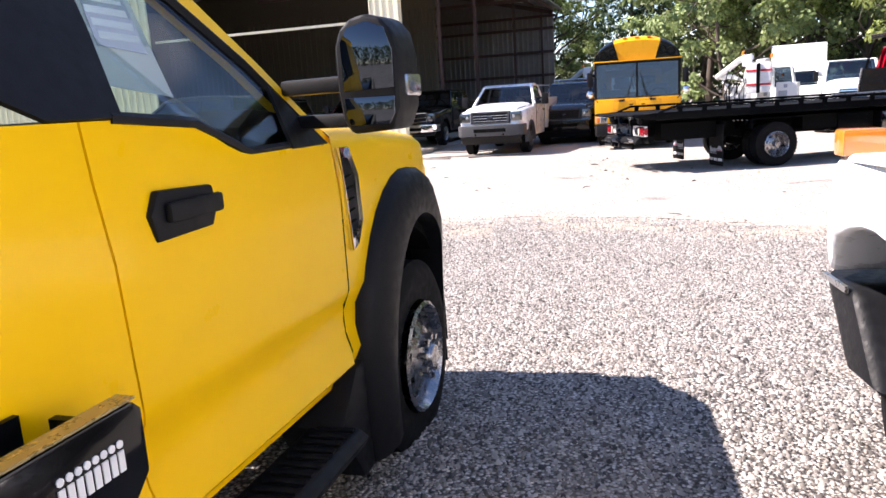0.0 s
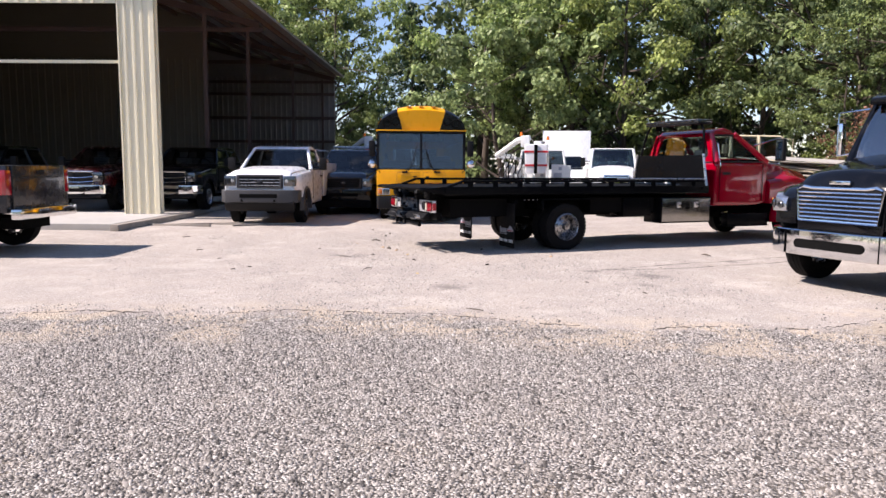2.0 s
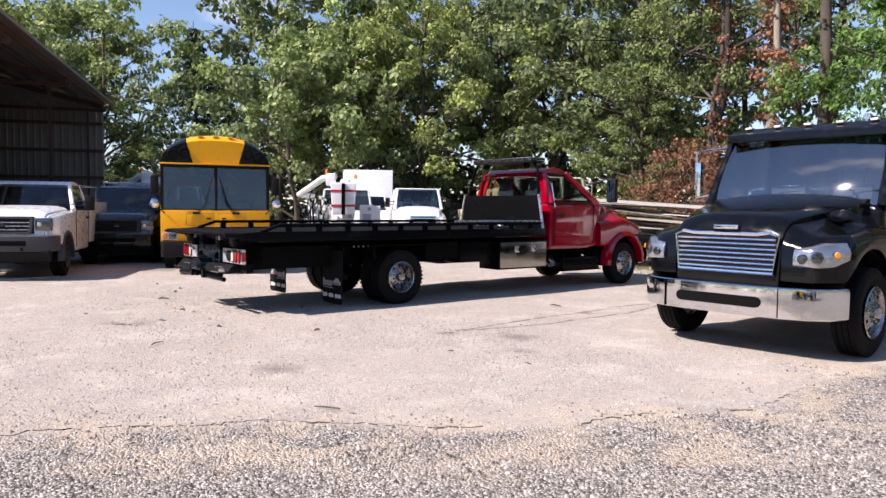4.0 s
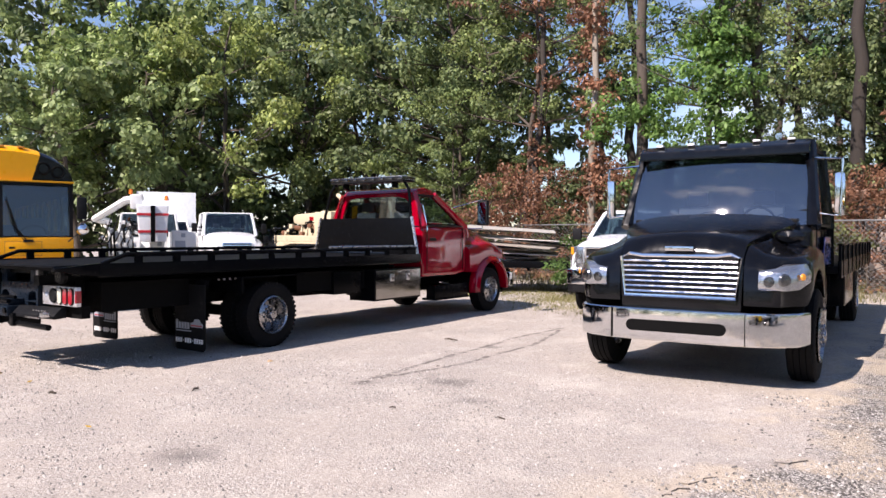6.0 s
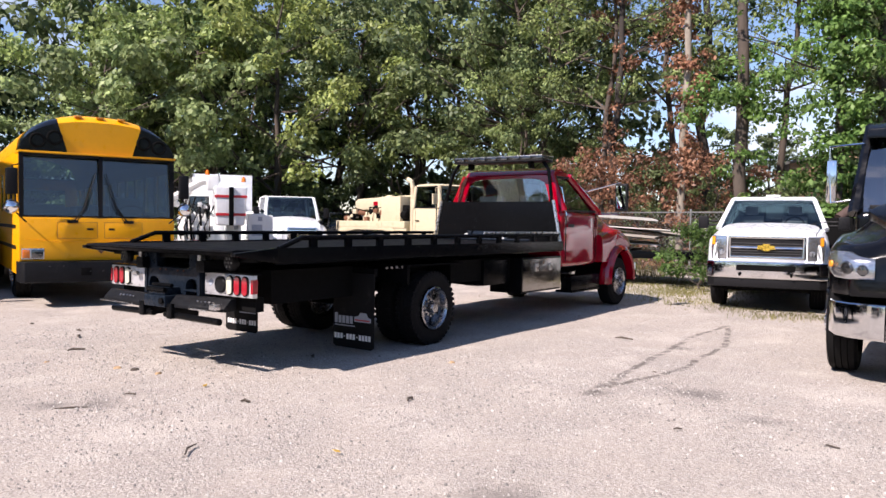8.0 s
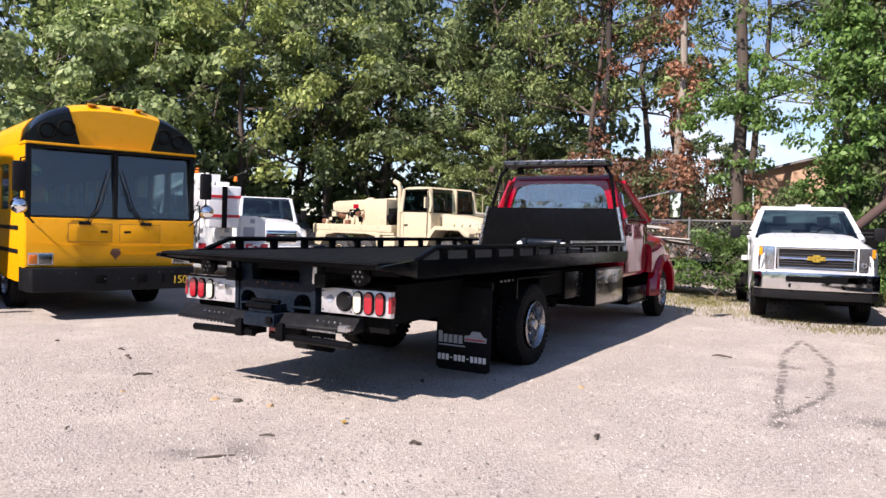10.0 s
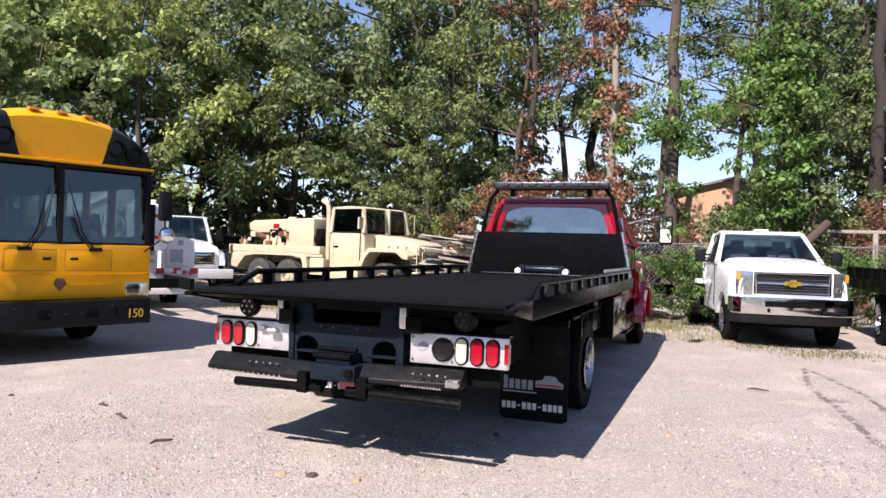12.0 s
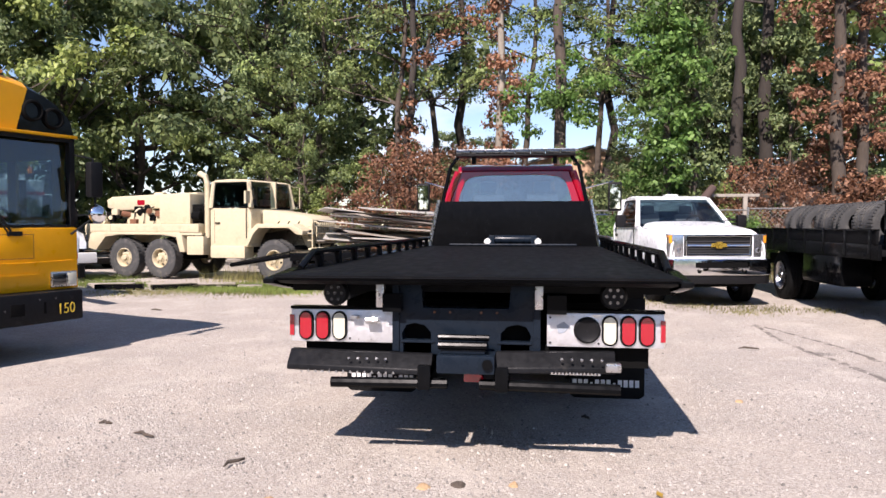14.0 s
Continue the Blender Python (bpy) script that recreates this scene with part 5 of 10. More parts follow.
    b = part("bumper", s, bumper, t, bevel=0.03, seg=3)
    s = Shape()
    s.box(fo + 0.17, fo + 0.196, -0.48, 0.48, zn - 0.66, zn - 0.56)
    part("bumper_opening", s, M_DARK, b)
    s = Shape()
    if style == "chevy":
        s.prism([(a - 0.03, q * 0.985) for a, q in out], zn - 0.96, zn - 0.79, "z")
    else:
        deep = 0.16 if style == "ford" else 0.0
        s.prism([(fo + 0.1, zn - 0.71), (fo + 0.14, zn - 0.80), (fo - 0.02, zn - 0.86 - deep), (fo - 0.3, zn - 0.71)], -h + 0.12, h - 0.12, "y")
    part("air_dam", s, M_PLASTIC, t, bevel=0.015)
    for sd in (1, -1):
        s = Shape()
        s.tube([(fo + 0.1, sd * 0.42, zn - 0.74), (fo + 0.24, sd * 0.42, zn - 0.74), (fo + 0.26, sd * 0.42, zn - 0.70)], 0.02, 6)
        part("tow_hook", s, M_DARK, t)


def pickup_box(t, paint, wb, cab, w, r, z_top=1.32, length=2.05, zl=0.55):
    """A load bed with its tailgate, tail lamps and rear bumper."""
    x1, x0 = -cab - 0.03, -cab - 0.03 - length
    a0 = math.degrees(math.asin((zl - r - 0.02) / (r + 0.09)))
    prof = [(x1, zl), (x1, z_top), (x0, z_top), (x0, zl)] + arc(-wb, r + 0.02, r + 0.09, 180 - a0, a0, 12)
    for sd in (1, -1):
        s = Shape()
        s.prism(prof, sd * (w / 2 - 0.16), sd * w / 2, "y", flank_warp(w, 9))
        part("bed_side", s, paint, t, bevel=0.02, seg=2)
        s = Shape()
        s.box(x0 - 0.012, x0 + 0.10, sd * (w / 2 - 0.17), sd * (w / 2 + 0.004), z_top - 0.50, z_top - 0.08)
        part("tail_lamp", s, M_LRED, t, bevel=0.012)
        flare(t, -wb, r + 0.02, r + 0.085, sd * (w / 2 - 0.045), sd, paint, 0.05, 0.05)
    s = Shape()
    s.box(x0 - 0.03, x0 + 0.03, -w / 2 + 0.175, w / 2 - 0.175, zl + 0.05, z_top)
    gate = part("tailgate", s, paint, t, bevel=0.015)
    s = Shape()
    s.box(x0 - 0.036, x0 - 0.031, -w * 0.30, w * 0.30, z_top - 0.22, z_top - 0.20).box(x0 - 0.045, x0 - 0.031, -0.12, 0.12, z_top - 0.16, z_top - 0.08)
    part("tailgate_handle", s, M_PLASTIC, gate)
    s = Shape()
    s.box(x0, x1, -w / 2 + 0.15, w / 2 - 0.15, zl + 0.1, zl + 0.16).box(x1 - 0.05, x1, -w / 2 + 0.16, w / 2 - 0.16, zl, z_top)
    part("bed_floor", s, M_DARK, t)
    s = Shape()
    s.prism([(x0 - 0.04, -w / 2 + 0.05), (x0 - 0.2, -w / 2 + 0.1), (x0 - 0.22, -0.3), (x0 - 0.18, 0), (x0 - 0.22, 0.3), (x0 - 0.2, w / 2 - 0.1), (x0 - 0.04, w / 2 - 0.05)], zl - 0.12, zl + 0.06, "z")
    part("rear_bumper", s, M_CHROME, t, bevel=0.02)

# ---- charcoal pickup by the garage
pk = light_truck("pickup_truck", "charcoal crew-cab pickup truck parked before the garage", pose(-5.32, 19.77, 0.03, 0, 0, 157.4), M_GREY, wb=4.15, cab=3.35, doors=2, r=0.46, z_nose=1.38, z_cowl=1.52, z_belt=1.52, z_top=2.14, style="chevy", category="pickup truck", group="")
pickup_box(pk, M_GREY, 4.15, 3.35, 2.03, 0.46, 1.54, 1.75, 0.74)
# ---- three dark pickups in the garage's shade
for (x, y, yaw), paint, lab in (((-0.40, 27.6, -113), M_MAROON, "dark red crew-cab pickup truck in the shade of the garage"), ((2.12, 27.0, -113), M_BLACK, "black crew-cab pickup truck in the shade of the garage"), ((-4.2, 29.2, -113), M_BLACK, "black crew-cab pickup truck in the shade of the garage")):
    rk = light_truck("pickup_truck", lab, pose(x, y, 0.20, 0, 0, yaw), paint, wb=3.8, cab=3.4, doors=2, r=0.42, z_nose=1.25, z_cowl=1.36, z_belt=1.36, z_top=1.98, style="ram", category="pickup truck")
    pickup_box(rk, paint, 3.8, 3.4, 2.03, 0.42, 1.40, 1.8)

# ---- white utility truck
HU = -113
ut = light_truck("utility_truck", "white utility pickup truck with grey bumper and ladder rack", pose(4.33, 23.02, 0.05, 0, 0, HU), M_WHITE, wb=3.6, cab=2.5, r=0.42, z_nose=1.37, z_cowl=1.46, z_belt=1.44, z_top=2.10, style="ford", bumper=M_GREYPL, grille=M_ALU, flares=M_GREYPL, glass=M_TINT, mirror_h=0.34, category="utility truck", rim_mat=M_GREYPL)
for sd in (1, -1):
    s = Shape()
    zl, z1 = 0.62, 1.62
    prof = [(-2.56, zl), (-2.56, z1), (-5.0, z1), (-5.0, zl)] + arc(-3.6, 0.42, 0.52, 157, 23, 12)
    s.prism(prof, sd * 0.62, sd * 1.03, "y")
    b = part("service_body", s, M_WHITE2, ut, "white steel side lockers", bevel=0.012)
    for x0, x1 in ((-3.0, -2.62), (-4.1, -3.05), (-4.95, -4.15)):
        s = Shape()
        s.box(x0 + 0.02, x1 - 0.02, sd * 1.03, sd * 1.037, 1.02 if x0 == -4.1 else 0.70, 1.57)
        d = part("locker_door", s, M_WHITE2, b, bevel=0.004)
s = Shape()
s.box(-5.0, -2.56, -0.62, 0.62, 0.72, 0.80).box(-5.02, -4.97, -0.62, 0.62, 0.62, 1.2)
part("bed_floor", s, M_WHITE2, ut)
s = Shape()
for x in (-1.62, -2.3, -4.8):
    s.tube([(x, -0.78, 1.62 if x < -3 else 1.96), (x, -0.78, 2.03), (x, 0.78, 2.03), (x, 0.78, 1.62 if x < -3 else 1.96)], 0.013, 6)
for y in (-0.78, 0.78):
    s.cyl((-1.6, y, 2.03), (-4.9, y, 2.03), 0.013, 6)
part("ladder_rack", s, M_ALU, ut)
# ---- dark truck behind it
nv = light_truck("dark_truck", "dark blue truck with a roof rack parked behind the utility truck", pose(7.35, 26.2, 0.05, 0, 0, HU), M_NAVY, wb=3.6, cab=4.9, doors=3, z_nose=1.25, z_cowl=1.42, z_belt=1.42, z_top=2.12, style="ford", grille=M_PLASTIC, bumper=M_BLACK, category="truck")
s = Shape()
for x in (-1.7, -2.6, -3.5, -4.4):
    s.tube([(x, -0.7, 2.10), (x, -0.7, 2.2), (x, 0.7, 2.2), (x, 0.7, 2.10)], 0.02, 6)
for y in (-0.7, 0.7):
    s.cyl((-1.6, y, 2.2), (-4.6, y, 2.2), 0.02, 6)
part("roof_rack", s, M_ALU, nv)

# ---- white flatbed pickup with gold badge
cv = light_truck("flatbed_pickup", "white dual-rear-wheel pickup truck with a flat bed", pose(16.44, 12.73, 0.0, 0, 0, 189.5), M_WHITE, wb=3.5, cab=2.5, r=0.41, z_nose=1.40, z_cowl=1.54, z_belt=1.50, z_top=2.17, style="chevy", glass=M_SCREEN, dually=True, mirror_h=0.26, category="pickup truck")
s = Shape()
s.box(-5.0, -2.6, -1.12, 1.12, 0.98, 1.08).box(-2.66, -2.58, -1.0, 1.0, 1.08, 1.5)
part("flat_bed", s, M_WHITE2, cv, bevel=0.012)
s = Shape()
s.prism([(-0.98, 1.08), (0.98, 1.08), (0.96, 1.55), (0.80, 2.12), (-0.80, 2.12), (-0.96, 1.55)], -2.70, -2.60, "x")
part("headache_rack", s, M_WHITE2, cv, bevel=0.006)
s = Shape()
s.box(-1.75, -1.55, -0.14, 0.14, 2.155, 2.20)
part("roof_beacon", s, M_LWHITE, cv, bevel=0.015)

# ---------------------------------------------------------------- medium trucks
def medium_cab(t, paint, fo, x_cowl, x_back, w, z_nose, z_cowl, z_belt, z_top, r, x_wt, hood_w, glass=None, rear_glass=None, z_lo=0.62, doors=1, wt=None, arch=0.16, framed=False, z_wing=1.30, bulge=0.06, nose_in=0.14, flare_out=0.0):
    """A bonneted medium-duty cab: narrow bonnet between round wings, cab behind."""
    s = Shape()
    s.prism([(x_cowl + 0.06, z_lo), (x_cowl + 0.06, z_cowl - 0.05), (x_cowl - 0.1, z_belt), (x_back, z_belt), (x_back, z_lo - 0.05), (x_cowl - 0.3, z_lo - 0.05)], -w / 2, w / 2, "y", flank_warp(w, fo, 0.035, z_lo + 0.45))
    part("cab_body", s, paint, t, bevel=0.09, seg=4)
    front_clip(t, paint, fo, x_cowl + 0.04, hood_w / 2, w * 0.425, z_nose, z_cowl + 0.02, w / 2 + flare_out, z_wing, z_wing + 0.10, z_lo, r + 0.04, r + arch, 0.07, nose_in, 0.55, bulge, 0.16, 0.0, 0.72)
    cabin(t, paint, x_cowl - 0.02, x_wt, x_back + 0.06, x_back + 0.02, w - 0.06, wt or w - 0.30, z_belt, z_top, glass or M_TINT, rear_glass, doors=doors, pillar=0.11, crown=0.13 if framed else 0.05, framed=framed)
    s = Shape()
    s.box(x_cowl - 0.15, x_cowl + 0.1, -w * 0.42, w * 0.42, z_cowl - 0.03, z_cowl + 0.02)
    part("cowl", s, M_PLASTIC, t, bevel=0.01)
    for sd in (1, -1):
        door_lines(t, (x_cowl - 0.12, x_back + 0.12), w / 2, z_lo + 0.05, z_belt - 0.03, sd)
        handle(t, x_back + 0.28, w / 2, z_belt - 0.25, sd)
    wipers(t, x_cowl - 0.02, x_wt, w - 0.06, z_belt, z_top)


def chassis(t, x0, x1, z0=0.62, z1=0.86, w=0.44):
    s = Shape()
    for sd in (1, -1):
        s.box(x0, x1, sd * w - 0.05, sd * w + 0.05, z0, z1)
    for k in range(6):
        x = x0 + (x1 - x0) * (k + 0.5) / 6
        s.box(x - 0.05, x + 0.05, -w, w, z0 + 0.03, z1 - 0.03)
    part("chassis_frame", s, M_DARK, t)


def axle_pair(t, x, r, half, dual, style, tw=0.24, lug=False, material=None):
    s = Shape()
    s.cyl((x, -half + 0.3, r), (x, half - 0.3, r), 0.08, 8)
    part("axle", s, M_DARK, t)
    for sd in (1, -1):
        wheel(t, x, sd * half, r, r, tw, sd, style, lug=lug, material=material)
        if dual:
            wheel(t, x, sd * (half - tw - 0.08), r, r, tw, sd, "deep", lug=lug, material=material)


# ---------------------------------------------------------------- red rollback tow truck: front axle at x = 14.79, axis along +x
TOW = pose(14.79, 16.22, 0.0, 0, 0, 0.0)
tow = thing("tow_truck", "red rollback tow truck with a long black steel bed", "tow truck", TOW)
RB = -6.04                               # rear axle
chassis(tow, -8.3, 0.9)
axle_pair(tow, RB, 0.45, 1.24, True, "deep", 0.25, True)
axle_pair(tow, 0, 0.45, 1.17, False, "dome", 0.26)
medium_cab(tow, M_RED, 0.92, -0.86, -2.30, 2.24, 1.44, 1.74, 1.74, 2.47, 0.45, -1.62, 1.24, glass=M_GLASS, rear_glass=M_SKYGLASS, z_lo=0.84, framed=True, wt=1.72, arch=0.13, z_wing=1.24, bulge=0.16, nose_in=0.16, flare_out=0.07)
for sd in (1, -1):
    flare(tow, 0, 0.49, 0.560, sd * 1.13, sd, M_RED, 0.15, 0.12, -4, 186, "wing_arch")
# bed
BX0, BX1, BZ, BH = -9.10, -2.62, 1.22, 1.295
s = Shape()
s.box(BX0 + 0.02, BX1, -BH + 0.06, BH - 0.06, BZ - 0.03, BZ)
bed = part("bed_deck", s, M_DECK, tow, "worn black steel deck")
for k in range(16):
    s = Shape()
    x = BX0 + 0.35 + k * 0.385
    s.box(x - 0.03, x + 0.03, -BH + 0.08, BH - 0.08, BZ - 0.12, BZ - 0.034)
    part("cross_member", s, M_STEELBLK, bed)
for sd in (1, -1):
    s = Shape()
    s.prism([(sd * (BH - 0.06), BZ - 0.03), (sd * (BH + 0.0), BZ + 0.02), (sd * (BH + 0.0), BZ - 0.12), (sd * (BH - 0.03), BZ - 0.145), (sd * (BH - 0.09), BZ - 0.12)], BX0 + 0.5, BX1, "x")
    part("side_rail", s, M_STEELBLK, bed, bevel=0.008)
    s = Shape()
    s.prism([(BX0, BZ - 0.02), (BX0 + 0.5, BZ + 0.02), (BX0 + 0.5, BZ - 0.125), (BX0 + 0.3, BZ - 0.10), (BX0, BZ - 0.05)], sd * (BH - 0.07), sd * (BH + 0.002), "y")
    part("tail_wing", s, M_STEELBLK, bed, bevel=0.006)
    # stake rail on posts
    s = Shape()
    s.tube([(BX0 + 0.55, sd * (BH - 0.05), BZ + 0.01), (BX0 + 0.85, sd * (BH - 0.05), BZ + 0.115), (BX1 - 0.1, sd * (BH - 0.05), BZ + 0.115)], 0.026, 8)
    part("top_rail", s, M_STEELBLK, bed)
    for k in range(11):
        x = BX0 + 1.0 + k * 0.51
        s = Shape()
        s.box(x - 0.045, x + 0.045, sd * (BH - 0.05) - 0.02, sd * (BH - 0.05) + 0.02, BZ + 0.0, BZ + 0.10)
        part("rail_post", s, M_STEELBLK, bed)
s = Shape()
s.prism([(BX0, BZ - 0.012), (BX0 + 0.06, BZ + 0.004), (BX0 + 0.5, BZ + 0.004), (BX0 + 0.5, BZ - 0.10), (BX0 + 0.08, BZ - 0.05)], -BH + 0.072, BH - 0.072, "y")
part("tail_ramp", s, M_DECK, bed, bevel=0.004)
for sd in (1, -1):
    s = Shape()
    s.box(BX0 + 0.2, BX1, sd * 0.52 - 0.06, sd * 0.52 + 0.06, BZ - 0.24, BZ - 0.125)
    part("bed_runner", s, M_STEELBLK, bed)
# headboard with slanted ends, winch and work lamps
s = Shape()
s.prism([(-1.22, BZ), (1.22, BZ), (1.10, BZ + 0.66), (-1.10, BZ + 0.66)], BX1 - 0.02, BX1 + 0.02, "x")
hb = part("headboard", s, M_STEELBLK, tow, "black steel headboard", bevel=0.006)
for sd in (1, -1):
    s = Shape()
    s.tube([(BX1 - 0.03, sd * 1.25, BZ), (BX1 - 0.03, sd * 1.11, BZ + 0.68)], 0.028, 6)
    part("bright_edge", s, M_ALU, hb)
    s = Shape()
    s.tube([(BX1 + 0.05, sd * 1.08, BZ), (BX1 + 0.03, sd * 1.05, BZ + 0.7), (BX1 + 0.1, sd * 0.95, 2.40), (BX1 + 0.12, sd * 0.84, 2.545)], 0.029, 8)
    part("pylon", s, M_STEELBLK, hb)
    s = Shape()
    s.lathe([(0.001, 0.05), (0.045, 0.045), (0.055, 0.0), (0.05, -0.03), (0.001, -0.03)], 16, pose(BX1 - 0.32, sd * 0.36, BZ + 0.07, 0, 0, 90))
    part("work_lamp", s, M_LWHITE, hb)
s = Shape()
s.cyl((BX1 - 0.25, -0.28, BZ + 0.1), (BX1 - 0.25, 0.28, BZ + 0.1), 0.06, 14)
s.box(BX1 - 0.34, BX1 - 0.16, -0.34, -0.26, BZ, BZ + 0.16).box(BX1 - 0.34, BX1 - 0.16, 0.26, 0.34, BZ, BZ + 0.16)
part("winch", s, M_SLATE, tow, bevel=0.006)
s = Shape()
s.cyl((BX1 - 0.42, -0.9, BZ + 0.028), (BX1 - 0.42, 0.9, BZ + 0.028), 0.016, 8)
part("roller", s, M_SLATE, tow)
s = Shape()
s.tube([(BX1 - 2.25, -BH + 0.075, BZ + 0.155), (BX1 - 0.08, -BH + 0.075, BZ + 0.155)], 0.019, 8)
part("stowed_bar", s, M_ALU, tow, "bright metal bar stowed along the rail")
s = Shape()
s.box(BX1 - 0.02, BX1 + 0.36, -0.90, 0.86, 2.545, 2.575)
bar = part("light_bar", s, M_PLASTIC, tow, "long low roof light bar", bevel=0.01)
for k in range(8):
    s = Shape()
    y = -0.79 + k * 0.22
    s.box(BX1 - 0.03, BX1 + 0.37, y - 0.106, y + 0.106, 2.577, 2.632)
    part("lens", s, M_LGREY, bar, bevel=0.016)
s = Shape()
s.box(BX1 - 0.035, BX1 + 0.375, -0.895, 0.855, 2.634, 2.645)
part("bar_lid", s, M_ALU, bar, bevel=0.004)
for sd in (1, -1):
    s = Shape()
    s.box(BX1 + 0.08, BX1 + 0.2, sd * 0.6 - 0.03, sd * 0.6 + 0.03, 2.44, 2.545)
    part("bar_foot", s, M_STEELBLK, bar)
# Near-black blocks fill out the dark space under the bed.
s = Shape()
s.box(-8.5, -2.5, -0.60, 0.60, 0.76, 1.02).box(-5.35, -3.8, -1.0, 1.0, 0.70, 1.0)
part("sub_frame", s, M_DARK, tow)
# tool boxes under the bed
for sd in (1, -1):
    s = Shape()
    s.box(-3.75, -2.45, sd * 0.62, sd * 1.17, 0.46, 1.0)
    bx = part("tool_box", s, M_STEELBLK, tow, "black tool box with a polished door", bevel=0.012)
    s = Shape()
    s.box(-3.72, -2.48, sd * 1.17, sd * 1.182, 0.49, 0.97)
    dr = part("box_door", s, M_POLISH, bx, "polished metal door", bevel=0.006)
    for x in (-3.3, -2.85):
        s = Shape()
        s.box(x - 0.05, x + 0.05, sd * 1.182, sd * 1.195, 0.78, 0.90)
        part("latch", s, M_ALU, dr, bevel=0.006)
    s = Shape()
    s.box(-4.6, -3.9, sd * 0.55, sd * 1.05, 0.62, 0.98)
    part("hydraulic_tank", s, M_STEELBLK, tow, bevel=0.02)
    # mudguard and flap
    FX = RB - 1.15
    s = Shape()
    s.prism([(sd * 0.66, 0.10), (sd * 0.70, 0.07), (sd * 1.24, 0.07), (sd * 1.28, 0.10), (sd * 1.28, 0.92), (sd * 0.66, 0.92)], FX - 0.012, FX, "x")
    fl = part("mud_flap", s, M_RUBBER, tow, "black rubber mud flap with white print", bevel=0.003)
    s = Shape()
    for k in range(12):
        y = 0.685 + k * 0.047
        if k not in (3, 7):
            s.box(FX - 0.016, FX - 0.0135, sd * y, sd * (y + 0.034), 0.168, 0.228)
        else:
            s.box(FX - 0.016, FX - 0.0135, sd * (y + 0.006), sd * (y + 0.028), 0.192, 0.204)
    part("printed_bars", s, M_INK, fl, smooth=False)
    s = Shape()
    for k in range(5):
        y = 0.69 + k * 0.058
        s.box(FX - 0.016, FX - 0.0135, sd * y, sd * (y + 0.044), 0.345, 0.43 if k else 0.46)
    s.box(FX - 0.016, FX - 0.0135, sd * 0.69, sd * 1.0, 0.315, 0.328)
    part("printed_logo", s, M_INKGREY, fl, smooth=False)
    s = Shape()
    s.prism([(0.99, 0.375), (1.235, 0.375), (1.24, 0.42), (1.20, 0.435), (1.165, 0.48), (1.075, 0.48), (1.05, 0.44), (0.99, 0.43)], FX - 0.016, FX - 0.0135, "x", lambda a, b, c: (a, sd * b, c))
    part("printed_emblem", s, M_INKGREY, fl, smooth=False)
    s = Shape()
    s.box(FX - 0.0185, FX - 0.0165, sd * 1.0, sd * 1.22, 0.388, 0.404)
    part("printed_band", s, M_INKRED, fl, smooth=False)
    s = Shape()
    s.box(FX, FX + 0.05, sd * 0.60, sd * 1.27, 0.90, 0.98).box(FX, RB - 0.5, sd * 0.60, sd * 0.66, 0.92, 0.98)
    part("flap_hanger", s, M_STEELBLK, tow)
    for k in range(4):
        s = Shape()
        s.cyl((RB - 0.95 + k * 0.09, sd * 1.268, 0.985), (RB - 0.95 + k * 0.09, sd * 1.285, 0.985), 0.012, 8)
        part("hanger_bolt", s, M_ALU, tow)
    s = Shape()
    s.box(RB - 0.55, RB + 0.6, sd * 0.62, sd * 1.26, 0.98, 1.0).box(RB - 0.58, RB - 0.54, sd * 0.6, sd * 1.28, 0.78, 1.0)
    part("mudguard", s, M_STEELBLK, tow)
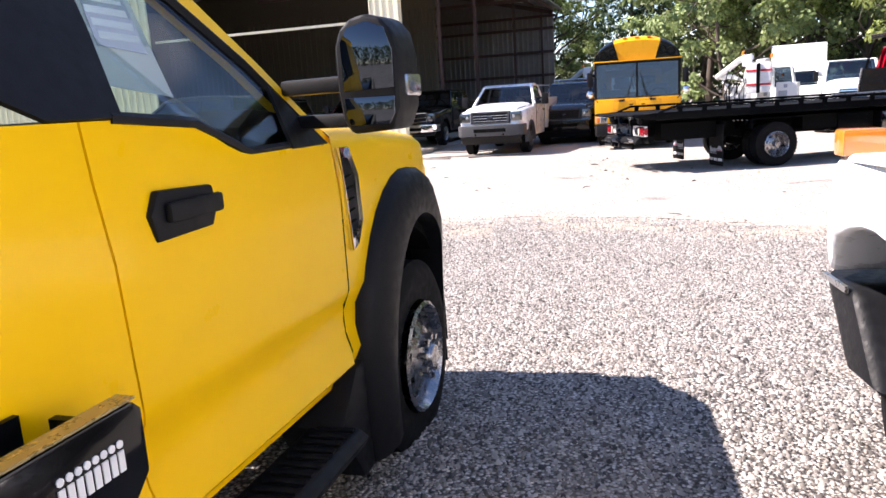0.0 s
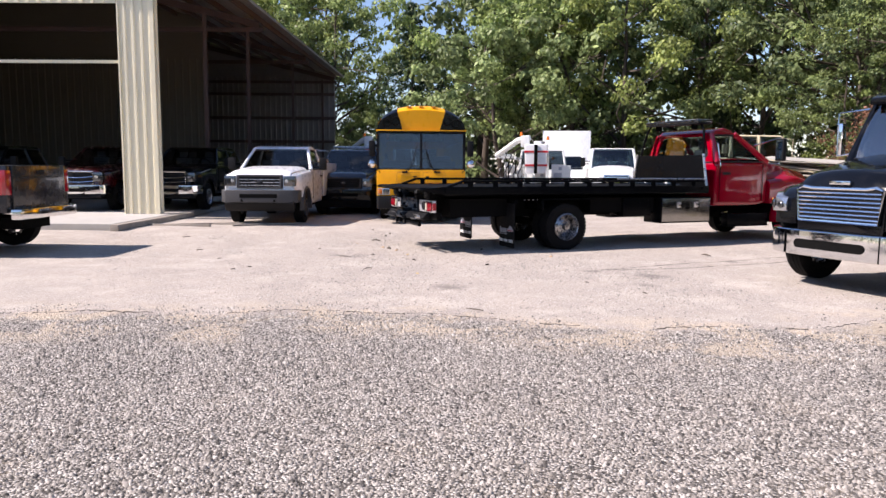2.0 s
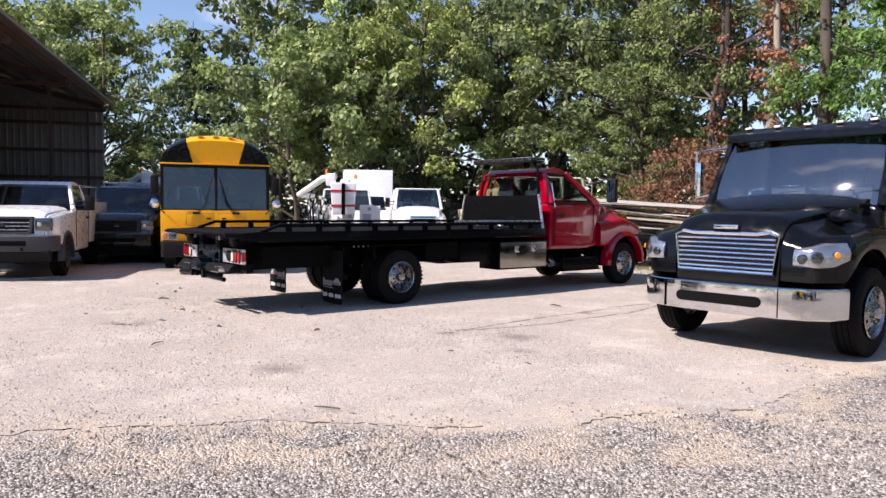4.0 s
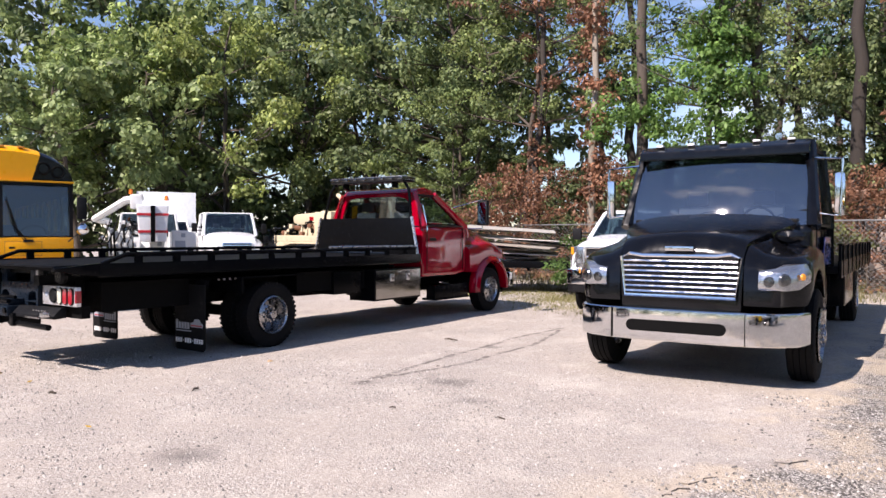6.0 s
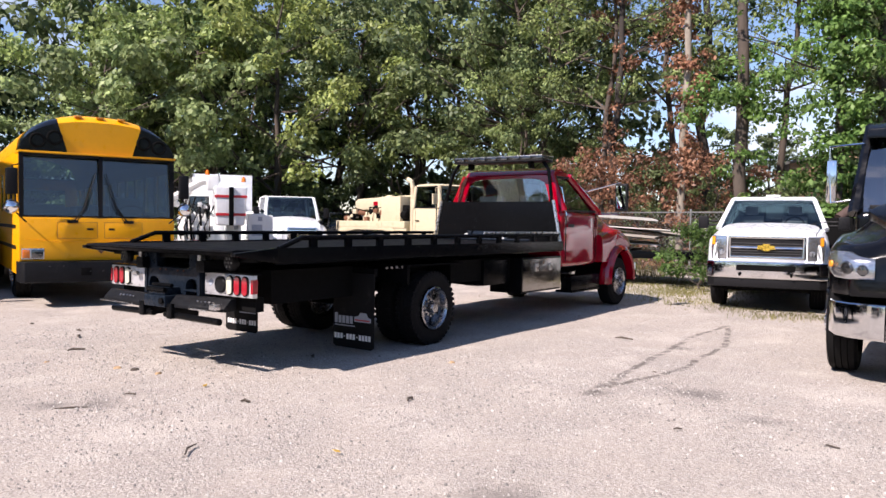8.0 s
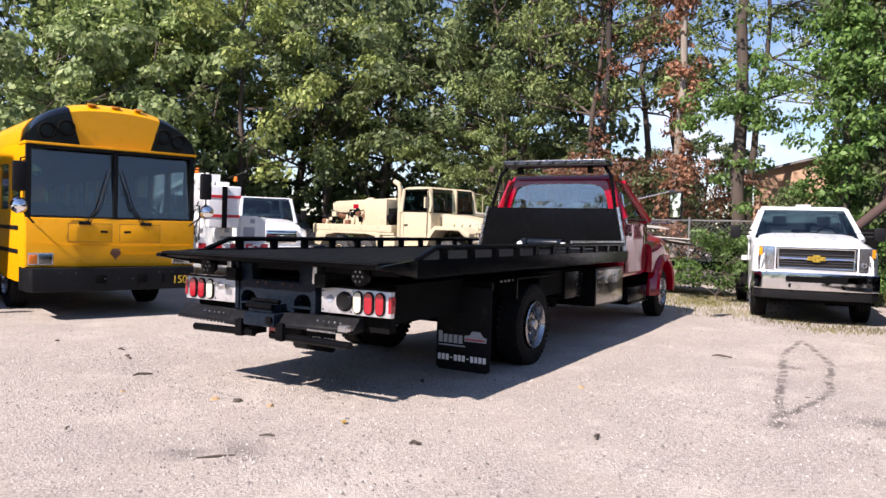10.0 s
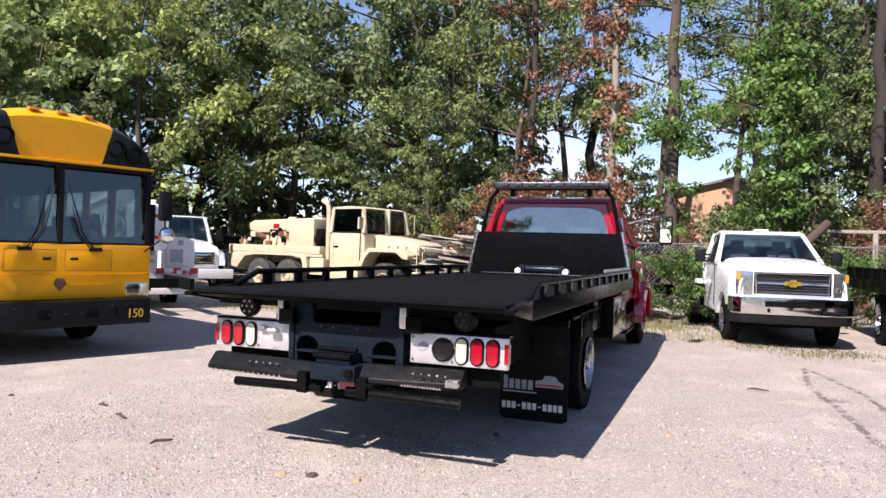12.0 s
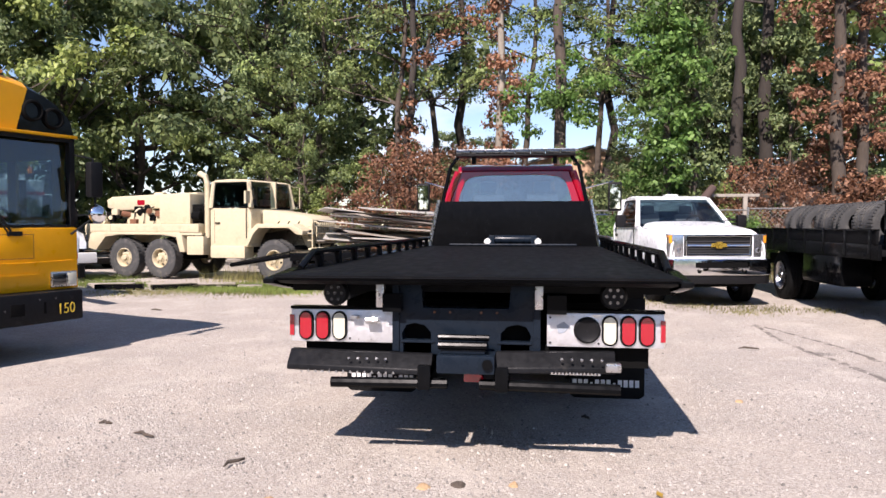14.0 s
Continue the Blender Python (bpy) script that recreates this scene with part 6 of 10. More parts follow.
# light panels at the tail
TX = -8.80
YO = 0.02
for sd in (1, -1):
    s = Shape()
    s.box(TX, TX + 0.05, sd * 0.48 + YO, sd * 1.20 + YO, 0.765, 0.978)
    pn = part("light_panel", s, M_PANEL, tow, "scuffed bare-metal tail light panel", bevel=0.004)
    for k, mm in ((0, M_LRED), (1, M_LRED), (2, M_LCREAM)):
        y = sd * (1.095 - k * 0.113) + YO
        s = Shape()
        pr = arc(y, 0.92, 0.050, 0, 180, 8) + arc(y, 0.825, 0.050, 180, 360, 8)
        s.prism(pr, TX - 0.012, TX - 0.001, "x")
        part("grommet", s, M_RUBBER, pn)
        s = Shape()
        pr = arc(y, 0.92, 0.038, 0, 180, 8) + arc(y, 0.825, 0.038, 180, 360, 8)
        s.prism(pr, TX - 0.02, TX - 0.013, "x")
        part("tail_lamp", s, mm, pn)
    s = Shape()
    s.box(TX - 0.010, TX + 0.05, sd * 1.178 + YO, sd * 1.207 + YO, 0.805, 0.94)
    part("side_marker", s, M_LRED, pn)
    s = Shape()
    s.lathe([(0.001, 0.03), (0.07, 0.03), (0.085, 0.0), (0.08, -0.04), (0.001, -0.04)], 20, pose(TX - 0.01, sd * 0.89 + YO, 1.09, 0, 0, 90))
    wl_ = part("round_work_lamp", s, M_PLASTIC, tow, "black round work lamp with small bright diodes")
    for a, q in [(60 * i, 0.045) for i in range(6)] + [(0, 0.0)]:
        s = Shape()
        yy, zz = sd * 0.89 + YO + q * math.cos(radians(a)), 1.09 + q * math.sin(radians(a))
        s.cyl((TX - 0.044, yy, zz), (TX - 0.038, yy, zz), 0.011, 8)
        part("diode", s, M_LGREY, wl_)
    s = Shape()
    s.box(TX - 0.04, TX + 0.06, sd * 0.51 + 0.10 - 0.026, sd * 0.51 + 0.10 + 0.026, 1.0, 1.16)
    part("bright_bracket", s, M_ALU, tow, bevel=0.006)
    # fittings on the panel: dump valve on one side, worn emblem on the other, small bolts on both
    s = Shape()
    if sd > 0:
        s.cyl((TX - 0.05, 0.62, 0.915), (TX - 0.05, 0.70, 0.915), 0.022, 8).cyl((TX - 0.06, 0.65, 0.93), (TX, 0.65, 0.90), 0.013, 6)
        part("valve", s, M_ALU, pn)
        s = Shape()
        s.box(TX - 0.05, TX - 0.002, 0.74, 0.80, 0.925, 0.945)
        part("valve_lever", s, M_ALU, pn)
    else:
        s.prism([(-0.52, 0.90), (-0.565, 0.925), (-0.60, 0.895), (-0.57, 0.855), (-0.53, 0.85)], TX - 0.004, TX - 0.0015, "x")
        part("worn_emblem", s, M_INKGREY, pn, smooth=False)
        s = Shape()
        s.box(TX - 0.02, TX - 0.002, -0.80, -0.74, 0.955, 0.975)
        part("clip", s, M_ALU, pn)
    for yb, zb_ in ((0.50, 0.95), (0.50, 0.79), (0.80, 0.79)):
        s = Shape()
        s.cyl((TX - 0.008, sd * yb + YO, zb_), (TX - 0.001, sd * yb + YO, zb_), 0.008, 6)
        part("bolt", s, M_GREYPL, pn)
    s = Shape()
    s.box(TX + 0.004, TX + 0.09, sd * 0.48 + YO, sd * 1.205 + YO, 0.98, 0.996)
    part("panel_lip", s, M_STEELBLK, pn)
s = Shape()
s.lathe([(0.001, 0.014), (0.05, 0.014), (0.07, 0.022), (0.082, 0.014), (0.085, 0.0)], 20, pose(TX - 0.002, -0.71, 0.872, 0, 0, 90))
part("fuel_cap", s, M_PLASTIC, tow)
# tail frame and wheel lift
FC = 0.055
s = Shape()
half = [(0.475, 0.70), (0.475, 1.17), (0.29, 1.17), (0.275, 1.0)]
hole = [(0.405, 0.775), (0.415, 0.83), (0.385, 0.885), (0.33, 0.90), (0.265, 0.885), (0.225, 0.84), (0.225, 0.775)]
prof = [(a + FC, b) for a, b in half] + [(FC - a, b) for a, b in half[::-1]]
for side_ in (-1, 1):
    run_ = hole if side_ < 0 else hole[::-1]
    prof += [(FC + side_ * run_[0][0], 0.70)] + [(FC + side_ * a, b) for a, b in run_] + [(FC + side_ * run_[-1][0], 0.70)]
s.prism(prof, TX - 0.02, TX + 0.09, "x")
part("tail_frame", s, M_SLATE, tow, "dark steel tail frame", bevel=0.007)
for sd in (1, -1):
    s = Shape()
    s.box(TX - 0.035, TX - 0.021, FC + sd * 0.43, FC + sd * 0.475, 0.72, 1.16).box(TX - 0.03, TX + 0.05, FC + sd * 0.20, FC + sd * 0.42, 0.775, 0.79)
    part("frame_rib", s, M_SLATE, tow, bevel=0.003)
    for k in range(2):
        s = Shape()
        s.cyl((TX - 0.032, FC + sd * (0.10 + 0.10 * k), 0.975), (TX - 0.02, FC + sd * (0.10 + 0.10 * k), 0.975), 0.009, 6)
        part("frame_bolt", s, M_RUST, tow)
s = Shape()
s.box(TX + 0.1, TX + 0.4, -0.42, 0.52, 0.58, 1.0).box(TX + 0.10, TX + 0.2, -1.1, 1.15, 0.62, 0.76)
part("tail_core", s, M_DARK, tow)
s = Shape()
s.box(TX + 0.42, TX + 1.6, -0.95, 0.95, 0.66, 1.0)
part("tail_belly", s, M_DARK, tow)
for sd in (1, -1):
    e_ = 1.22 if sd > 0 else 0.88
    zt_ = 0.715 if sd > 0 else 0.74
    s = Shape()
    s.prism([(TX - 0.05, zt_), (TX - 0.11, zt_), (TX - 0.195, zt_ - 0.085), (TX - 0.2, zt_ - 0.115), (TX - 0.18, zt_ - 0.125), (TX - 0.05, zt_ - 0.115)], sd * 0.20 + FC, sd * e_, "y", lambda x, y, z: (x + 0.10 * smooth01((abs(y) - e_ + 0.10) / 0.10), y, z))
    st = part("tail_step", s, M_STEPBLK, tow, "dark steel tread step", bevel=0.007)
    for k in range(14):
        s = Shape()
        y = 0.48 + k * (e_ - 0.58) / 14
        s.prism([(sd * y, zt_ - 0.112), (sd * (y + 0.022), zt_ - 0.112), (sd * (y + 0.011), zt_ - 0.094)], TX - 0.206, TX - 0.201, "x")
        part("step_tooth", s, M_ALU, st)
    for k in range(5):
        s = Shape()
        y = 0.55 + k * 0.06
        s.cyl((TX - 0.145, sd * y, zt_ - 0.035), (TX - 0.153, sd * y, zt_ - 0.027), 0.009, 6)
        part("step_stud", s, M_ALU, st)
    s = Shape()
    s.cyl((TX - 0.16, sd * 0.10 + FC, 0.545), (TX - 0.16, sd * 0.90, 0.535), 0.034, 10)
    part("lift_arm", s, M_STEELBLK, tow)
    s = Shape()
    s.box(TX - 0.22, TX + 0.1, sd * 0.20 + FC, sd * 0.28 + FC, 0.51, 0.66)
    part("arm_bracket", s, M_STEELBLK, tow, bevel=0.006)
s = Shape()
s.box(TX - 0.215, TX - 0.15, -0.90, -0.81, 0.65, 0.70)
part("step_lamp", s, M_ALU, tow, bevel=0.006)
s = Shape()
s.box(TX - 0.24, TX + 0.05, FC - 0.20, FC + 0.16, 0.62, 0.735).box(TX - 0.20, TX + 0.3, FC - 0.14, FC + 0.14, 0.735, 0.81)
lh = part("lift_head", s, M_SLATE, tow, bevel=0.014)
s = Shape()
s.cyl((TX - 0.13, FC - 0.16, 0.83), (TX - 0.13, FC + 0.16, 0.83), 0.02, 10).cyl((TX - 0.20, FC - 0.15, 0.79), (TX - 0.20, FC + 0.15, 0.79), 0.026, 10)
part("head_roller", s, M_STEELBLK, lh)
s = Shape()
s.cyl((TX - 0.262, FC - 0.155, 0.685), (TX - 0.24, FC - 0.155, 0.685), 0.032, 12)
part("pin_boss", s, M_STEELBLK, lh)
s = Shape()
s.box(TX - 0.08, TX + 0.02, -0.06, 0.06, 0.54, 0.60)
part("hitch_lamp", s, M_LRED, tow)
# cab trimmings
for sd in (1, -1):
    s = Shape()
    s.box(-1.06, -0.96, sd * 1.50, sd * 1.72, 1.76, 2.24)
    mh = part("mirror_housing", s, M_PLASTIC, tow, bevel=0.025)
    s = Shape()
    s.box(-1.068, -1.063, sd * 1.525, sd * 1.695, 1.80, 2.20)
    part("mirror_glass", s, M_MIRROR, mh)
    s = Shape()
    s.tube([(-0.95, sd * 1.06, 1.70), (-1.0, sd * 1.58, 1.70), (-1.0, sd * 1.58, 2.26), (-1.15, sd * 1.0, 2.10)], 0.015, 6)
    part("mirror_bracket", s, M_CHROME, tow)
    s = Shape()
    s.tube([(-2.18, sd * 1.08, 1.62), (-2.18, sd * 1.12, 1.66), (-2.2, sd * 1.04, 2.12), (-2.2, sd * 0.98, 2.14)], 0.014, 6)
    part("grab_handle", s, M_CHROME, tow)
    s = Shape()
    s.box(-1.9, -0.75, sd * 0.8, sd * 1.12, 0.34, 0.38).box(-1.9, -0.75, sd * 0.9, sd * 1.1, 0.38, 0.62)
    part("cab_step", s, M_STEELBLK, tow, bevel=0.01)
s = Shape()
s.box(0.92, 1.08, -1.12, 1.12, 0.45, 0.78)
part("front_bumper", s, M_CHROME, tow, bevel=0.04, seg=3)
s = Shape()
s.box(0.91, 0.96, -0.5, 0.5, 0.85, 1.25)
part("grille", s, M_CHROME, tow, bevel=0.02)

# ---------------------------------------------------------------- school bus: x forward from its flat front
BUS_YAW = -109
BUSM = pose(8.24, 21.70, 0.04, 0, 0, BUS_YAW)
bus = thing("school_bus", "yellow flat-nosed school bus with black roof caps", "bus", BUSM)
BW = 1.22
ZW0, ZW1 = 1.46, 2.50                     # windscreen foot and head
s = Shape()
s.box(-10.4, -0.10, -BW + 0.03, BW - 0.03, 0.50, 0.62)
part("floor", s, M_DARK, bus)
for sd in (1, -1):
    s = Shape()
    s.box(-10.4, -0.10, sd * (BW - 0.05), sd * BW, 0.50, 1.58)
    part("side_panel", s, M_BUS, bus, "yellow lower side", bevel=0.01)
    s = Shape()
    s.box(-10.4, -0.10, sd * (BW - 0.05), sd * BW, 2.28, 2.56)
    part("side_header", s, M_BUS, bus, "yellow upper side", bevel=0.01)
    for k in range(12):
        s = Shape()
        x = -0.30 - k * 0.86
        s.box(x - 0.08, x + 0.08, sd * (BW - 0.05), sd * BW, 1.58, 2.28)
        part("window_post", s, M_BUS, bus)
    for k in range(11):
        s = Shape()
        x = -0.30 - k * 0.86
        s.box(x - 0.78, x - 0.08, sd * (BW - 0.02), sd * (BW - 0.014), 1.58, 2.28)
        part("side_window", s, M_GLASS, bus, smooth=False)
    for k in range(9):
        s = Shape()
        x = -2.4 - k * 0.85
        s.box(x - 0.10, x, sd * 0.22, sd * 1.12, 0.95, 1.72).box(x - 0.08, x + 0.35, sd * 0.22, sd * 1.12, 0.90, 1.05)
        part("seat", s, M_SEAT, bus, bevel=0.04)
s = Shape()
s.box(-10.45, -10.38, -BW, BW, 0.5, 1.6).box(-10.45, -10.38, -BW, BW, 2.25, 2.56).box(-10.45, -10.38, -BW, -0.9, 1.6, 2.25).box(-10.45, -10.38, 0.9, BW, 1.6, 2.25)
part("rear_wall", s, M_BUS, bus)
s = Shape()
s.box(-0.55, -0.12, -1.15, 1.15, 1.1, ZW0 + 0.05)
part("dashboard", s, M_DARK, bus, bevel=0.05)
s = Shape()
ring = [(-0.72 + 0.10 * math.cos(a), 0.62 + 0.24 * math.sin(a), 1.50 + 0.20 * math.cos(a)) for a in [i * math.pi / 8 for i in range(16)]]
s.tube(ring, 0.018, 6, True)
part("steering_wheel", s, M_DARK, bus)
s = Shape()
s.box(-1.25, -1.12, 0.36, 0.90, 0.9, 1.85)
part("driver_seat", s, M_SEAT, bus, bevel=0.05)
outer = [(BW * math.cos(radians(a)), 2.56 + 0.62 * math.sin(radians(a)) ** 0.8) for a in range(180, -1, -12)]
inner = [(y * 0.965, z - 0.05) for y, z in outer]
s = Shape()
s.prism(outer + inner[::-1], -10.4, -0.45, "x")
part("roof", s, M_BUS, bus, "yellow bus roof")
def cap(f0, f1):
    """A slice of the front cap between two shares of its width."""
    n = 12
    fr = []
    top, bot = [], []
    for i in range(n + 1):
        f = f0 + (f1 - f0) * i / n
        y = f * BW
        z = 2.54 + 0.68 * (1 - abs(f) ** 2.4) ** 0.5
        top.append((y, z))
        bot.append((y * (0.78 + 0.22 * smooth01((abs(f) - 0.53) / 0.47)), 2.53))
    return top, bot
for f0, f1, mm, nm in ((-1, -0.535, M_BLACK, "warning_lamp_cap"), (-0.53, 0.53, M_BUS, "front_cap"), (0.535, 1, M_BLACK, "warning_lamp_cap")):
    top, bot = cap(f0, f1)
    s = Shape()
    n = len(top)
    rings = []
    for (x, k, dz) in ((-0.6, 1.0, 0.0), (-0.30, 0.995, -0.01), (-0.12, 0.97, -0.06), (-0.03, 0.93, -0.14)):
        rings.append([(x, y, z + dz * (z - 2.54) / 0.68) for y, z in top] + [(x, y, z) for y, z in bot[::-1]])
    s.ring(rings)
    c = part(nm, s, mm, bus, bevel=0.0)
    if mm is M_BLACK:
        for yy in (0.70, 0.95):
            s = Shape()
            sd = -1 if f1 < 0 else 1
            s.lathe([(0.001, 0.01), (0.075, 0.012), (0.10, 0.07), (0.118, 0.065), (0.13, 0.0)], 20, pose(-0.06, sd * yy, 2.78 - 0.06 * (yy > 0.8), 0, 0, -90))
            part("warning_lamp", s, M_DARK, c)
s = Shape()
s.box(-0.5, 0.02, -BW - 0.012, BW + 0.012, 2.51, 2.545)
part("drip_rail", s, M_BUS, bus, bevel=0.006)
for k in range(3):
    s = Shape()
    s.box(-0.15, -0.07, -0.40 + k * 0.34, -0.28 + k * 0.34, 3.15, 3.185)
    part("marker_lamp", s, M_LAMBERDIM, bus, bevel=0.008)
# front: yellow apron, black screen surround, panes, bumper
s = Shape()
s.box(-0.09, 0.0, -BW, BW, 0.74, ZW0)
ap = part("apron", s, M_BUS, bus, bevel=0.02)
for y0, y1 in ((-BW + 0.005, -BW + 0.07), (-0.03, 0.03), (BW - 0.07, BW - 0.005)):
    s = Shape()
    s.box(-0.10, -0.02, y0, y1, ZW0, ZW1)
    part("screen_post", s, M_PLASTIC, bus)
s = Shape()
s.box(-0.10, -0.02, -BW + 0.01, BW - 0.01, ZW1 - 0.035, ZW1 + 0.01).box(-0.10, -0.02, -BW + 0.01, BW - 0.01, ZW0, ZW0 + 0.03)
part("screen_seal", s, M_PLASTIC, bus)
for sd in (1, -1):
    s = Shape()
    s.plate([(-0.035, sd * 0.03, ZW0 + 0.02), (-0.035, sd * (BW - 0.06), ZW0 + 0.02), (-0.125, sd * (BW - 0.06), ZW1 - 0.02), (-0.125, sd * 0.03, ZW1 - 0.02)], 0.006)
    part("windscreen", s, M_SCREEN, bus, smooth=False)
    s = Shape()
    s.tube([(0.01, sd * 0.42, 1.40), (0.02, sd * 0.26, 1.62), (0.0, sd * 0.08, 2.22)], [0.014, 0.012, 0.008], 6)
    s.tube([(0.01, sd * 0.36, 1.42), (0.02, sd * 0.22, 1.62), (0.0, sd * 0.13, 1.95)], [0.01, 0.008, 0.006], 6)
    s.box(0.0, 0.035, sd * 0.52, sd * 0.36, 1.37, 1.42)
    part("wiper", s, M_PLASTIC, bus)
    s = Shape()
    s.box(0.002, 0.022, sd * (BW - 0.36), sd * (BW - 0.03), 0.77, 0.95)
    lb = part("lamp_bezel", s, M_ALU, bus, bevel=0.008)
    s = Shape()
    s.box(0.022, 0.032, sd * (BW - 0.34), sd * (BW - 0.17), 0.79, 0.93)
    part("headlamp", s, M_LGREY, lb, bevel=0.006)
    s = Shape()
    s.box(0.022, 0.032, sd * (BW - 0.15), sd * (BW - 0.04), 0.79, 0.93)
    part("turn_signal", s, M_LAMBER if sd < 0 else M_LCREAM, lb, bevel=0.006)
    s = Shape()
    s.box(0.002, 0.006, sd * 0.06, sd * 0.66, 1.12, 1.38)
    hp = part("apron_hatch", s, M_BUS, bus, bevel=0.003)
    s = Shape()
    s.box(0.007, 0.016, sd * 0.12, sd * 0.22, 1.25, 1.285)
    part("hatch_latch", s, M_PLASTIC, hp)
    # mirrors on arms
    s = Shape()
    s.tube([(-0.02, sd * (BW - 0.02), 2.32), (0.16, sd * (BW + 0.10), 2.28), (0.18, sd * (BW + 0.12), 1.60), (0.02, sd * (BW - 0.10), 1.38)], 0.014, 6)
    part("mirror_arm", s, M_PLASTIC, bus)
    s = Shape()
    s.box(0.11, 0.22, sd * (BW + 0.03), sd * (BW + 0.20), 1.82, 2.24)
    mh = part("mirror_housing", s, M_PLASTIC, bus, bevel=0.03)
    s = Shape()
    s.box(0.100, 0.107, sd * (BW + 0.045), sd * (BW + 0.185), 1.85, 2.21)
    part("mirror_glass", s, M_MIRROR, mh)
    s = Shape()
    s.lathe([(0.001, 0.10), (0.06, 0.085), (0.10, 0.05), (0.115, 0.0), (0.001, -0.01)], 20, pose(0.20, sd * (BW + 0.12), 1.62, 0, 0, -90))
    part("convex_mirror", s, M_MIRROR, bus)
s = Shape()
s.prism([(-0.04, 0.06), (0.04, 0.06), (0.065, 0.0), (0.0, -0.075), (-0.065, 0.0)], 0.002, 0.014, "x", lambda a, b, c: (a, b * 1.25, c * 1.25 + 0.94))
part("front_badge", s, M_RUST, bus, bevel=0.004)
s = Shape()
s.box(0.002, 0.012, 0.1, 0.72, 0.925, 0.94)
part("apron_trim", s, M_BUS, bus)
s = Shape()
s.prism([(0.02, -BW), (0.16, -BW + 0.06), (0.2, -0.5), (0.2, 0.5), (0.16, BW - 0.06), (0.02, BW), (-0.4, BW + 0.01), (-0.4, -BW - 0.01)], 0.39, 0.735, "z")
bp = part("bumper", s, M_STEPBLK, bus, "weathered black steel bumper", bevel=0.02)
for y0, y1 in ((-0.62, -0.46), (-0.34, -0.18), (0.26, 0.42), (0.54, 0.68)):
    s = Shape()
    xb_ = 0.196 if abs(y0 + y1) < 1.0 else 0.182
    s.box(xb_, xb_ + 0.009, y0, y1, 0.50, 0.63)
    part("bumper_slot", s, M_DARK, bp, bevel=0.003)
for k in range(9):
    s = Shape()
    y = -0.8 + k * 0.2
    xb_ = 0.2 if abs(y) < 0.5 else 0.2 - 0.065 * (abs(y) - 0.5)
    s.cyl((xb_, y, 0.57 if abs(y) < 0.3 else 0.66), (xb_ + 0.008, y, 0.57 if abs(y) < 0.3 else 0.66), 0.010, 6)
    if abs(abs(y) - 0.4) < 0.05:
        continue
    part("bumper_bolt", s, M_GREYPL, bp)
for sd in (1, -1):
    for z_ in (1.115, 1.385):
        s = Shape()
        s.box(0.0065, 0.0085, sd * 0.055, sd * 0.665, z_ - 0.003, z_ + 0.003)
        part("hatch_seam", s, M_RUST, bus)
    for y_ in (0.055, 0.665):
        s = Shape()
        s.box(0.0065, 0.0085, sd * y_ - 0.003, sd * y_ + 0.003, 1.112, 1.388)
        part("hatch_seam", s, M_RUST, bus)
s = Shape()
s.tube([(0.006, -1.15, 1.10), (0.01, -0.8, 1.07), (0.01, -0.3, 1.065), (0.01, 0.5, 1.065), (0.006, 1.15, 1.075)], 0.006, 5)
part("apron_crease", s, M_BUS, bus)
fc = bpy.data.curves.new("fleet_digits", "FONT")
fc.body, fc.size, fc.align_x = "150", 0.17, "CENTER"
fc.extrude = 0.002
tob = new("digits_curve", fc)
dg = bpy.context.evaluated_depsgraph_get()
tm = bpy.data.meshes.new_from_object(tob.evaluated_get(dg))
bpy.data.objects.remove(tob)
tm.materials.clear()
tm.materials.append(M_YINK)
part("fleet_digits", tm, None, bp, "yellow painted 150", m=pose(0.185, 0.93, 0.48, 90, 0, 90 + 8))
for sd in (1, -1):
    wheel(bus, -1.75, sd * (BW - 0.06), 0.48, 0.48, 0.27, sd, "dome")
    wheel(bus, -7.4, sd * (BW - 0.06), 0.48, 0.48, 0.27, sd, "deep")
    for z in (0.95, 1.3):
        s = Shape()
        s.box(-10.3, -0.5, sd * BW, sd * (BW + 0.012), z - 0.03, z + 0.03)
        part("rub_rail", s, M_PLASTIC, bus)
s = Shape()
s.box(-9.8, -1.0, -0.9, 0.9, 0.36, 0.56)
part("underframe", s, M_DARK, bus)

# ---------------------------------------------------------------- yellow chassis truck beside the start
YT = pose(-0.225, 4.22, 0.065, 0, 0, 68)
yt = thing("yellow_truck", "bright yellow regular-cab work truck with black fender flares", "truck", YT)
YW = 1.0
AX, AZ = 0.465, 0.73


def yflank(x, y, z):
    """Door skin: fullest at the shoulder, tucked under the crease, drawn in to the nose."""
    k = 1.0 - 0.035 * smooth01((z - 1.30) / 0.35) - 0.032 * smooth01((0.98 - z) / 0.08) + 0.036 * smooth01((0.84 - z) / 0.16) - 0.055 * smooth01((0.70 - z) / 0.06)
    k -= 0.13 * smooth01((x - 0.12) / 0.5) ** 1.4
    return (x, y * k, z)


def turn_in(s, m):
    s.v = [tuple(m @ Vector(p)) for p in s.v]


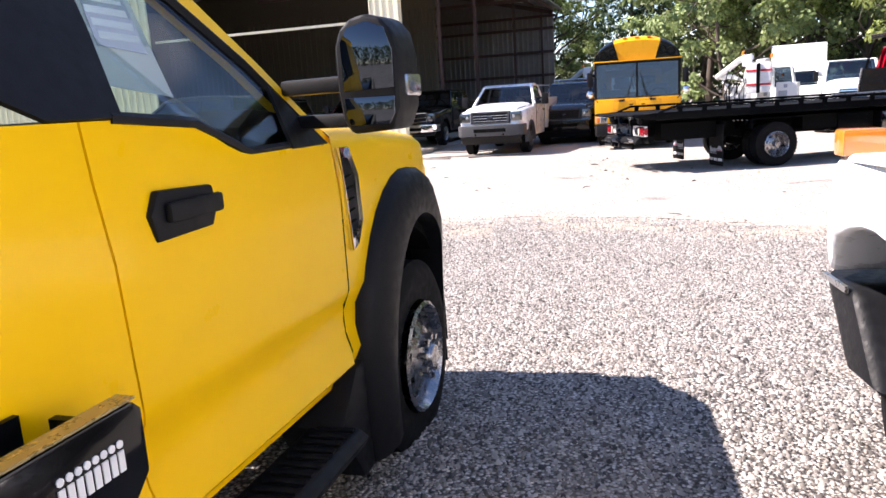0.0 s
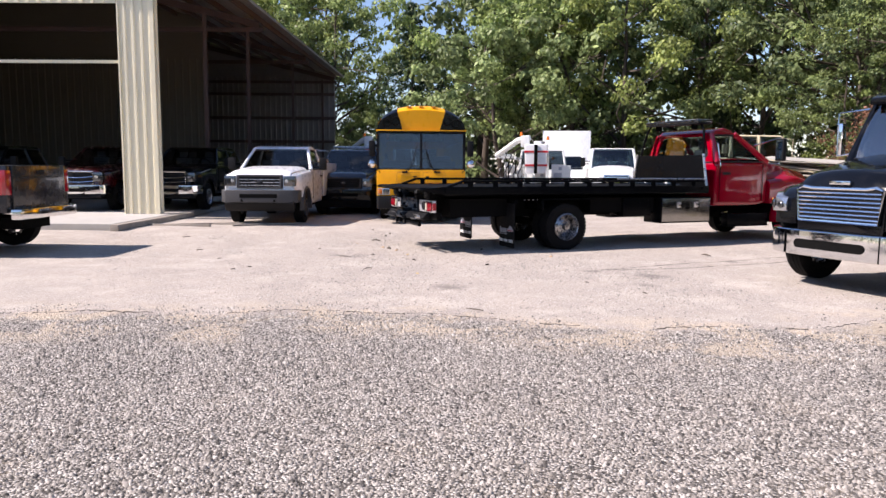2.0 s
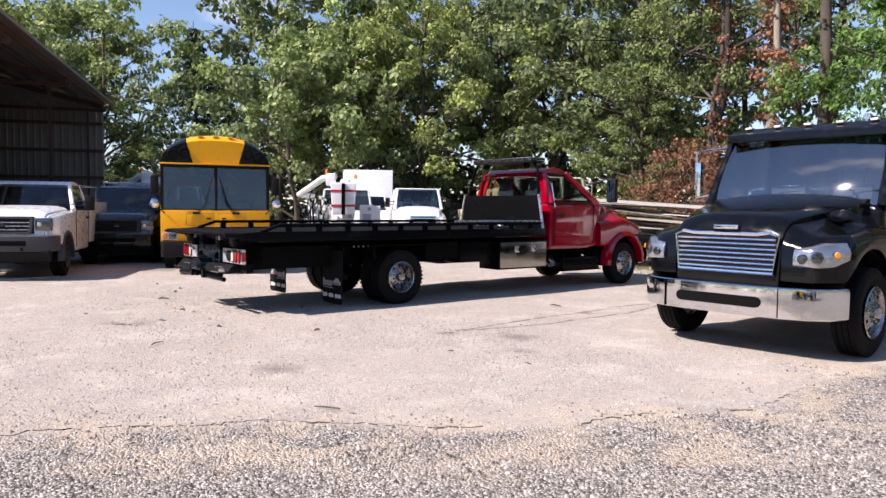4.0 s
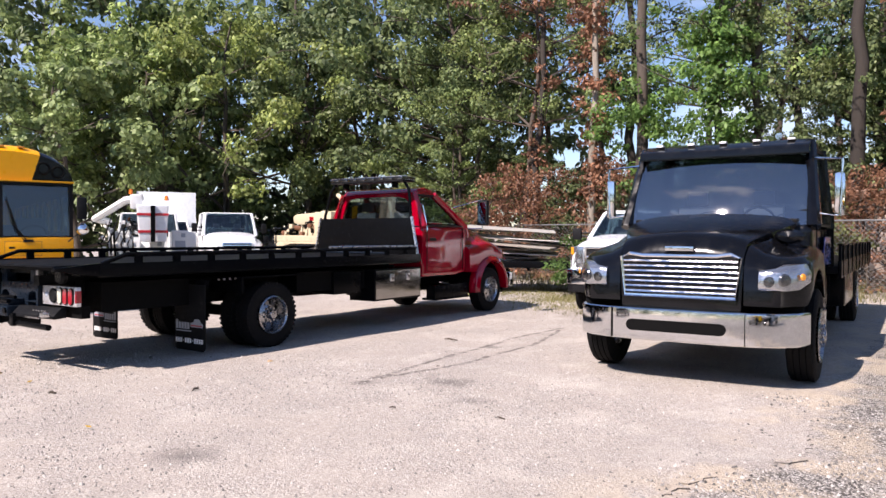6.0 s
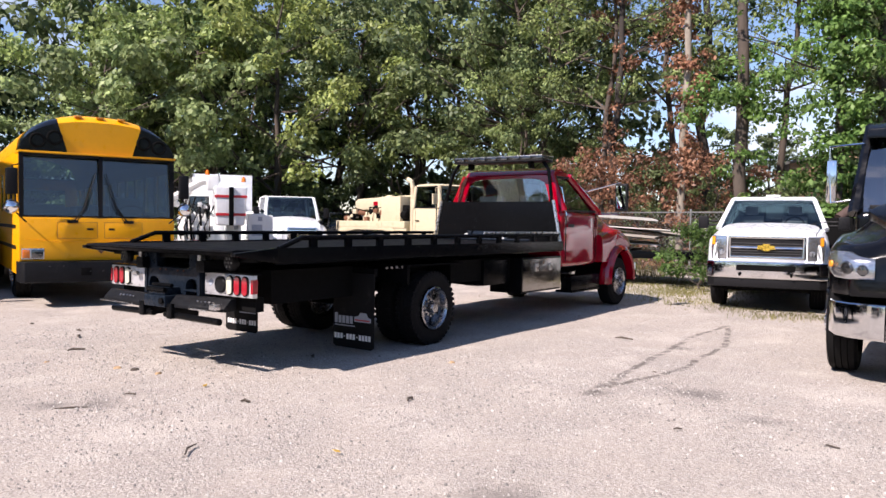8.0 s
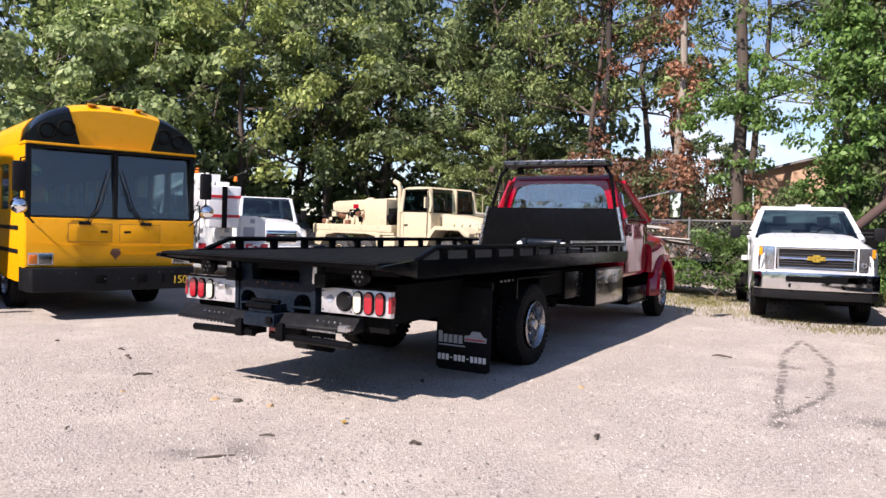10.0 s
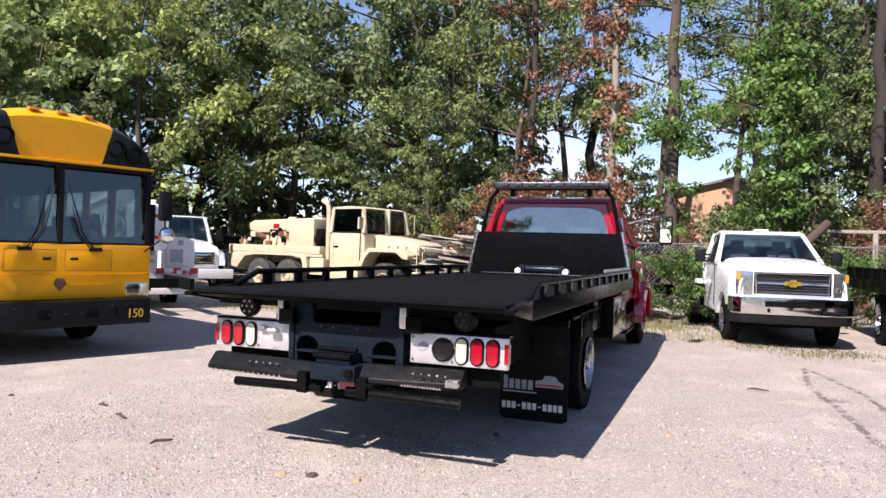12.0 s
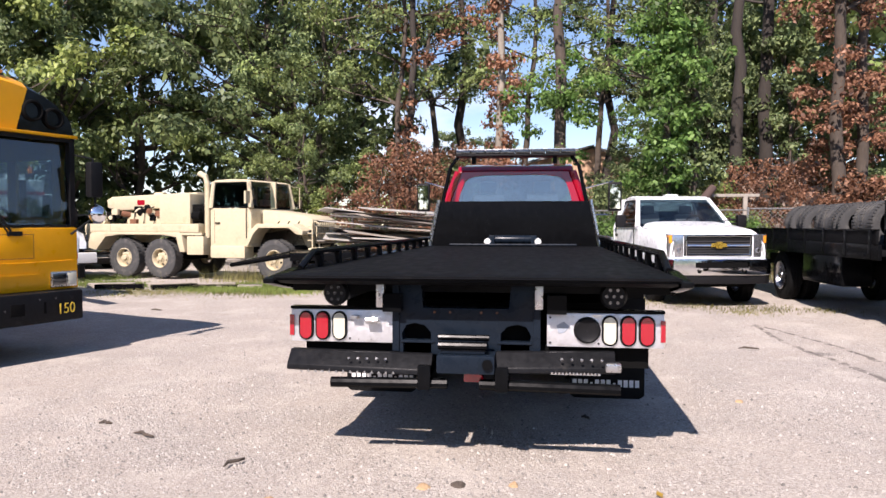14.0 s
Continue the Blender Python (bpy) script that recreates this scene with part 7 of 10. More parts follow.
def skin(profile_x, zs, side, name, warp, material, parent, bevel=0.0):
    """A panel as a grid over x and z, given thickness."""
    s = Shape()
    nx, nz = len(profile_x), len(zs)
    for d in (0.0, 0.03):
        for z in zs:
            for x in profile_x:
                px, py, pz = warp(x, side * YW, z)
                s.v.append((px, py - side * d, pz))
    o = nx * nz
    for j in range(nz - 1):
        for i in range(nx - 1):
            a = j * nx + i
            s.f.append((a, a + 1, a + nx + 1, a + nx))
            s.f.append((o + a + nx, o + a + nx + 1, o + a + 1, o + a))
    rim = [i for i in range(nx)] + [j * nx + nx - 1 for j in range(1, nz)] + [(nz - 1) * nx + i for i in range(nx - 2, -1, -1)] + [j * nx for j in range(nz - 2, 0, -1)]
    for a, b in zip(rim, rim[1:] + rim[:1]):
        s.f.append((a, o + a, o + b, b))
    return part(name, s, material, parent, angle=50)


# wing and cab side
for sd in (1, -1):
    s = Shape()
    cols = []
    # wing: strips from the arch (or sill) up to the shoulder
    for i in range(25):
        x = -0.735 + (0.63 + 0.735) * i / 24
        top = 1.54 - 0.09 * smooth01((x + 0.72) / 1.2) - 0.15 * smooth01((x - 0.2) / 0.42)
        low = 0.45 + AZ * math.sqrt(max(0, 1 - ((x + 0.03) / AX) ** 2)) if abs(x + 0.03) < AX else 0.655
        col = []
        for k in range(12):
            z = low + (top - low) * k / 11
            col.append(Vector(yflank(x, sd * YW, z)))
        # over the shoulder on to the bonnet
        px, py, pz = yflank(x, sd * YW, top)
        col.append(Vector((px, py * 0.965, pz + 0.03)))
        col.append(Vector((px, py * 0.90, pz + 0.045)))
        col.append(Vector((px, py * 0.78, pz + 0.035)))
        cols.append(col)
    n = len(cols[0])
    s.v = [tuple(p) for c in cols for p in c]
    s.f = [(i * n + k, (i + 1) * n + k, (i + 1) * n + k + 1, i * n + k + 1) for i in range(24) for k in range(n - 1)]
    part("wing", s, M_YELLOW, yt, angle=60)
    # door and cab corner, parted by a thin gap
    zs = [0.645, 0.66, 0.69, 0.74, 0.80, 0.86, 0.92, 0.96, 0.99, 1.03, 1.12, 1.22, 1.32, 1.42, 1.50]
    def dwarp(x, y, z):
        top = 1.52 + 0.12 * smooth01((-1.25 - x) / 0.35)
        z2 = z if z < 1.3 else 1.3 + (z - 1.3) * (top - 1.3) / 0.2
        return yflank(x, y, z2)
    dx = [-0.745 - 1.145 * i / 22 for i in range(23)]
    def door_warp(x, y, z):
        # the rear edge of the door leans forward at the foot
        lean = 0.05 * smooth01((-1.5 - x) / 0.45) * (1.45 - min(z, 1.45)) / 0.9
        return dwarp(x + lean, y, z)
    door = skin(dx[::-1], zs, sd, "door", door_warp, M_YELLOW, yt)
    def cor_warp(x, y, z):
        lean = 0.05 * smooth01((x + 2.5) / 0.5) * (1.45 - min(z, 1.45)) / 0.9
        return dwarp(x + lean, y, z)
    skin([-2.56, -2.45, -2.35, -2.25, -2.15, -2.0, -1.898], zs, sd, "cab_corner", cor_warp, M_YELLOW, yt)
    # sill under the door, bright as the body
    s = Shape()
    s.prism([(-0.80, 0.60), (-0.74, 0.65), (-2.56, 0.65), (-2.56, 0.60)], sd * 0.86, sd * 0.925, "y")
    part("sill", s, M_YELLOW, yt, bevel=0.015)
    # elliptical flare
    s = Shape()
    rings = []
    for i in range(25):
        a = radians(-14 + 208 * i / 24)
        c, q = math.cos(a), math.sin(a)
        wide = 0.09 + 0.12 * max(0, q) + 0.09 * (c < 0) * abs(c)
        ring = []
        for f, o in ((-0.02, -0.10), (-0.02, 0.045), (0.0, 0.068), (0.35, 0.075), (0.85, 0.045), (1.0, 0.012), (1.0, -0.04)):
            rx, rz = AX - 0.01 + wide * f, AZ - 0.03 + wide * f
            x, z = rx * c - 0.03, 0.45 + rz * q
            px, py, pz = yflank(x, sd * YW, max(0.99, z))
            ring.append((x, py + sd * o, z))
        rings.append(ring)
    s.ring(rings)
    part("fender_flare", s, M_PLASTIC, yt, "black plastic fender flare", angle=50)
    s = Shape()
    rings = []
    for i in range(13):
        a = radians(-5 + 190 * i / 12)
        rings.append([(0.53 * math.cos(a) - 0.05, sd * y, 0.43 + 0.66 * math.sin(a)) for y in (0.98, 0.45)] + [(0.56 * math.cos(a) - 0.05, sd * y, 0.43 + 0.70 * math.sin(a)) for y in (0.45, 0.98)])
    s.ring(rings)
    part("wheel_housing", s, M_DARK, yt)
    # chrome-edged vent on the wing
    s = Shape()
    def vx(x, z, o):
        return (x, yflank(x, sd * YW, z)[1] + sd * o, z)
    out = [(-0.722, 1.50), (-0.640, 1.495), (-0.605, 1.39), (-0.605, 1.22), (-0.655, 1.14), (-0.705, 1.12)]
    inn = [(-0.705, 1.46), (-0.658, 1.458), (-0.626, 1.38), (-0.626, 1.23), (-0.665, 1.17), (-0.695, 1.16)]
    s.ring([[vx(x, z, 0.004) for x, z in out], [vx(x, z, 0.022) for x, z in out], [vx(x, z, 0.016) for x, z in inn], [vx(x, z, 0.004) for x, z in inn]], cap=False)
    vent = part("wing_vent", s, M_CHROME, yt, "chrome-edged black side vent")
    s = Shape()
    s.plate([vx(x, z, 0.006) for x, z in (inn if sd < 0 else inn[::-1])], 0.004)
    part("vent_mesh", s, M_PLASTIC, vent)
    for k in range(6):
        s = Shape()
        z = 1.18 + k * 0.042
        s.tube([vx(-0.695, z, 0.012), vx(-0.655, z + 0.004, 0.012)], 0.005, 5)
        part("vent_slat", s, M_STEELBLK, vent)
    # handle in its cup
    s = Shape()
    hw = yflank(-1.7, sd * YW, 1.40)[1]
    s.prism([(-1.745, 1.355), (-1.525, 1.36), (-1.50, 1.41), (-1.515, 1.465), (-1.725, 1.475), (-1.76, 1.42)], hw - sd * 0.012, hw + sd * 0.012, "y")
    hd = part("door_handle", s, M_PLASTIC, door, "black plastic handle and cup", bevel=0.008)
    s = Shape()
    s.box(-1.715, -1.50, hw + sd * 0.012, hw + sd * 0.034, 1.395, 1.445)
    part("grip", s, M_PLASTIC, hd, bevel=0.012)
    # running board with ribs
    s = Shape()
    s.prism([(sd * 0.86, 0.49), (sd * 1.05, 0.49), (sd * 1.09, 0.46), (sd * 1.07, 0.42), (sd * 0.86, 0.42)], -2.55, -0.86, "x")
    rb = part("running_board", s, M_PLASTIC, yt, "black ribbed running board", bevel=0.012)
    for k in range(30):
        s = Shape()
        x = -0.90 - k * 0.054
        s.box(x - 0.012, x + 0.012, sd * 0.90, sd * 1.045, 0.49, 0.499)
        part("tread_rib", s, M_RUBBER, rb)
    s = Shape()
    s.prism([(-0.53, 0.22), (-0.50, 0.70), (-0.74, 0.67), (-0.90, 0.49), (-0.74, 0.22)], sd * 0.72, sd * 1.005, "y")
    part("splash_guard", s, M_PLASTIC, yt, bevel=0.02)
    # towing mirror : arms, two-glass head, signal
    s = Shape()
    for z0, z1, x1 in ((1.685, 1.735, -0.85), (1.575, 1.62, -0.82)):
        s.prism([(x1 - 0.07, sd * 0.90), (x1, sd * 0.90), (-0.96, sd * 1.21), (-1.03, sd * 1.21)], z0, z1, "z")
    part("mirror_arm", s, M_PLASTIC, yt, bevel=0.012)
    s = Shape()
    s.prism([(sd * y, z) for y, z in ((1.205, 1.555), (1.178, 1.60), (1.168, 1.70), (1.168, 1.84), (1.185, 1.895), (1.225, 1.93), (1.275, 1.94), (1.325, 1.925), (1.36, 1.88), (1.375, 1.80), (1.372, 1.64), (1.345, 1.565))], -1.10, -0.94, "x")
    squat = pose(0, 0, 1.555) @ Matrix.Diagonal((1, 1, 0.91, 1)) @ pose(0, 0, -1.555)
    hinge = pose(-0.985, sd * 1.275, 0, 0, 0, sd * 5) @ pose(1.02, -sd * 1.27, 0) @ squat
    aim = pose(-1.005, sd * 1.275, 0, 0, 0, -sd * 8) @ pose(1.02, -sd * 1.27, 0) @ squat
    turn_in(s, hinge)
    mh = part("mirror_housing", s, M_PLASTIC, yt, "tall black towing mirror", bevel=0.022, seg=3)
    s = Shape()
    s.prism([(sd * y, z) for y, z in ((1.192, 1.695), (1.190, 1.85), (1.215, 1.895), (1.275, 1.912), (1.325, 1.89), (1.345, 1.82), (1.345, 1.70))], -1.108, -1.098, "x")
    turn_in(s, aim)
    part("mirror_glass", s, M_MIRRORDIM, mh, "mirror glass darkened as if reflecting dark surroundings", bevel=0.002)
    s = Shape()
    s.prism([(sd * y, z) for y, z in ((1.205, 1.585), (1.194, 1.62), (1.192, 1.675), (1.345, 1.675), (1.342, 1.62), (1.325, 1.585))], -1.108, -1.098, "x")
    turn_in(s, aim)
    part("spotter_glass", s, M_MIRRORDIM, mh, bevel=0.002)
    s = Shape()
    s.box(-1.05, -0.945, sd * 1.350, sd * 1.384, 1.67, 1.745)
    turn_in(s, hinge)
    part("mirror_signal", s, M_LSILVER, mh, bevel=0.012)
# bonnet, nose
s = Shape()
rings = []
for x, zc, hw in ((-0.74, 1.585, 0.80), (-0.3, 1.56, 0.80), (0.16, 1.52, 0.78), (0.42, 1.46, 0.72), (0.57, 1.37, 0.68), (0.65, 1.22, 0.66), (0.66, 0.9, 0.66)):
    rings.append([(x, hw * f, zc - 0.05 * abs(f) ** 2 + (0.02 if abs(f) < 0.6 else 0)) for f in (-1, -0.85, -0.62, -0.5, 0, 0.5, 0.62, 0.85, 1)] + [(x, hw, zc - 0.3), (x, -hw, zc - 0.3)])
s.ring(rings)
part("bonnet", s, M_YELLOW, yt, angle=40)
for sd in (1, -1):
    s = Shape()
    s.box(0.44, 0.655, sd * 0.58, sd * 0.865, 1.02, 1.25)
    part("headlamp", s, M_LGREY, yt, bevel=0.05, seg=3)
s = Shape()
s.box(0.64, 0.70, -0.58, 0.58, 0.86, 1.30)
part("grille", s, M_CHROME, yt, bevel=0.03)
s = Shape()
s.prism([(0.56, -0.93), (0.69, -0.84), (0.77, -0.4), (0.77, 0.4), (0.69, 0.84), (0.56, 0.93), (0.50, 0.93), (0.50, -0.93)], 0.50, 0.84, "z")
part("bumper", s, M_CHROME, yt, bevel=0.03)
# cab: black window surround, glass, pillars, roof
def gp(x, f, sd):
    """A point of the greenhouse side: f from belt to roof."""
    base = 1.52 + 0.12 * smooth01((-1.25 - x) / 0.35)
    z = base + (2.05 - base) * f
    return Vector((x, sd * (0.962 - 0.19 * f), z))
for sd in (1, -1):
    s = Shape()
    s.ring([[gp(-0.74, -0.02, sd), gp(-0.68, -0.02, sd), gp(-0.68, -0.02, sd) - Vector((0, sd * 0.09, 0)), gp(-0.74, -0.02, sd) - Vector((0, sd * 0.09, 0))],
            [gp(-1.05, 0.5, sd), gp(-0.98, 0.5, sd), gp(-0.98, 0.5, sd) - Vector((0, sd * 0.09, 0)), gp(-1.05, 0.5, sd) - Vector((0, sd * 0.09, 0))],
            [gp(-1.42, 1.0, sd), gp(-1.30, 1.0, sd), gp(-1.30, 1.0, sd) - Vector((0, sd * 0.09, 0)), gp(-1.42, 1.0, sd) - Vector((0, sd * 0.09, 0))]])
    part("front_pillar", s, M_YELLOW, yt)
    s = Shape()
    s.tube([gp(-0.79, 0.0, sd), gp(-1.09, 0.5, sd), gp(-1.45, 0.97, sd)], 0.022, 6).tube([gp(-0.80, 0.015, sd), gp(-1.25, 0.01, sd), gp(-1.5, 0.01, sd), gp(-1.80, 0.012, sd)], 0.016, 6)
    s.plate([gp(-0.77, -0.01, sd) + Vector((0, sd * 0.008, 0)), gp(-1.02, -0.01, sd) + Vector((0, sd * 0.008, 0)), gp(-1.02, 0.40, sd) + Vector((0, sd * 0.008, 0))], 0.012 * sd)
    part("window_seal", s, M_PLASTIC, yt, "black window seal")
    s = Shape()
    s.plate([gp(-1.77, 0.0, sd), gp(-1.98, 0.0, sd), gp(-2.06, 0.10, sd), gp(-2.10, 0.95, sd), gp(-1.71, 0.97, sd), gp(-1.73, 0.5, sd)], 0.012 * sd)
    part("pillar_cover", s, M_PLASTIC, yt, "gloss black pillar cover")
    s = Shape()
    s.plate([*[gp(-0.82 - 1.11 * i / 12, 0.015, sd) for i in range(13)], gp(-1.95, 0.96, sd), gp(-1.45, 0.96, sd), gp(-1.10, 0.5, sd)], 0.006 * sd)
    part("side_window", s, M_GLASS, yt, smooth=False)
    s = Shape()
    s.ring([[gp(-2.10, -0.02, sd), gp(-2.56, -0.02, sd), gp(-2.56, -0.02, sd) - Vector((0, sd * 0.1, 0)), gp(-2.10, -0.02, sd) - Vector((0, sd * 0.1, 0))],
            [gp(-2.14, 1.0, sd), gp(-2.50, 1.0, sd), gp(-2.50, 1.0, sd) - Vector((0, sd * 0.1, 0)), gp(-2.14, 1.0, sd) - Vector((0, sd * 0.1, 0))]])
    part("rear_pillar", s, M_YELLOW, yt)
s = Shape()
s.prism([(-1.30, 2.05), (-1.45, 2.10), (-1.9, 2.13), (-2.4, 2.11), (-2.52, 2.05), (-2.45, 2.0), (-1.4, 2.0)], -0.79, 0.79, "y")
part("roof", s, M_YELLOW, yt, bevel=0.03, seg=3)
s = Shape()
s.plate([(-0.70, 0.9, 1.52), (-0.70, -0.9, 1.52), (-1.32, -0.74, 2.04), (-1.32, 0.74, 2.04)], 0.006)
part("windscreen", s, M_GLASS, yt, smooth=False)
s = Shape()
s.plate([(-2.545, -0.88, 1.66), (-2.545, 0.88, 1.66), (-2.50, 0.74, 2.02), (-2.50, -0.74, 2.02)], 0.006)
part("rear_window", s, M_GLASS, yt, smooth=False)
s = Shape()
s.box(-2.56, -2.53, -0.93, 0.93, 0.5, 1.65)
part("cab_back", s, M_YELLOW, yt)
s = Shape()
s.box(-2.5, -0.8, -0.9, 0.9, 0.62, 0.66).prism([(-0.72, 1.2), (-0.73, 1.545), (-0.86, 1.63), (-1.06, 1.655), (-1.16, 1.60), (-1.2, 1.2)], -0.88, 0.88, "y")
part("interior", s, M_DARK, yt, bevel=0.02)
for sd in (1, -1):
    s = Shape()
    s.box(-2.02, -1.88, sd * 0.46 - 0.25, sd * 0.46 + 0.25, 1.0, 1.68).box(-2.02, -1.9, sd * 0.46 - 0.13, sd * 0.46 + 0.13, 1.70, 1.90).box(-1.95, -1.4, sd * 0.46 - 0.25, sd * 0.46 + 0.25, 0.92, 1.08)
    part("seat", s, M_SEAT, yt, bevel=0.04)
s = Shape()
s.lathe([(0.175, -0.012), (0.19, 0.0), (0.175, 0.012), (0.162, 0.0), (0.175, -0.012)], 24, pose(-1.28, 0.46, 1.56, 0, 0, -90) @ pose(0, 0, 0, 25, 0, 0))
s.box(-1.29, -1.27, 0.30, 0.62, 1.54, 1.58)
part("steering_wheel", s, M_PLASTIC, yt)
# printed sheet inside the passenger window
s = Shape()
for (x0, x1, f0, f1, mm) in ((-1.735, -1.51, 0.20, 0.95, None),):
    s.plate([gp(x0 - 0.02, f0, -1) + Vector((0, 0.012, 0)), gp(x1, f0 - 0.04, -1) + Vector((0, 0.012, 0)), gp(x1 + 0.02, f1, -1) + Vector((0, 0.012, 0)), gp(x0 + 0.06, f1, -1) + Vector((0, 0.012, 0))], -0.002)
sheet = part("window_sheet", s, M_PAPER, yt, "white printed sheet behind the glass", smooth=False)
s = Shape()
s.plate([gp(-1.70, 0.42, -1) + Vector((0, 0.008, 0)), gp(-1.535, 0.40, -1) + Vector((0, 0.008, 0)), gp(-1.515, 0.92, -1) + Vector((0, 0.008, 0)), gp(-1.66, 0.92, -1) + Vector((0, 0.008, 0))], -0.0015)
part("printed_block", s, M_INKPALE, sheet, smooth=False)
s = Shape()
for k in range(6):
    f = 0.46 + k * 0.075
    s.plate([gp(-1.685, f, -1) + Vector((0, 0.0045, 0)), gp(-1.545, f, -1) + Vector((0, 0.0045, 0)), gp(-1.54, f + 0.045, -1) + Vector((0, 0.0045, 0)), gp(-1.68, f + 0.045, -1) + Vector((0, 0.0045, 0))], -0.001)
part("printed_bars", s, M_PAPER, sheet, smooth=False)
# wheels, frame, black wrecker body behind the cab
for sd in (1, -1):
    wheel(yt, 0, sd * 1.0, 0.455, 0.46, 0.24, sd, "dome", 0.26, steer=0)
    for x in (-4.4,):
        wheel(yt, x, sd * 1.12, 0.43, 0.43, 0.23, sd, "deep", 0.25)
        wheel(yt, x, sd * 0.86, 0.43, 0.43, 0.23, sd, "deep", 0.25)
chassis(yt, -6.0, 0.8, 0.55, 0.78, 0.42)
for x in (0, -4.4):
    s = Shape()
    s.cyl((x, -0.8, 0.44), (x, 0.8, 0.44), 0.08, 8)
    part("axle", s, M_DARK, yt)
for sd in (1, -1):
    s = Shape()
    s.prism([(-2.10, 0.93), (-2.06, 0.97), (-2.06, 1.10), (-2.08, 1.12), (-6.0, 1.12), (-6.0, 0.62), (-2.9, 0.62), (-2.75, 0.93)], sd * 1.115, sd * 1.165, "y")
    bx = part("locker", s, M_BLACK, yt, "gloss black steel side locker", bevel=0.008)
    s = Shape()
    s.box(-6.0, -2.14, sd * 1.02, sd * 1.115, 0.95, 0.985).box(-6.0, -2.20, sd * 1.008, sd * 1.022, 0.95, 1.135).box(-2.14, -2.12, sd * 1.02, sd * 1.115, 0.95, 1.10)
    part("locker_tray", s, M_STEELBLK, bx)
    s = Shape()
    s.box(-6.0, -2.62, sd * 0.55, sd * 1.0, 0.62, 1.10)
    part("locker_body", s, M_BLACK, bx, bevel=0.01)
    s = Shape()
    s.box(-6.0, -2.07, sd * 1.118, sd * 1.162, 1.122, 1.127)
    part("worn_edge", s, M_GOLDWORN, bx)
    for k in range(8):
        s = Shape()
        x = -2.125 - k * 0.020
        s.box(x - 0.014, x, sd * 1.166, sd * 1.169, 1.005, 1.045)
        s.cyl((x - 0.007, sd * 1.166, 1.058), (x - 0.007, sd * 1.169, 1.058), 0.008, 8)
        part("badge_bar", s, M_INK, bx, smooth=False)
s = Shape()
s.box(-6.0, -2.62, -0.55, 0.55, 0.80, 0.95)
part("wrecker_deck", s, M_STEELBLK, yt)

# ---------------------------------------------------------------- white truck on the other side: only its near corner shows
WT = pose(3.165, 2.52, 0.13, 0, 0, 75)
wt = thing("white_truck", "white bonneted truck with an amber fender lamp and black bumper", "truck", WT)
for sd in (1, -1):
    s = Shape()
    prof = [(0.44, 0.82), (0.575, 0.93), (0.615, 1.02), (0.622, 1.18), (0.60, 1.25), (0.50, 1.28), (-0.2, 1.32), (-0.85, 1.34), (-0.85, 0.62)] + arc(-0.12, 0.50, 0.58, 165, 42, 12)
    s.prism(prof, sd * 0.60, sd * 1.06, "y", lambda x, y, z: (x, y * (1 - 0.10 * smooth01((x - 0.1) / 0.55) - 0.05 * smooth01((z - 1.1) / 0.25)), z))
    part("wing", s, M_WHITE, wt, bevel=0.03, seg=3)
s = Shape()
s.prism([(0.62, 0.7), (0.62, 1.15), (0.45, 1.32), (-0.9, 1.52), (-0.9, 0.7)], -0.66, 0.66, "y")
part("bonnet", s, M_WHITE, wt, bevel=0.08, seg=3)
s = Shape()
s.box(0.46, 0.53, 0.87, 0.93, 1.235, 1.275)
s2 = Shape()
s2.box(0.44, 0.55, 0.80, 0.96, 1.27, 1.375)
fl = part("fender_lamp", s2, M_LAMBER, wt, "amber fender lamp", bevel=0.015)
part("lamp_foot", s, M_PLASTIC, fl)
s = Shape()
s.prism([(0.28, 0.96), (0.56, 0.97), (0.68, 0.90), (0.74, 0.6), (0.74, -0.6), (0.68, -0.90), (0.56, -0.97), (0.28, -0.96)], 0.46, 0.79, "z", lambda x, y, z: (x - 0.30 * smooth01((0.62 - z) / 0.18), y, z))
bmp = part("bumper", s, M_STEPBLK, wt, "black steel bumper", bevel=0.05, seg=3)
s = Shape()
s.box(0.30, 0.56, 0.962, 0.976, 0.765, 0.79)
part("bumper_edge", s, M_ALU, bmp)
wheel(wt, -0.22, 0.86, 0.50, 0.50, 0.28, 1, "dome")
wheel(wt, -0.12, -1.00, 0.50, 0.50, 0.28, -1, "dome")
s = Shape()
s.prism([(-0.75, 0.55), (-0.75, 1.5), (-2.6, 1.5), (-2.6, 0.55)], -1.02, 1.02, "y")
part("cab_body", s, M_WHITE, wt, bevel=0.05)
cabin(wt, M_WHITE, -0.9, -1.35, -2.55, -2.6, 1.98, 1.7, 1.5, 2.5, M_TINT)
for k in range(4):
    s = Shape()
    s.box(-0.82, -0.70, 1.00, 1.10, 0.42 + k * 0.11, 0.45 + k * 0.11)
    part("step_tread", s, M_CHROME, wt, "bright step tread", bevel=0.008)
s = Shape()
s.box(-1.5, -0.8, 0.8, 1.05, 0.36, 0.9)
part("step_box", s, M_STEELBLK, wt, bevel=0.01)
chassis(wt, -6.5, 0.8)
axle_pair(wt, -5.2, 0.50, 1.12, True, "deep", 0.26)
s = Shape()
s.box(-7.2, -2.8, -1.2, 1.2, 1.0, 3.2)
part("box_body", s, M_WHITE2, wt, bevel=0.02)

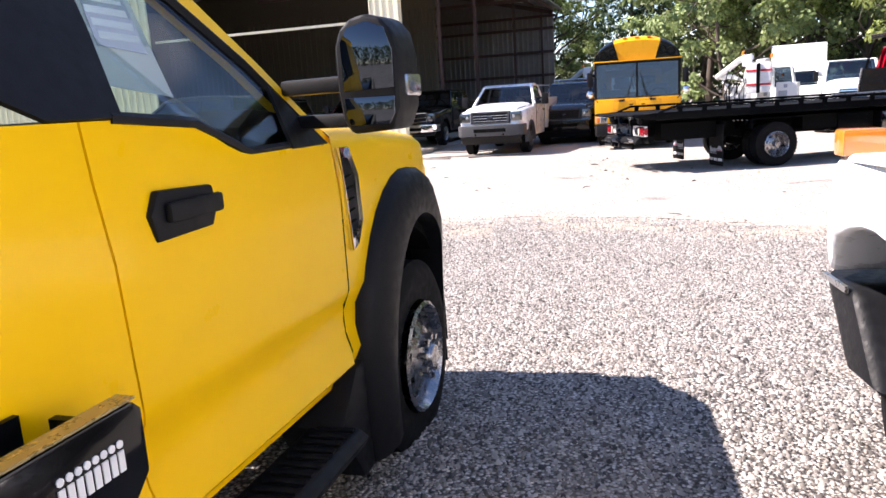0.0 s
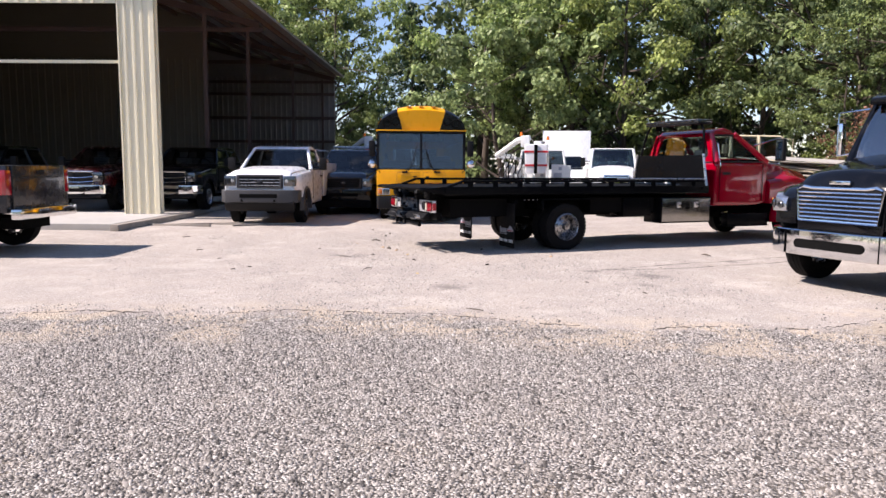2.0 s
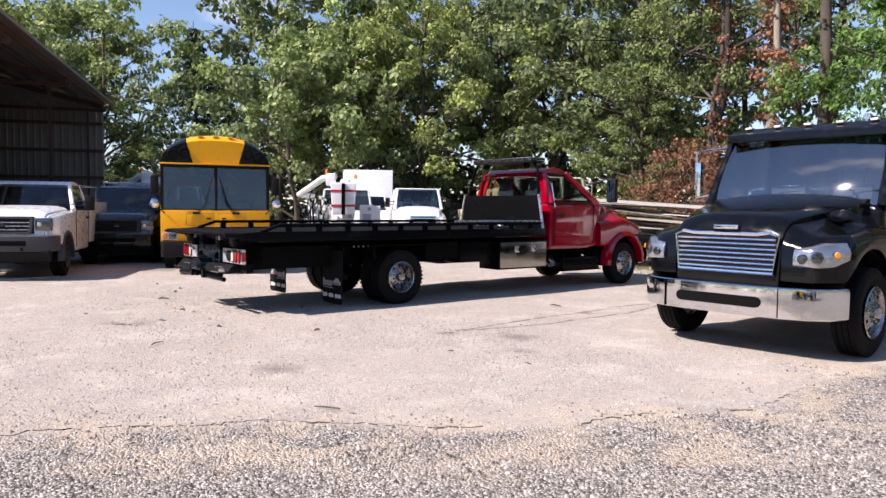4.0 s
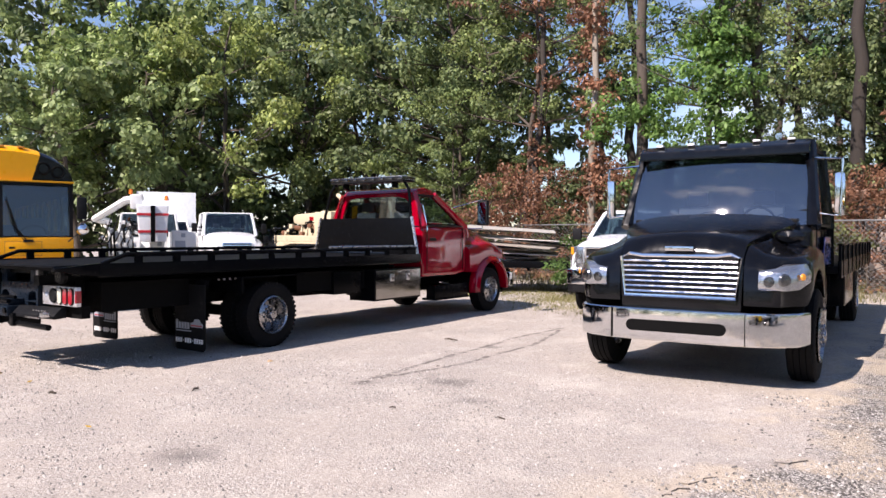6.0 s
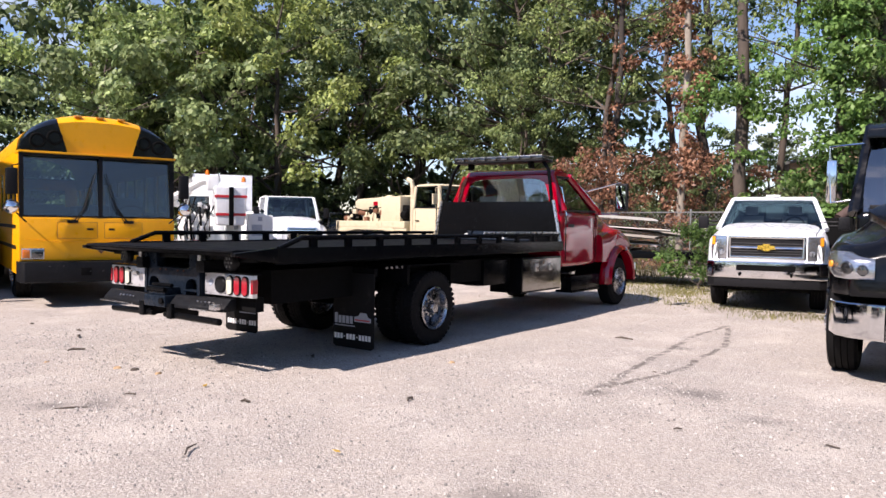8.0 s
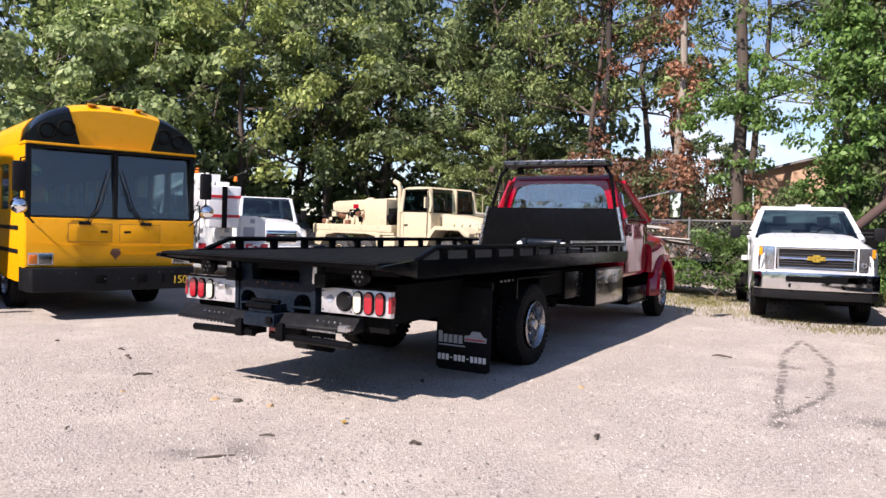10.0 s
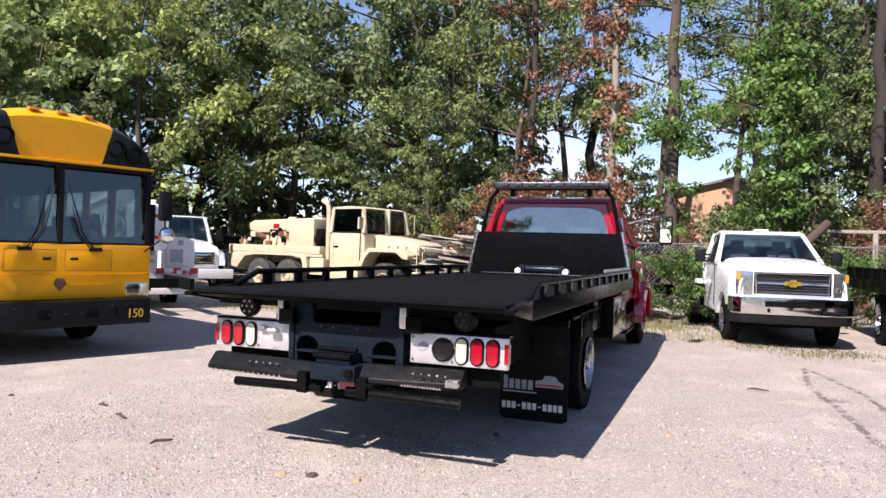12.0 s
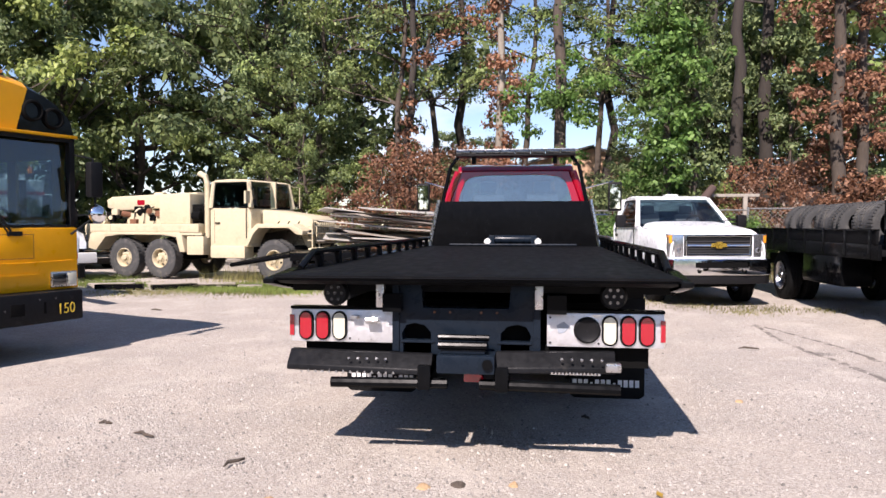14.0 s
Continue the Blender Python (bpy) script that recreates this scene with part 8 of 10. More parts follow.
# ---------------------------------------------------------------- black bonneted truck, facing the yard
BK = pose(10.38, 9.585, 0.0, 0, 0, 181.5)
bk = thing("black_truck", "gloss black medium-duty truck with chrome grille and bumper", "truck", BK)
medium_cab(bk, M_BLACK, 0.93, -0.62, -2.35, 2.25, 1.46, 1.75, 1.70, 2.76, 0.50, -1.14, 1.26, glass=M_TRUCKGLASS, rear_glass=M_TINT, doors=1, wt=2.0, arch=0.17, z_wing=1.34, bulge=0.05, nose_in=0.20, flare_out=0.10)
for sd in (1, -1):
    # swept headlamp set into the wing
    s = Shape()
    rings = []
    for x, y0, y1, z0, z1 in ((0.975, 0.78, 0.90, 1.05, 1.14), (0.95, 0.78, 1.02, 1.02, 1.21), (0.80, 0.82, 1.135, 1.03, 1.28), (0.60, 0.9, 1.215, 1.10, 1.29)):
        rings.append([(x, sd * y0, z0), (x, sd * y1, z0), (x, sd * (y1 + 0.01), (z0 + z1) / 2), (x, sd * (y1 - 0.04), z1), (x, sd * y0, z1)])
    s.ring(rings)
    hl = part("headlamp", s, M_LSILVER, bk, "swept clear headlamp", bevel=0.012)
    s = Shape()
    s.lathe([(0.001, 0.018), (0.042, 0.014), (0.055, 0.0)], 14, pose(0.975, sd * 0.885, 1.11, 0, 0, -90 + sd * 18))
    part("inner_reflector", s, M_LGREY, hl)
    s = Shape()
    s.lathe([(0.001, 0.02), (0.05, 0.016), (0.065, 0.0)], 14, pose(0.945, sd * 1.02, 1.13, 0, 0, -90 + sd * 35))
    part("lamp_reflector", s, M_LGREY, hl)
    s = Shape()
    s.lathe([(0.001, 0.012), (0.03, 0.01), (0.036, 0.0)], 14, pose(0.80, sd * 1.165, 1.16, 0, 0, -90 + sd * 55))
    part("turn_signal", s, M_LAMBERDIM, hl)
    s = Shape()
    s.tube([(-0.72, sd * 1.05, 1.85), (-0.70, sd * 1.36, 1.80), (-0.72, sd * 1.38, 2.45), (-0.95, sd * 1.05, 2.50)], 0.017, 6)
    part("mirror_bracket", s, M_CHROME, bk)
    s = Shape()
    s.box(-0.80, -0.70, sd * 1.30, sd * 1.41, 1.80, 2.30)
    mh = part("mirror_housing", s, M_CHROME, bk, "tall chrome mirror", bevel=0.03)
    s = Shape()
    s.box(-0.81, -0.805, sd * 1.315, sd * 1.395, 1.84, 2.26)
    part("mirror_glass", s, M_MIRROR, mh)
    if sd > 0:
        s = Shape()
        s.lathe([(0.001, 0.09), (0.07, 0.07), (0.10, 0.0)], 18, pose(0.22, sd * 0.96, 1.56, 0, 0, -90) @ Matrix.Diagonal((1.5, 1, 0.8, 1)))
        s.cyl((0.22, sd * 0.96, 1.56), (0.12, sd * 0.90, 1.36), 0.012, 6)
        part("bonnet_mirror", s, M_BLACK, bk, "round black bonnet mirror")
s = Shape()
s.prism([(-0.57, 0.93), (0.57, 0.93), (0.61, 1.34), (0.52, 1.375), (0.40, 1.35), (-0.40, 1.35), (-0.52, 1.375), (-0.61, 1.34)], 0.90, 0.955, "x")
gr = part("grille", s, M_PLASTIC, bk)
s = Shape()
edge = [(0.965, -0.57, 0.93), (0.965, 0.57, 0.93), (0.965, 0.61, 1.34), (0.955, 0.52, 1.375), (0.955, 0.38, 1.355), (0.955, -0.38, 1.355), (0.955, -0.52, 1.375), (0.965, -0.61, 1.34)]
s.tube(edge, 0.022, 8, True)
part("grille_frame", s, M_CHROME, gr)
for k in range(7):
    s = Shape()
    z = 0.975 + k * 0.054
    wv = 0.57 + 0.04 * (z - 0.93) / 0.41
    s.tube([(0.965, -wv, z), (0.972, 0, z), (0.965, wv, z)], 0.012, 6)
    part("grille_bar", s, M_CHROME, gr)
s = Shape()
s.box(0.90, 0.955, -0.15, 0.15, 1.405, 1.455)
part("bonnet_badge", s, M_CHROME, bk, bevel=0.01)
s = Shape()
s.prism([(0.56, -1.20), (0.80, -1.13), (0.96, -0.98), (1.06, -0.75), (1.11, -0.4), (1.11, 0.4), (1.06, 0.75), (0.96, 0.98), (0.80, 1.13), (0.56, 1.22), (0.54, 1.16), (0.76, 1.07), (0.88, 0.78), (0.88, -0.78), (0.76, -1.07), (0.54, -1.14)], 0.46, 0.80, "z")
bp = part("bumper", s, M_CHROME, bk, "dented chrome bumper", bevel=0.03, seg=3)
s = Shape()
s.prism(arc(0.45, 0.62, 0.06, -90, 90, 6) + arc(-0.45, 0.62, 0.06, 90, 270, 6), 1.095, 1.114, "x")
part("bumper_slot", s, M_DARK, bp)
for sd in (1, -1):
    s = Shape()
    s.box(1.0, 1.085, sd * 0.68, sd * 0.686, 0.47, 0.79)
    part("bumper_seam", s, M_DARK, bp)
s = Shape()
s.prism([(-1.02, 2.63), (-0.89, 2.55), (-0.90, 2.66), (-1.15, 2.76)], -1.02, 1.02, "y")
part("sun_visor", s, M_BLACK, bk, bevel=0.015)
for k in range(5):
    s = Shape()
    s.box(-1.15, -1.05, -0.8 + k * 0.4 - 0.045, -0.8 + k * 0.4 + 0.045, 2.745, 2.775)
    part("marker_lamp", s, M_LWHITE, bk, bevel=0.012)
s = Shape()
s.cyl((-1.4, 0.62, 2.83), (-2.2, 0.62, 2.85), 0.025, 8).cyl((-1.4, 0.62, 2.83), (-1.32, 0.62, 2.83), 0.045, 10)
part("air_horn", s, M_CHROME, bk)
chassis(bk, -9.6, 0.85)
axle_pair(bk, -0.04, 0.50, 1.235, False, "dome", 0.28)
axle_pair(bk, -6.85, 0.50, 1.16, True, "deep", 0.26)
# its flat bed, with big tyres standing on it
s = Shape()
s.box(-9.8, -2.5, -1.2, 1.2, 1.06, 1.16)
bb = part("flat_bed", s, M_DECK, bk, "worn black flat bed", bevel=0.01)
for sd in (1, -1):
    s = Shape()
    s.box(-9.8, -2.5, sd * 1.2, sd * 1.25, 1.0, 1.24)
    part("bed_rail", s, M_STEELBLK, bb, bevel=0.008)
    s = Shape()
    s.box(-9.8, -2.6, sd * 1.20, sd * 1.235, 1.24, 1.44)
    sb = part("side_board", s, M_DECK, bb, "worn black side board", bevel=0.006)
    for k in range(9):
        s = Shape()
        s.box(-9.7 + k * 0.86, -9.62 + k * 0.86, sd * 1.235, sd * 1.262, 1.02, 1.46)
        part("stake", s, M_STEELBLK, sb, bevel=0.004)
    s = Shape()
    s.box(-9.8, -2.6, sd * 1.185, sd * 1.25, 1.44, 1.465)
    part("board_cap", s, M_STEELBLK, sb, bevel=0.004)
    s = Shape()
    s.box(-5.6, -3.9, sd * 0.7, sd * 1.18, 0.5, 1.04)
    bx = part("tool_box", s, M_STEELBLK, bk, bevel=0.01)
    s = Shape()
    s.box(-5.56, -3.94, sd * 1.18, sd * 1.19, 0.54, 1.0)
    part("box_door", s, M_BLACK, bx, "gloss black door", bevel=0.006)
s = Shape()
s.box(-2.56, -2.48, -1.15, 1.15, 1.16, 1.9)
part("headboard", s, M_STEELBLK, bk, bevel=0.01)
tm_ = tyre_mesh(0.385, 0.33, 0.22, True, M_RUBBERG)
rq = random.Random(3)
for k in range(9):
    ob = new("spare_tyre", tm_)
    ob.matrix_basis = BK @ pose(-7.2 + k * 0.42, -0.5 + rq.uniform(-0.1, 0.12), 1.16 + 0.385, 0, 0, 90 + rq.uniform(-17, 17)) @ pose(0, 0, 0, rq.uniform(-4, 4), rq.uniform(0, 90), 0)
    tagged(ob, "large worn tyre standing on the black truck's bed", "tyre", "tyres on the flat bed")
for sd in (1, -1):
    s = Shape()
    s.prism([(-1.2, 1.20), (-1.6, 1.56), (-2.3, 1.56), (-2.3, 1.20)], sd * 1.127, sd * 1.131, "y")
    part("blue_panel", s, M_BLUE, bk, "bright blue painted panel")
    s = Shape()
    s.box(-2.0, -0.75, sd * 0.8, sd * 1.12, 0.38, 0.62)
    part("cab_step", s, M_ALU, bk, bevel=0.02)

# ---------------------------------------------------------------- tan army wrecker
AR = pose(22.30, 23.05, -0.06, 0, 0, -103)
ar = thing("army_wrecker", "sun-bleached tan six-wheeled army wrecker with a crane body", "military truck", AR)
chassis(ar, -7.0, 1.1, 0.75, 1.0, 0.42)
R6 = 0.58
for x in (0, -4.05, -5.43):
    s = Shape()
    s.cyl((x, -0.9, R6), (x, 0.9, R6), 0.1, 8)
    part("axle", s, M_DARK, ar)
    for sd in (1, -1):
        wheel(ar, x, sd * 1.22, R6, R6, 0.36, sd, "plain", 0.29, M_CREAM, True, M_RUBBERG)
s = Shape()
s.prism([(0.92, 0.95), (0.94, 1.74), (0.7, 1.84), (-0.82, 2.04), (-0.82, 0.95)], -0.66, 0.66, "y")
part("bonnet", s, M_CREAM, ar, bevel=0.05)
s = Shape()
s.prism([(-0.82, 0.95), (-0.82, 2.06), (-2.25, 2.08), (-2.25, 0.95)], -1.12, 1.12, "y")
part("cab_body", s, M_CREAM, ar, bevel=0.03)
cabin(ar, M_CREAM, -0.84, -0.95, -2.18, -2.23, 2.20, 2.06, 2.10, 2.92, M_SCREEN, pillar=0.11, crown=0.07)
s = Shape()
s.box(-0.90, -0.72, -0.03, 0.03, 2.06, 2.86)
part("screen_post", s, M_CREAM, ar)
for sd in (1, -1):
    s = Shape()
    s.prism([(0.95, 1.30), (0.95, 1.42), (0.55, 1.62), (-0.55, 1.62), (-0.85, 1.38), (-0.95, 1.0), (-0.85, 1.0), (-0.68, 1.32), (-0.50, 1.50), (0.50, 1.50), (0.75, 1.32)], sd * 0.63, sd * 1.24, "y")
    part("wing", s, M_CREAM, ar, bevel=0.015)
    # Dark plate covers the tan bonnet side, standing in for shade in the arch.
    s = Shape()
    s.prism([(-0.90, 0.90), (-0.66, 1.34), (-0.48, 1.49), (0.48, 1.49), (0.74, 1.32), (0.74, 0.90)], sd * 0.625, sd * 0.66, "y")
    part("wheel_housing", s, M_DARK, ar)
    s = Shape()
    s.box(-2.06, -1.9, sd * 1.12, sd * 1.15, 1.62, 1.66)
    part("door_handle", s, M_DARK, ar)
    s = Shape()
    s.box(0.92, 1.0, sd * 0.70, sd * 0.90, 1.25, 1.45)
    part("headlamp", s, M_LGREY, ar, bevel=0.04)
    s = Shape()
    s.box(-2.2, -1.0, sd * 0.75, sd * 1.20, 0.62, 0.98)
    part("step_tank", s, M_CREAM, ar, bevel=0.03)
    door_lines(ar, (-0.94, -2.1), 1.12, 1.05, 2.03, sd)
    s = Shape()
    s.prism([(-3.2, 1.24), (-3.3, 1.36), (-6.6, 1.36), (-6.85, 1.28), (-6.85, 0.86), (-6.55, 0.80), (-6.15, 1.22), (-5.6, 1.29), (-3.9, 1.29), (-3.42, 1.22), (-3.28, 0.78), (-3.1, 0.78)], sd * 0.70, sd * 1.24, "y")
    part("rear_wing", s, M_CREAM, ar, bevel=0.015)
    s = Shape()
    s.box(-3.05, -2.45, sd * 0.55, sd * 1.20, 0.70, 1.25)
    part("side_locker", s, M_CREAM, ar, bevel=0.02)
    s = Shape()
    s.box(-7.0, -2.6, sd * 0.70, sd * 1.22, 1.36, 1.62)
    part("body_locker", s, M_CREAM, ar, bevel=0.02)
    for k in range(4):
        s = Shape()
        s.box(-6.8 + k * 1.0, -5.95 + k * 1.0, sd * 1.22, sd * 1.228, 1.40, 1.58)
        part("locker_lid", s, M_CREAM, ar)
for k in range(10):
    s = Shape()
    y = -0.5 + k * 0.111
    s.box(0.955, 0.985, y - 0.02, y + 0.02, 1.05, 1.66)
    part("grille_bar", s, M_CREAM, ar)
s = Shape()
s.box(0.942, 0.952, -0.55, 0.55, 1.0, 1.69)
part("grille_gap", s, M_DARK, ar)
# brush guard of bars before the grille, with its lamp cages
s = Shape()
for z_ in (1.15, 1.35, 1.55):
    s.tube([(0.98, -1.02, z_), (1.12, -0.98, z_), (1.14, 0.0, z_), (1.12, 0.98, z_), (0.98, 1.02, z_)], 0.018, 6)
for y_ in (-1.0, -0.62, 0.62, 1.0):
    s.tube([(1.12, y_, 0.95), (1.12, y_, 1.62), (0.96, y_, 1.70)], 0.020, 6)
part("brush_guard", s, M_CREAM, ar)
for sd in (1, -1):
    for k in range(3):
        s = Shape()
        s.prism([(0.35 - k * 0.34, 1.50), (0.39 - k * 0.34, 1.50), (0.53 - k * 0.34, 1.70), (0.49 - k * 0.34, 1.70)], sd * 0.662, sd * 0.668, "y")
        part("bonnet_louvre", s, M_DARK, ar)
    s = Shape()
    s.tube([(-0.9, sd * 1.10, 2.05), (-0.75, sd * 1.36, 2.1), (-0.75, sd * 1.36, 2.75), (-0.95, sd * 1.06, 2.8)], 0.013, 6)
    part("mirror_bracket", s, M_CREAM, ar)
    s = Shape()
    s.prism([(-1.0, 2.10), (-1.0, 1.2), (-0.97, 1.2), (-0.97, 2.10)], sd * 1.122, sd * 1.136, "y")
    part("door_hinge_strip", s, M_DARK, ar)
s = Shape()
s.box(1.1, 1.3, -1.2, 1.2, 0.70, 0.95)
part("bumper", s, M_CREAM, ar, bevel=0.02)
s = Shape()
s.box(-7.0, -2.5, -1.2, 1.2, 1.28, 1.36)
part("body_deck", s, M_CREAM, ar)
s = Shape()
s.box(-4.15, -3.0, -1.10, -0.15, 1.62, 2.52)
cr = part("crane_house", s, M_CREAM, ar, bevel=0.03)
rg_ = random.Random(8)
for k in range(28):
    s = Shape()
    x, y, z = rg_.uniform(-6.6, -4.3), rg_.uniform(-1.05, -0.4), rg_.uniform(1.66, 2.1)
    if k % 2:
        s.box(x - 0.12, x + 0.12, y - 0.06, y + 0.06, z - 0.10, z + 0.08)
    else:
        s.cyl((x, y - 0.1, z), (x + rg_.uniform(-0.2, 0.2), y + 0.1, z + rg_.uniform(-0.1, 0.1)), rg_.uniform(0.04, 0.11), 10)
    part("crane_gear", s, M_DARK if k % 3 == 0 else (M_RUST if k % 3 == 1 else M_CREAM), cr, bevel=0.012)
s = Shape()
s.box(-3.0, -2.55, -1.0, 0.2, 1.62, 2.2).cyl((-2.9, -1.06, 1.85), (-2.6, -1.06, 1.85), 0.14, 12).cyl((-2.75, -1.1, 2.0), (-2.75, -0.7, 2.0), 0.12, 12)
part("winch_gear", s, M_DARK, ar, bevel=0.02)
s = Shape()
s.prism([(-3.4, 2.16), (-3.4, 2.60), (-6.8, 2.50), (-7.02, 2.40), (-6.98, 2.14), (-6.5, 2.06)], -0.30, 0.28, "y")
part("crane_boom", s, M_CREAM, ar, bevel=0.03)
s = Shape()
s.cyl((-4.6, 0.05, 1.36), (-4.6, 0.05, 2.1), 0.42, 18).box(-5.6, -4.3, -0.9, -0.3, 1.62, 1.95).cyl((-5.3, -0.7, 1.9), (-5.3, 0.6, 1.9), 0.22, 14)
part("crane_turntable", s, M_CREAM, ar, bevel=0.02)
for k in range(3):
    s = Shape()
    s.tube([(-4.5 - k * 0.4, -0.95, 1.62), (-4.45 - k * 0.4, -0.93, 1.95 + 0.1 * (k % 2)), (-4.4 - k * 0.4, -0.6, 2.15)], 0.02, 6)
    part("crane_lever", s, M_DARK, ar)
s = Shape()
s.cyl((-5.0, 0.1, 2.5), (-5.35, 0.1, 2.5), 0.14, 12)
part("boom_reel", s, M_CREAM, ar)
s = Shape()
s.box(-5.75, -5.45, -0.306, -0.301, 2.22, 2.38)
part("red_patch", s, M_LRED, ar)
s = Shape()
s.tube([(-2.48, -0.95, 1.2), (-2.48, -0.95, 2.80), (-2.54, -0.95, 3.02), (-2.76, -0.95, 3.12)], 0.085, 12)
part("exhaust_pipe", s, M_CREAM, ar)
s = Shape()
s.box(-0.80, -0.74, -1.48, -1.28, 2.2, 2.55)
part("mirror", s, M_CREAM, ar)

# ---------------------------------------------------------------- white bucket truck, its tail to the yard
def bucket_truck(m, label):
    t = thing("bucket_truck", label, "bucket truck", m)
    chassis(t, -2.0, 7.5, 0.62, 0.86)
    for sd in (1, -1):
        wheel(t, 1.7, sd * 1.16, 0.47, 0.47, 0.25, sd, "deep")
        wheel(t, 6.4, sd * 1.1, 0.47, 0.47, 0.25, sd, "dome")
        s = Shape()
        s.prism([(0.15, 0.75), (0.15, 1.72), (4.3, 1.72), (4.3, 0.75)] + arc(1.7, 0.5, 0.6, 25, 155, 10), sd * 0.62, sd * 1.18, "y")
        b = part("side_locker", s, M_WHITE2, t, bevel=0.015)
        for x0, x1 in ((0.2, 0.95), (2.4, 3.3), (3.35, 4.25)):
            s = Shape()
            s.box(x0, x1, sd * 1.18, sd * 1.188, 0.85, 1.65)
            part("locker_door", s, M_WHITE2, b, bevel=0.004)
        for k in range(3):
            s = Shape()
            s.lathe([(0.001, 0.025), (0.05, 0.02), (0.058, 0.0)], 14, pose(-0.16, sd * (0.72 + 0.14 * k), 0.92, 0, 0, 90))
            part("tail_lamp", s, M_LRED if k else M_LWHITE, t)
    s = Shape()
    s.box(-0.15, 4.4, -1.15, 1.15, 0.80, 0.92)
    part("deck", s, M_WHITE2, t)
    s = Shape()
    s.box(-0.15, -0.08, -1.18, 1.18, 0.74, 1.02)
    part("tail_board", s, M_WHITE2, t, bevel=0.008)
    for k in range(6):
        s = Shape()
        s.box(-0.156, -0.151, -1.17 + k * 0.39, -0.99 + k * 0.39, 1.02 - 0.13, 1.02)
        part("warning_stripe", s, M_REDSTRIPE, t)
    s = Shape()
    s.box(-0.3, 0.0, -1.1, 1.1, 0.42, 0.55).box(-0.28, -0.2, -0.95, -0.8, 0.55, 0.75).box(-0.28, -0.2, 0.8, 0.95, 0.55, 0.75)
    part("rear_bumper", s, M_WHITE2, t, bevel=0.01)
    for k, (x, y, w, z0, z1) in enumerate(((0.05, -0.95, 0.45, 1.02, 1.75), (0.05, -0.3, 0.4, 1.02, 1.5), (0.1, 0.55, 0.5, 1.02, 1.6))):
        s = Shape()
        s.box(x, x + 0.5, y, y + w, z0, z1)
        cb = part("gear_box", s, M_WHITE2, t, bevel=0.025)
        s = Shape()
        s.box(x - 0.008, x, y + 0.08, y + w - 0.08, z0 + 0.12, z1 - 0.3).box(x - 0.008, x, y + 0.08, y + 0.2, z1 - 0.2, z1 - 0.08)
        part("control_plate", s, M_INKGREY, cb)
    # pedestal, folded boom, bucket
    s = Shape()
    s.cyl((2.9, 0, 0.92), (2.9, 0, 2.0), 0.32, 16)
    s.box(2.55, 3.3, -0.3, 0.3, 1.95, 2.35)
    part("pedestal", s, M_WHITE2, t, bevel=0.02)
    s = Shape()
    s.box(-0.2, 3.2, -0.14, 0.14, 2.32, 2.58, pose(0, 0, 0, 0, -2, 0))
    part("lower_boom", s, M_WHITE2, t, bevel=0.02)
    s = Shape()
    s.tube([(0.0, 0.30, 2.70), (0.2, 0.75, 2.60), (0.9, 1.55, 2.08), (3.6, 1.25, 2.05)], 0.11, 8)
    part("upper_boom", s, M_WHITE2, t)
    s = Shape()
    s.box(-0.10, 0.22, 0.30, 0.62, 2.36, 2.78)
    part("boom_knuckle", s, M_WHITE2, t, bevel=0.06)
    s = Shape()
    s.ring([[(-0.53, -0.32, 1.42), (0.03, -0.32, 1.42), (0.03, 0.40, 1.42), (-0.53, 0.40, 1.42)], [(-0.60, -0.38, 2.46), (0.1, -0.38, 2.46), (0.1, 0.46, 2.46), (-0.60, 0.46, 2.46)]])
    bk_ = part("bucket", s, M_WHITE, t, "white fibreglass bucket with red tape", bevel=0.05, seg=3)
    for z in (1.68, 2.16):
        s = Shape()
        k = (z - 1.42) / 1.04 * 0.065
        s.box(-0.545 - k, -0.52, -0.33 - k, 0.41 + k, z, z + 0.07).box(-0.5, 0.03 + k, -0.335 - k, -0.3, z, z + 0.07)
        part("red_band", s, M_REDSTRIPE, bk_)
    s = Shape()
    s.box(-0.66, -0.60, -0.02, 0.10, 1.42, 2.44)
    part("bucket_step_rail", s, M_STEELBLK, bk_)
    for y in (-0.35, 0.6):
        s = Shape()
        s.lathe([(0.001, 0.14), (0.045, 0.12), (0.06, 0.0)], 14, pose(0.0, y, 2.78 if y > 0 else 2.62, 90, 0, 0))
        part("beacon", s, M_LAMBER, t, "amber beacon")
    for k in range(5):
        s = Shape()
        y = 0.62 + 0.13 * k
        s.tube([(-0.12, y, 1.0), (-0.14, y + 0.03, 1.45 + 0.12 * (k % 3)), (0.1, y + 0.05, 1.75 + 0.1 * (k % 2))], 0.022 + 0.01 * (k % 2), 6)
        part("hydraulic_hose", s, M_STEELBLK if k % 2 else M_WHITE2, t)
    rb_ = random.Random(5)
    for k in range(16):
        s = Shape()
        y, z = rb_.uniform(0.45, 1.5), rb_.uniform(1.08, 1.95)
        a, b = rb_.uniform(0.05, 0.13), rb_.uniform(0.05, 0.14)
        if k % 3:
            s.box(-0.16, 0.10, y, y + a, z, z + b)
        else:
            s.cyl((-0.14, y, z), (0.1, y + 0.05, z + 0.05), a * 0.6, 10)
        part("valve_fitting", s, (M_WHITE2, M_ALU, M_STEELBLK, M_WHITE2)[k % 4], t, bevel=0.01)
    for k in range(5):
        s = Shape()
        y = 0.6 + 0.17 * k
        s.tube([(-0.18, y, 1.05), (-0.22, y + 0.1, 1.35), (-0.18, y - 0.05, 1.7), (-0.05, y - 0.2, 2.0 + 0.06 * k)], 0.018, 6)
        part("hydraulic_hose", s, M_STEELBLK, t)
    s = Shape()
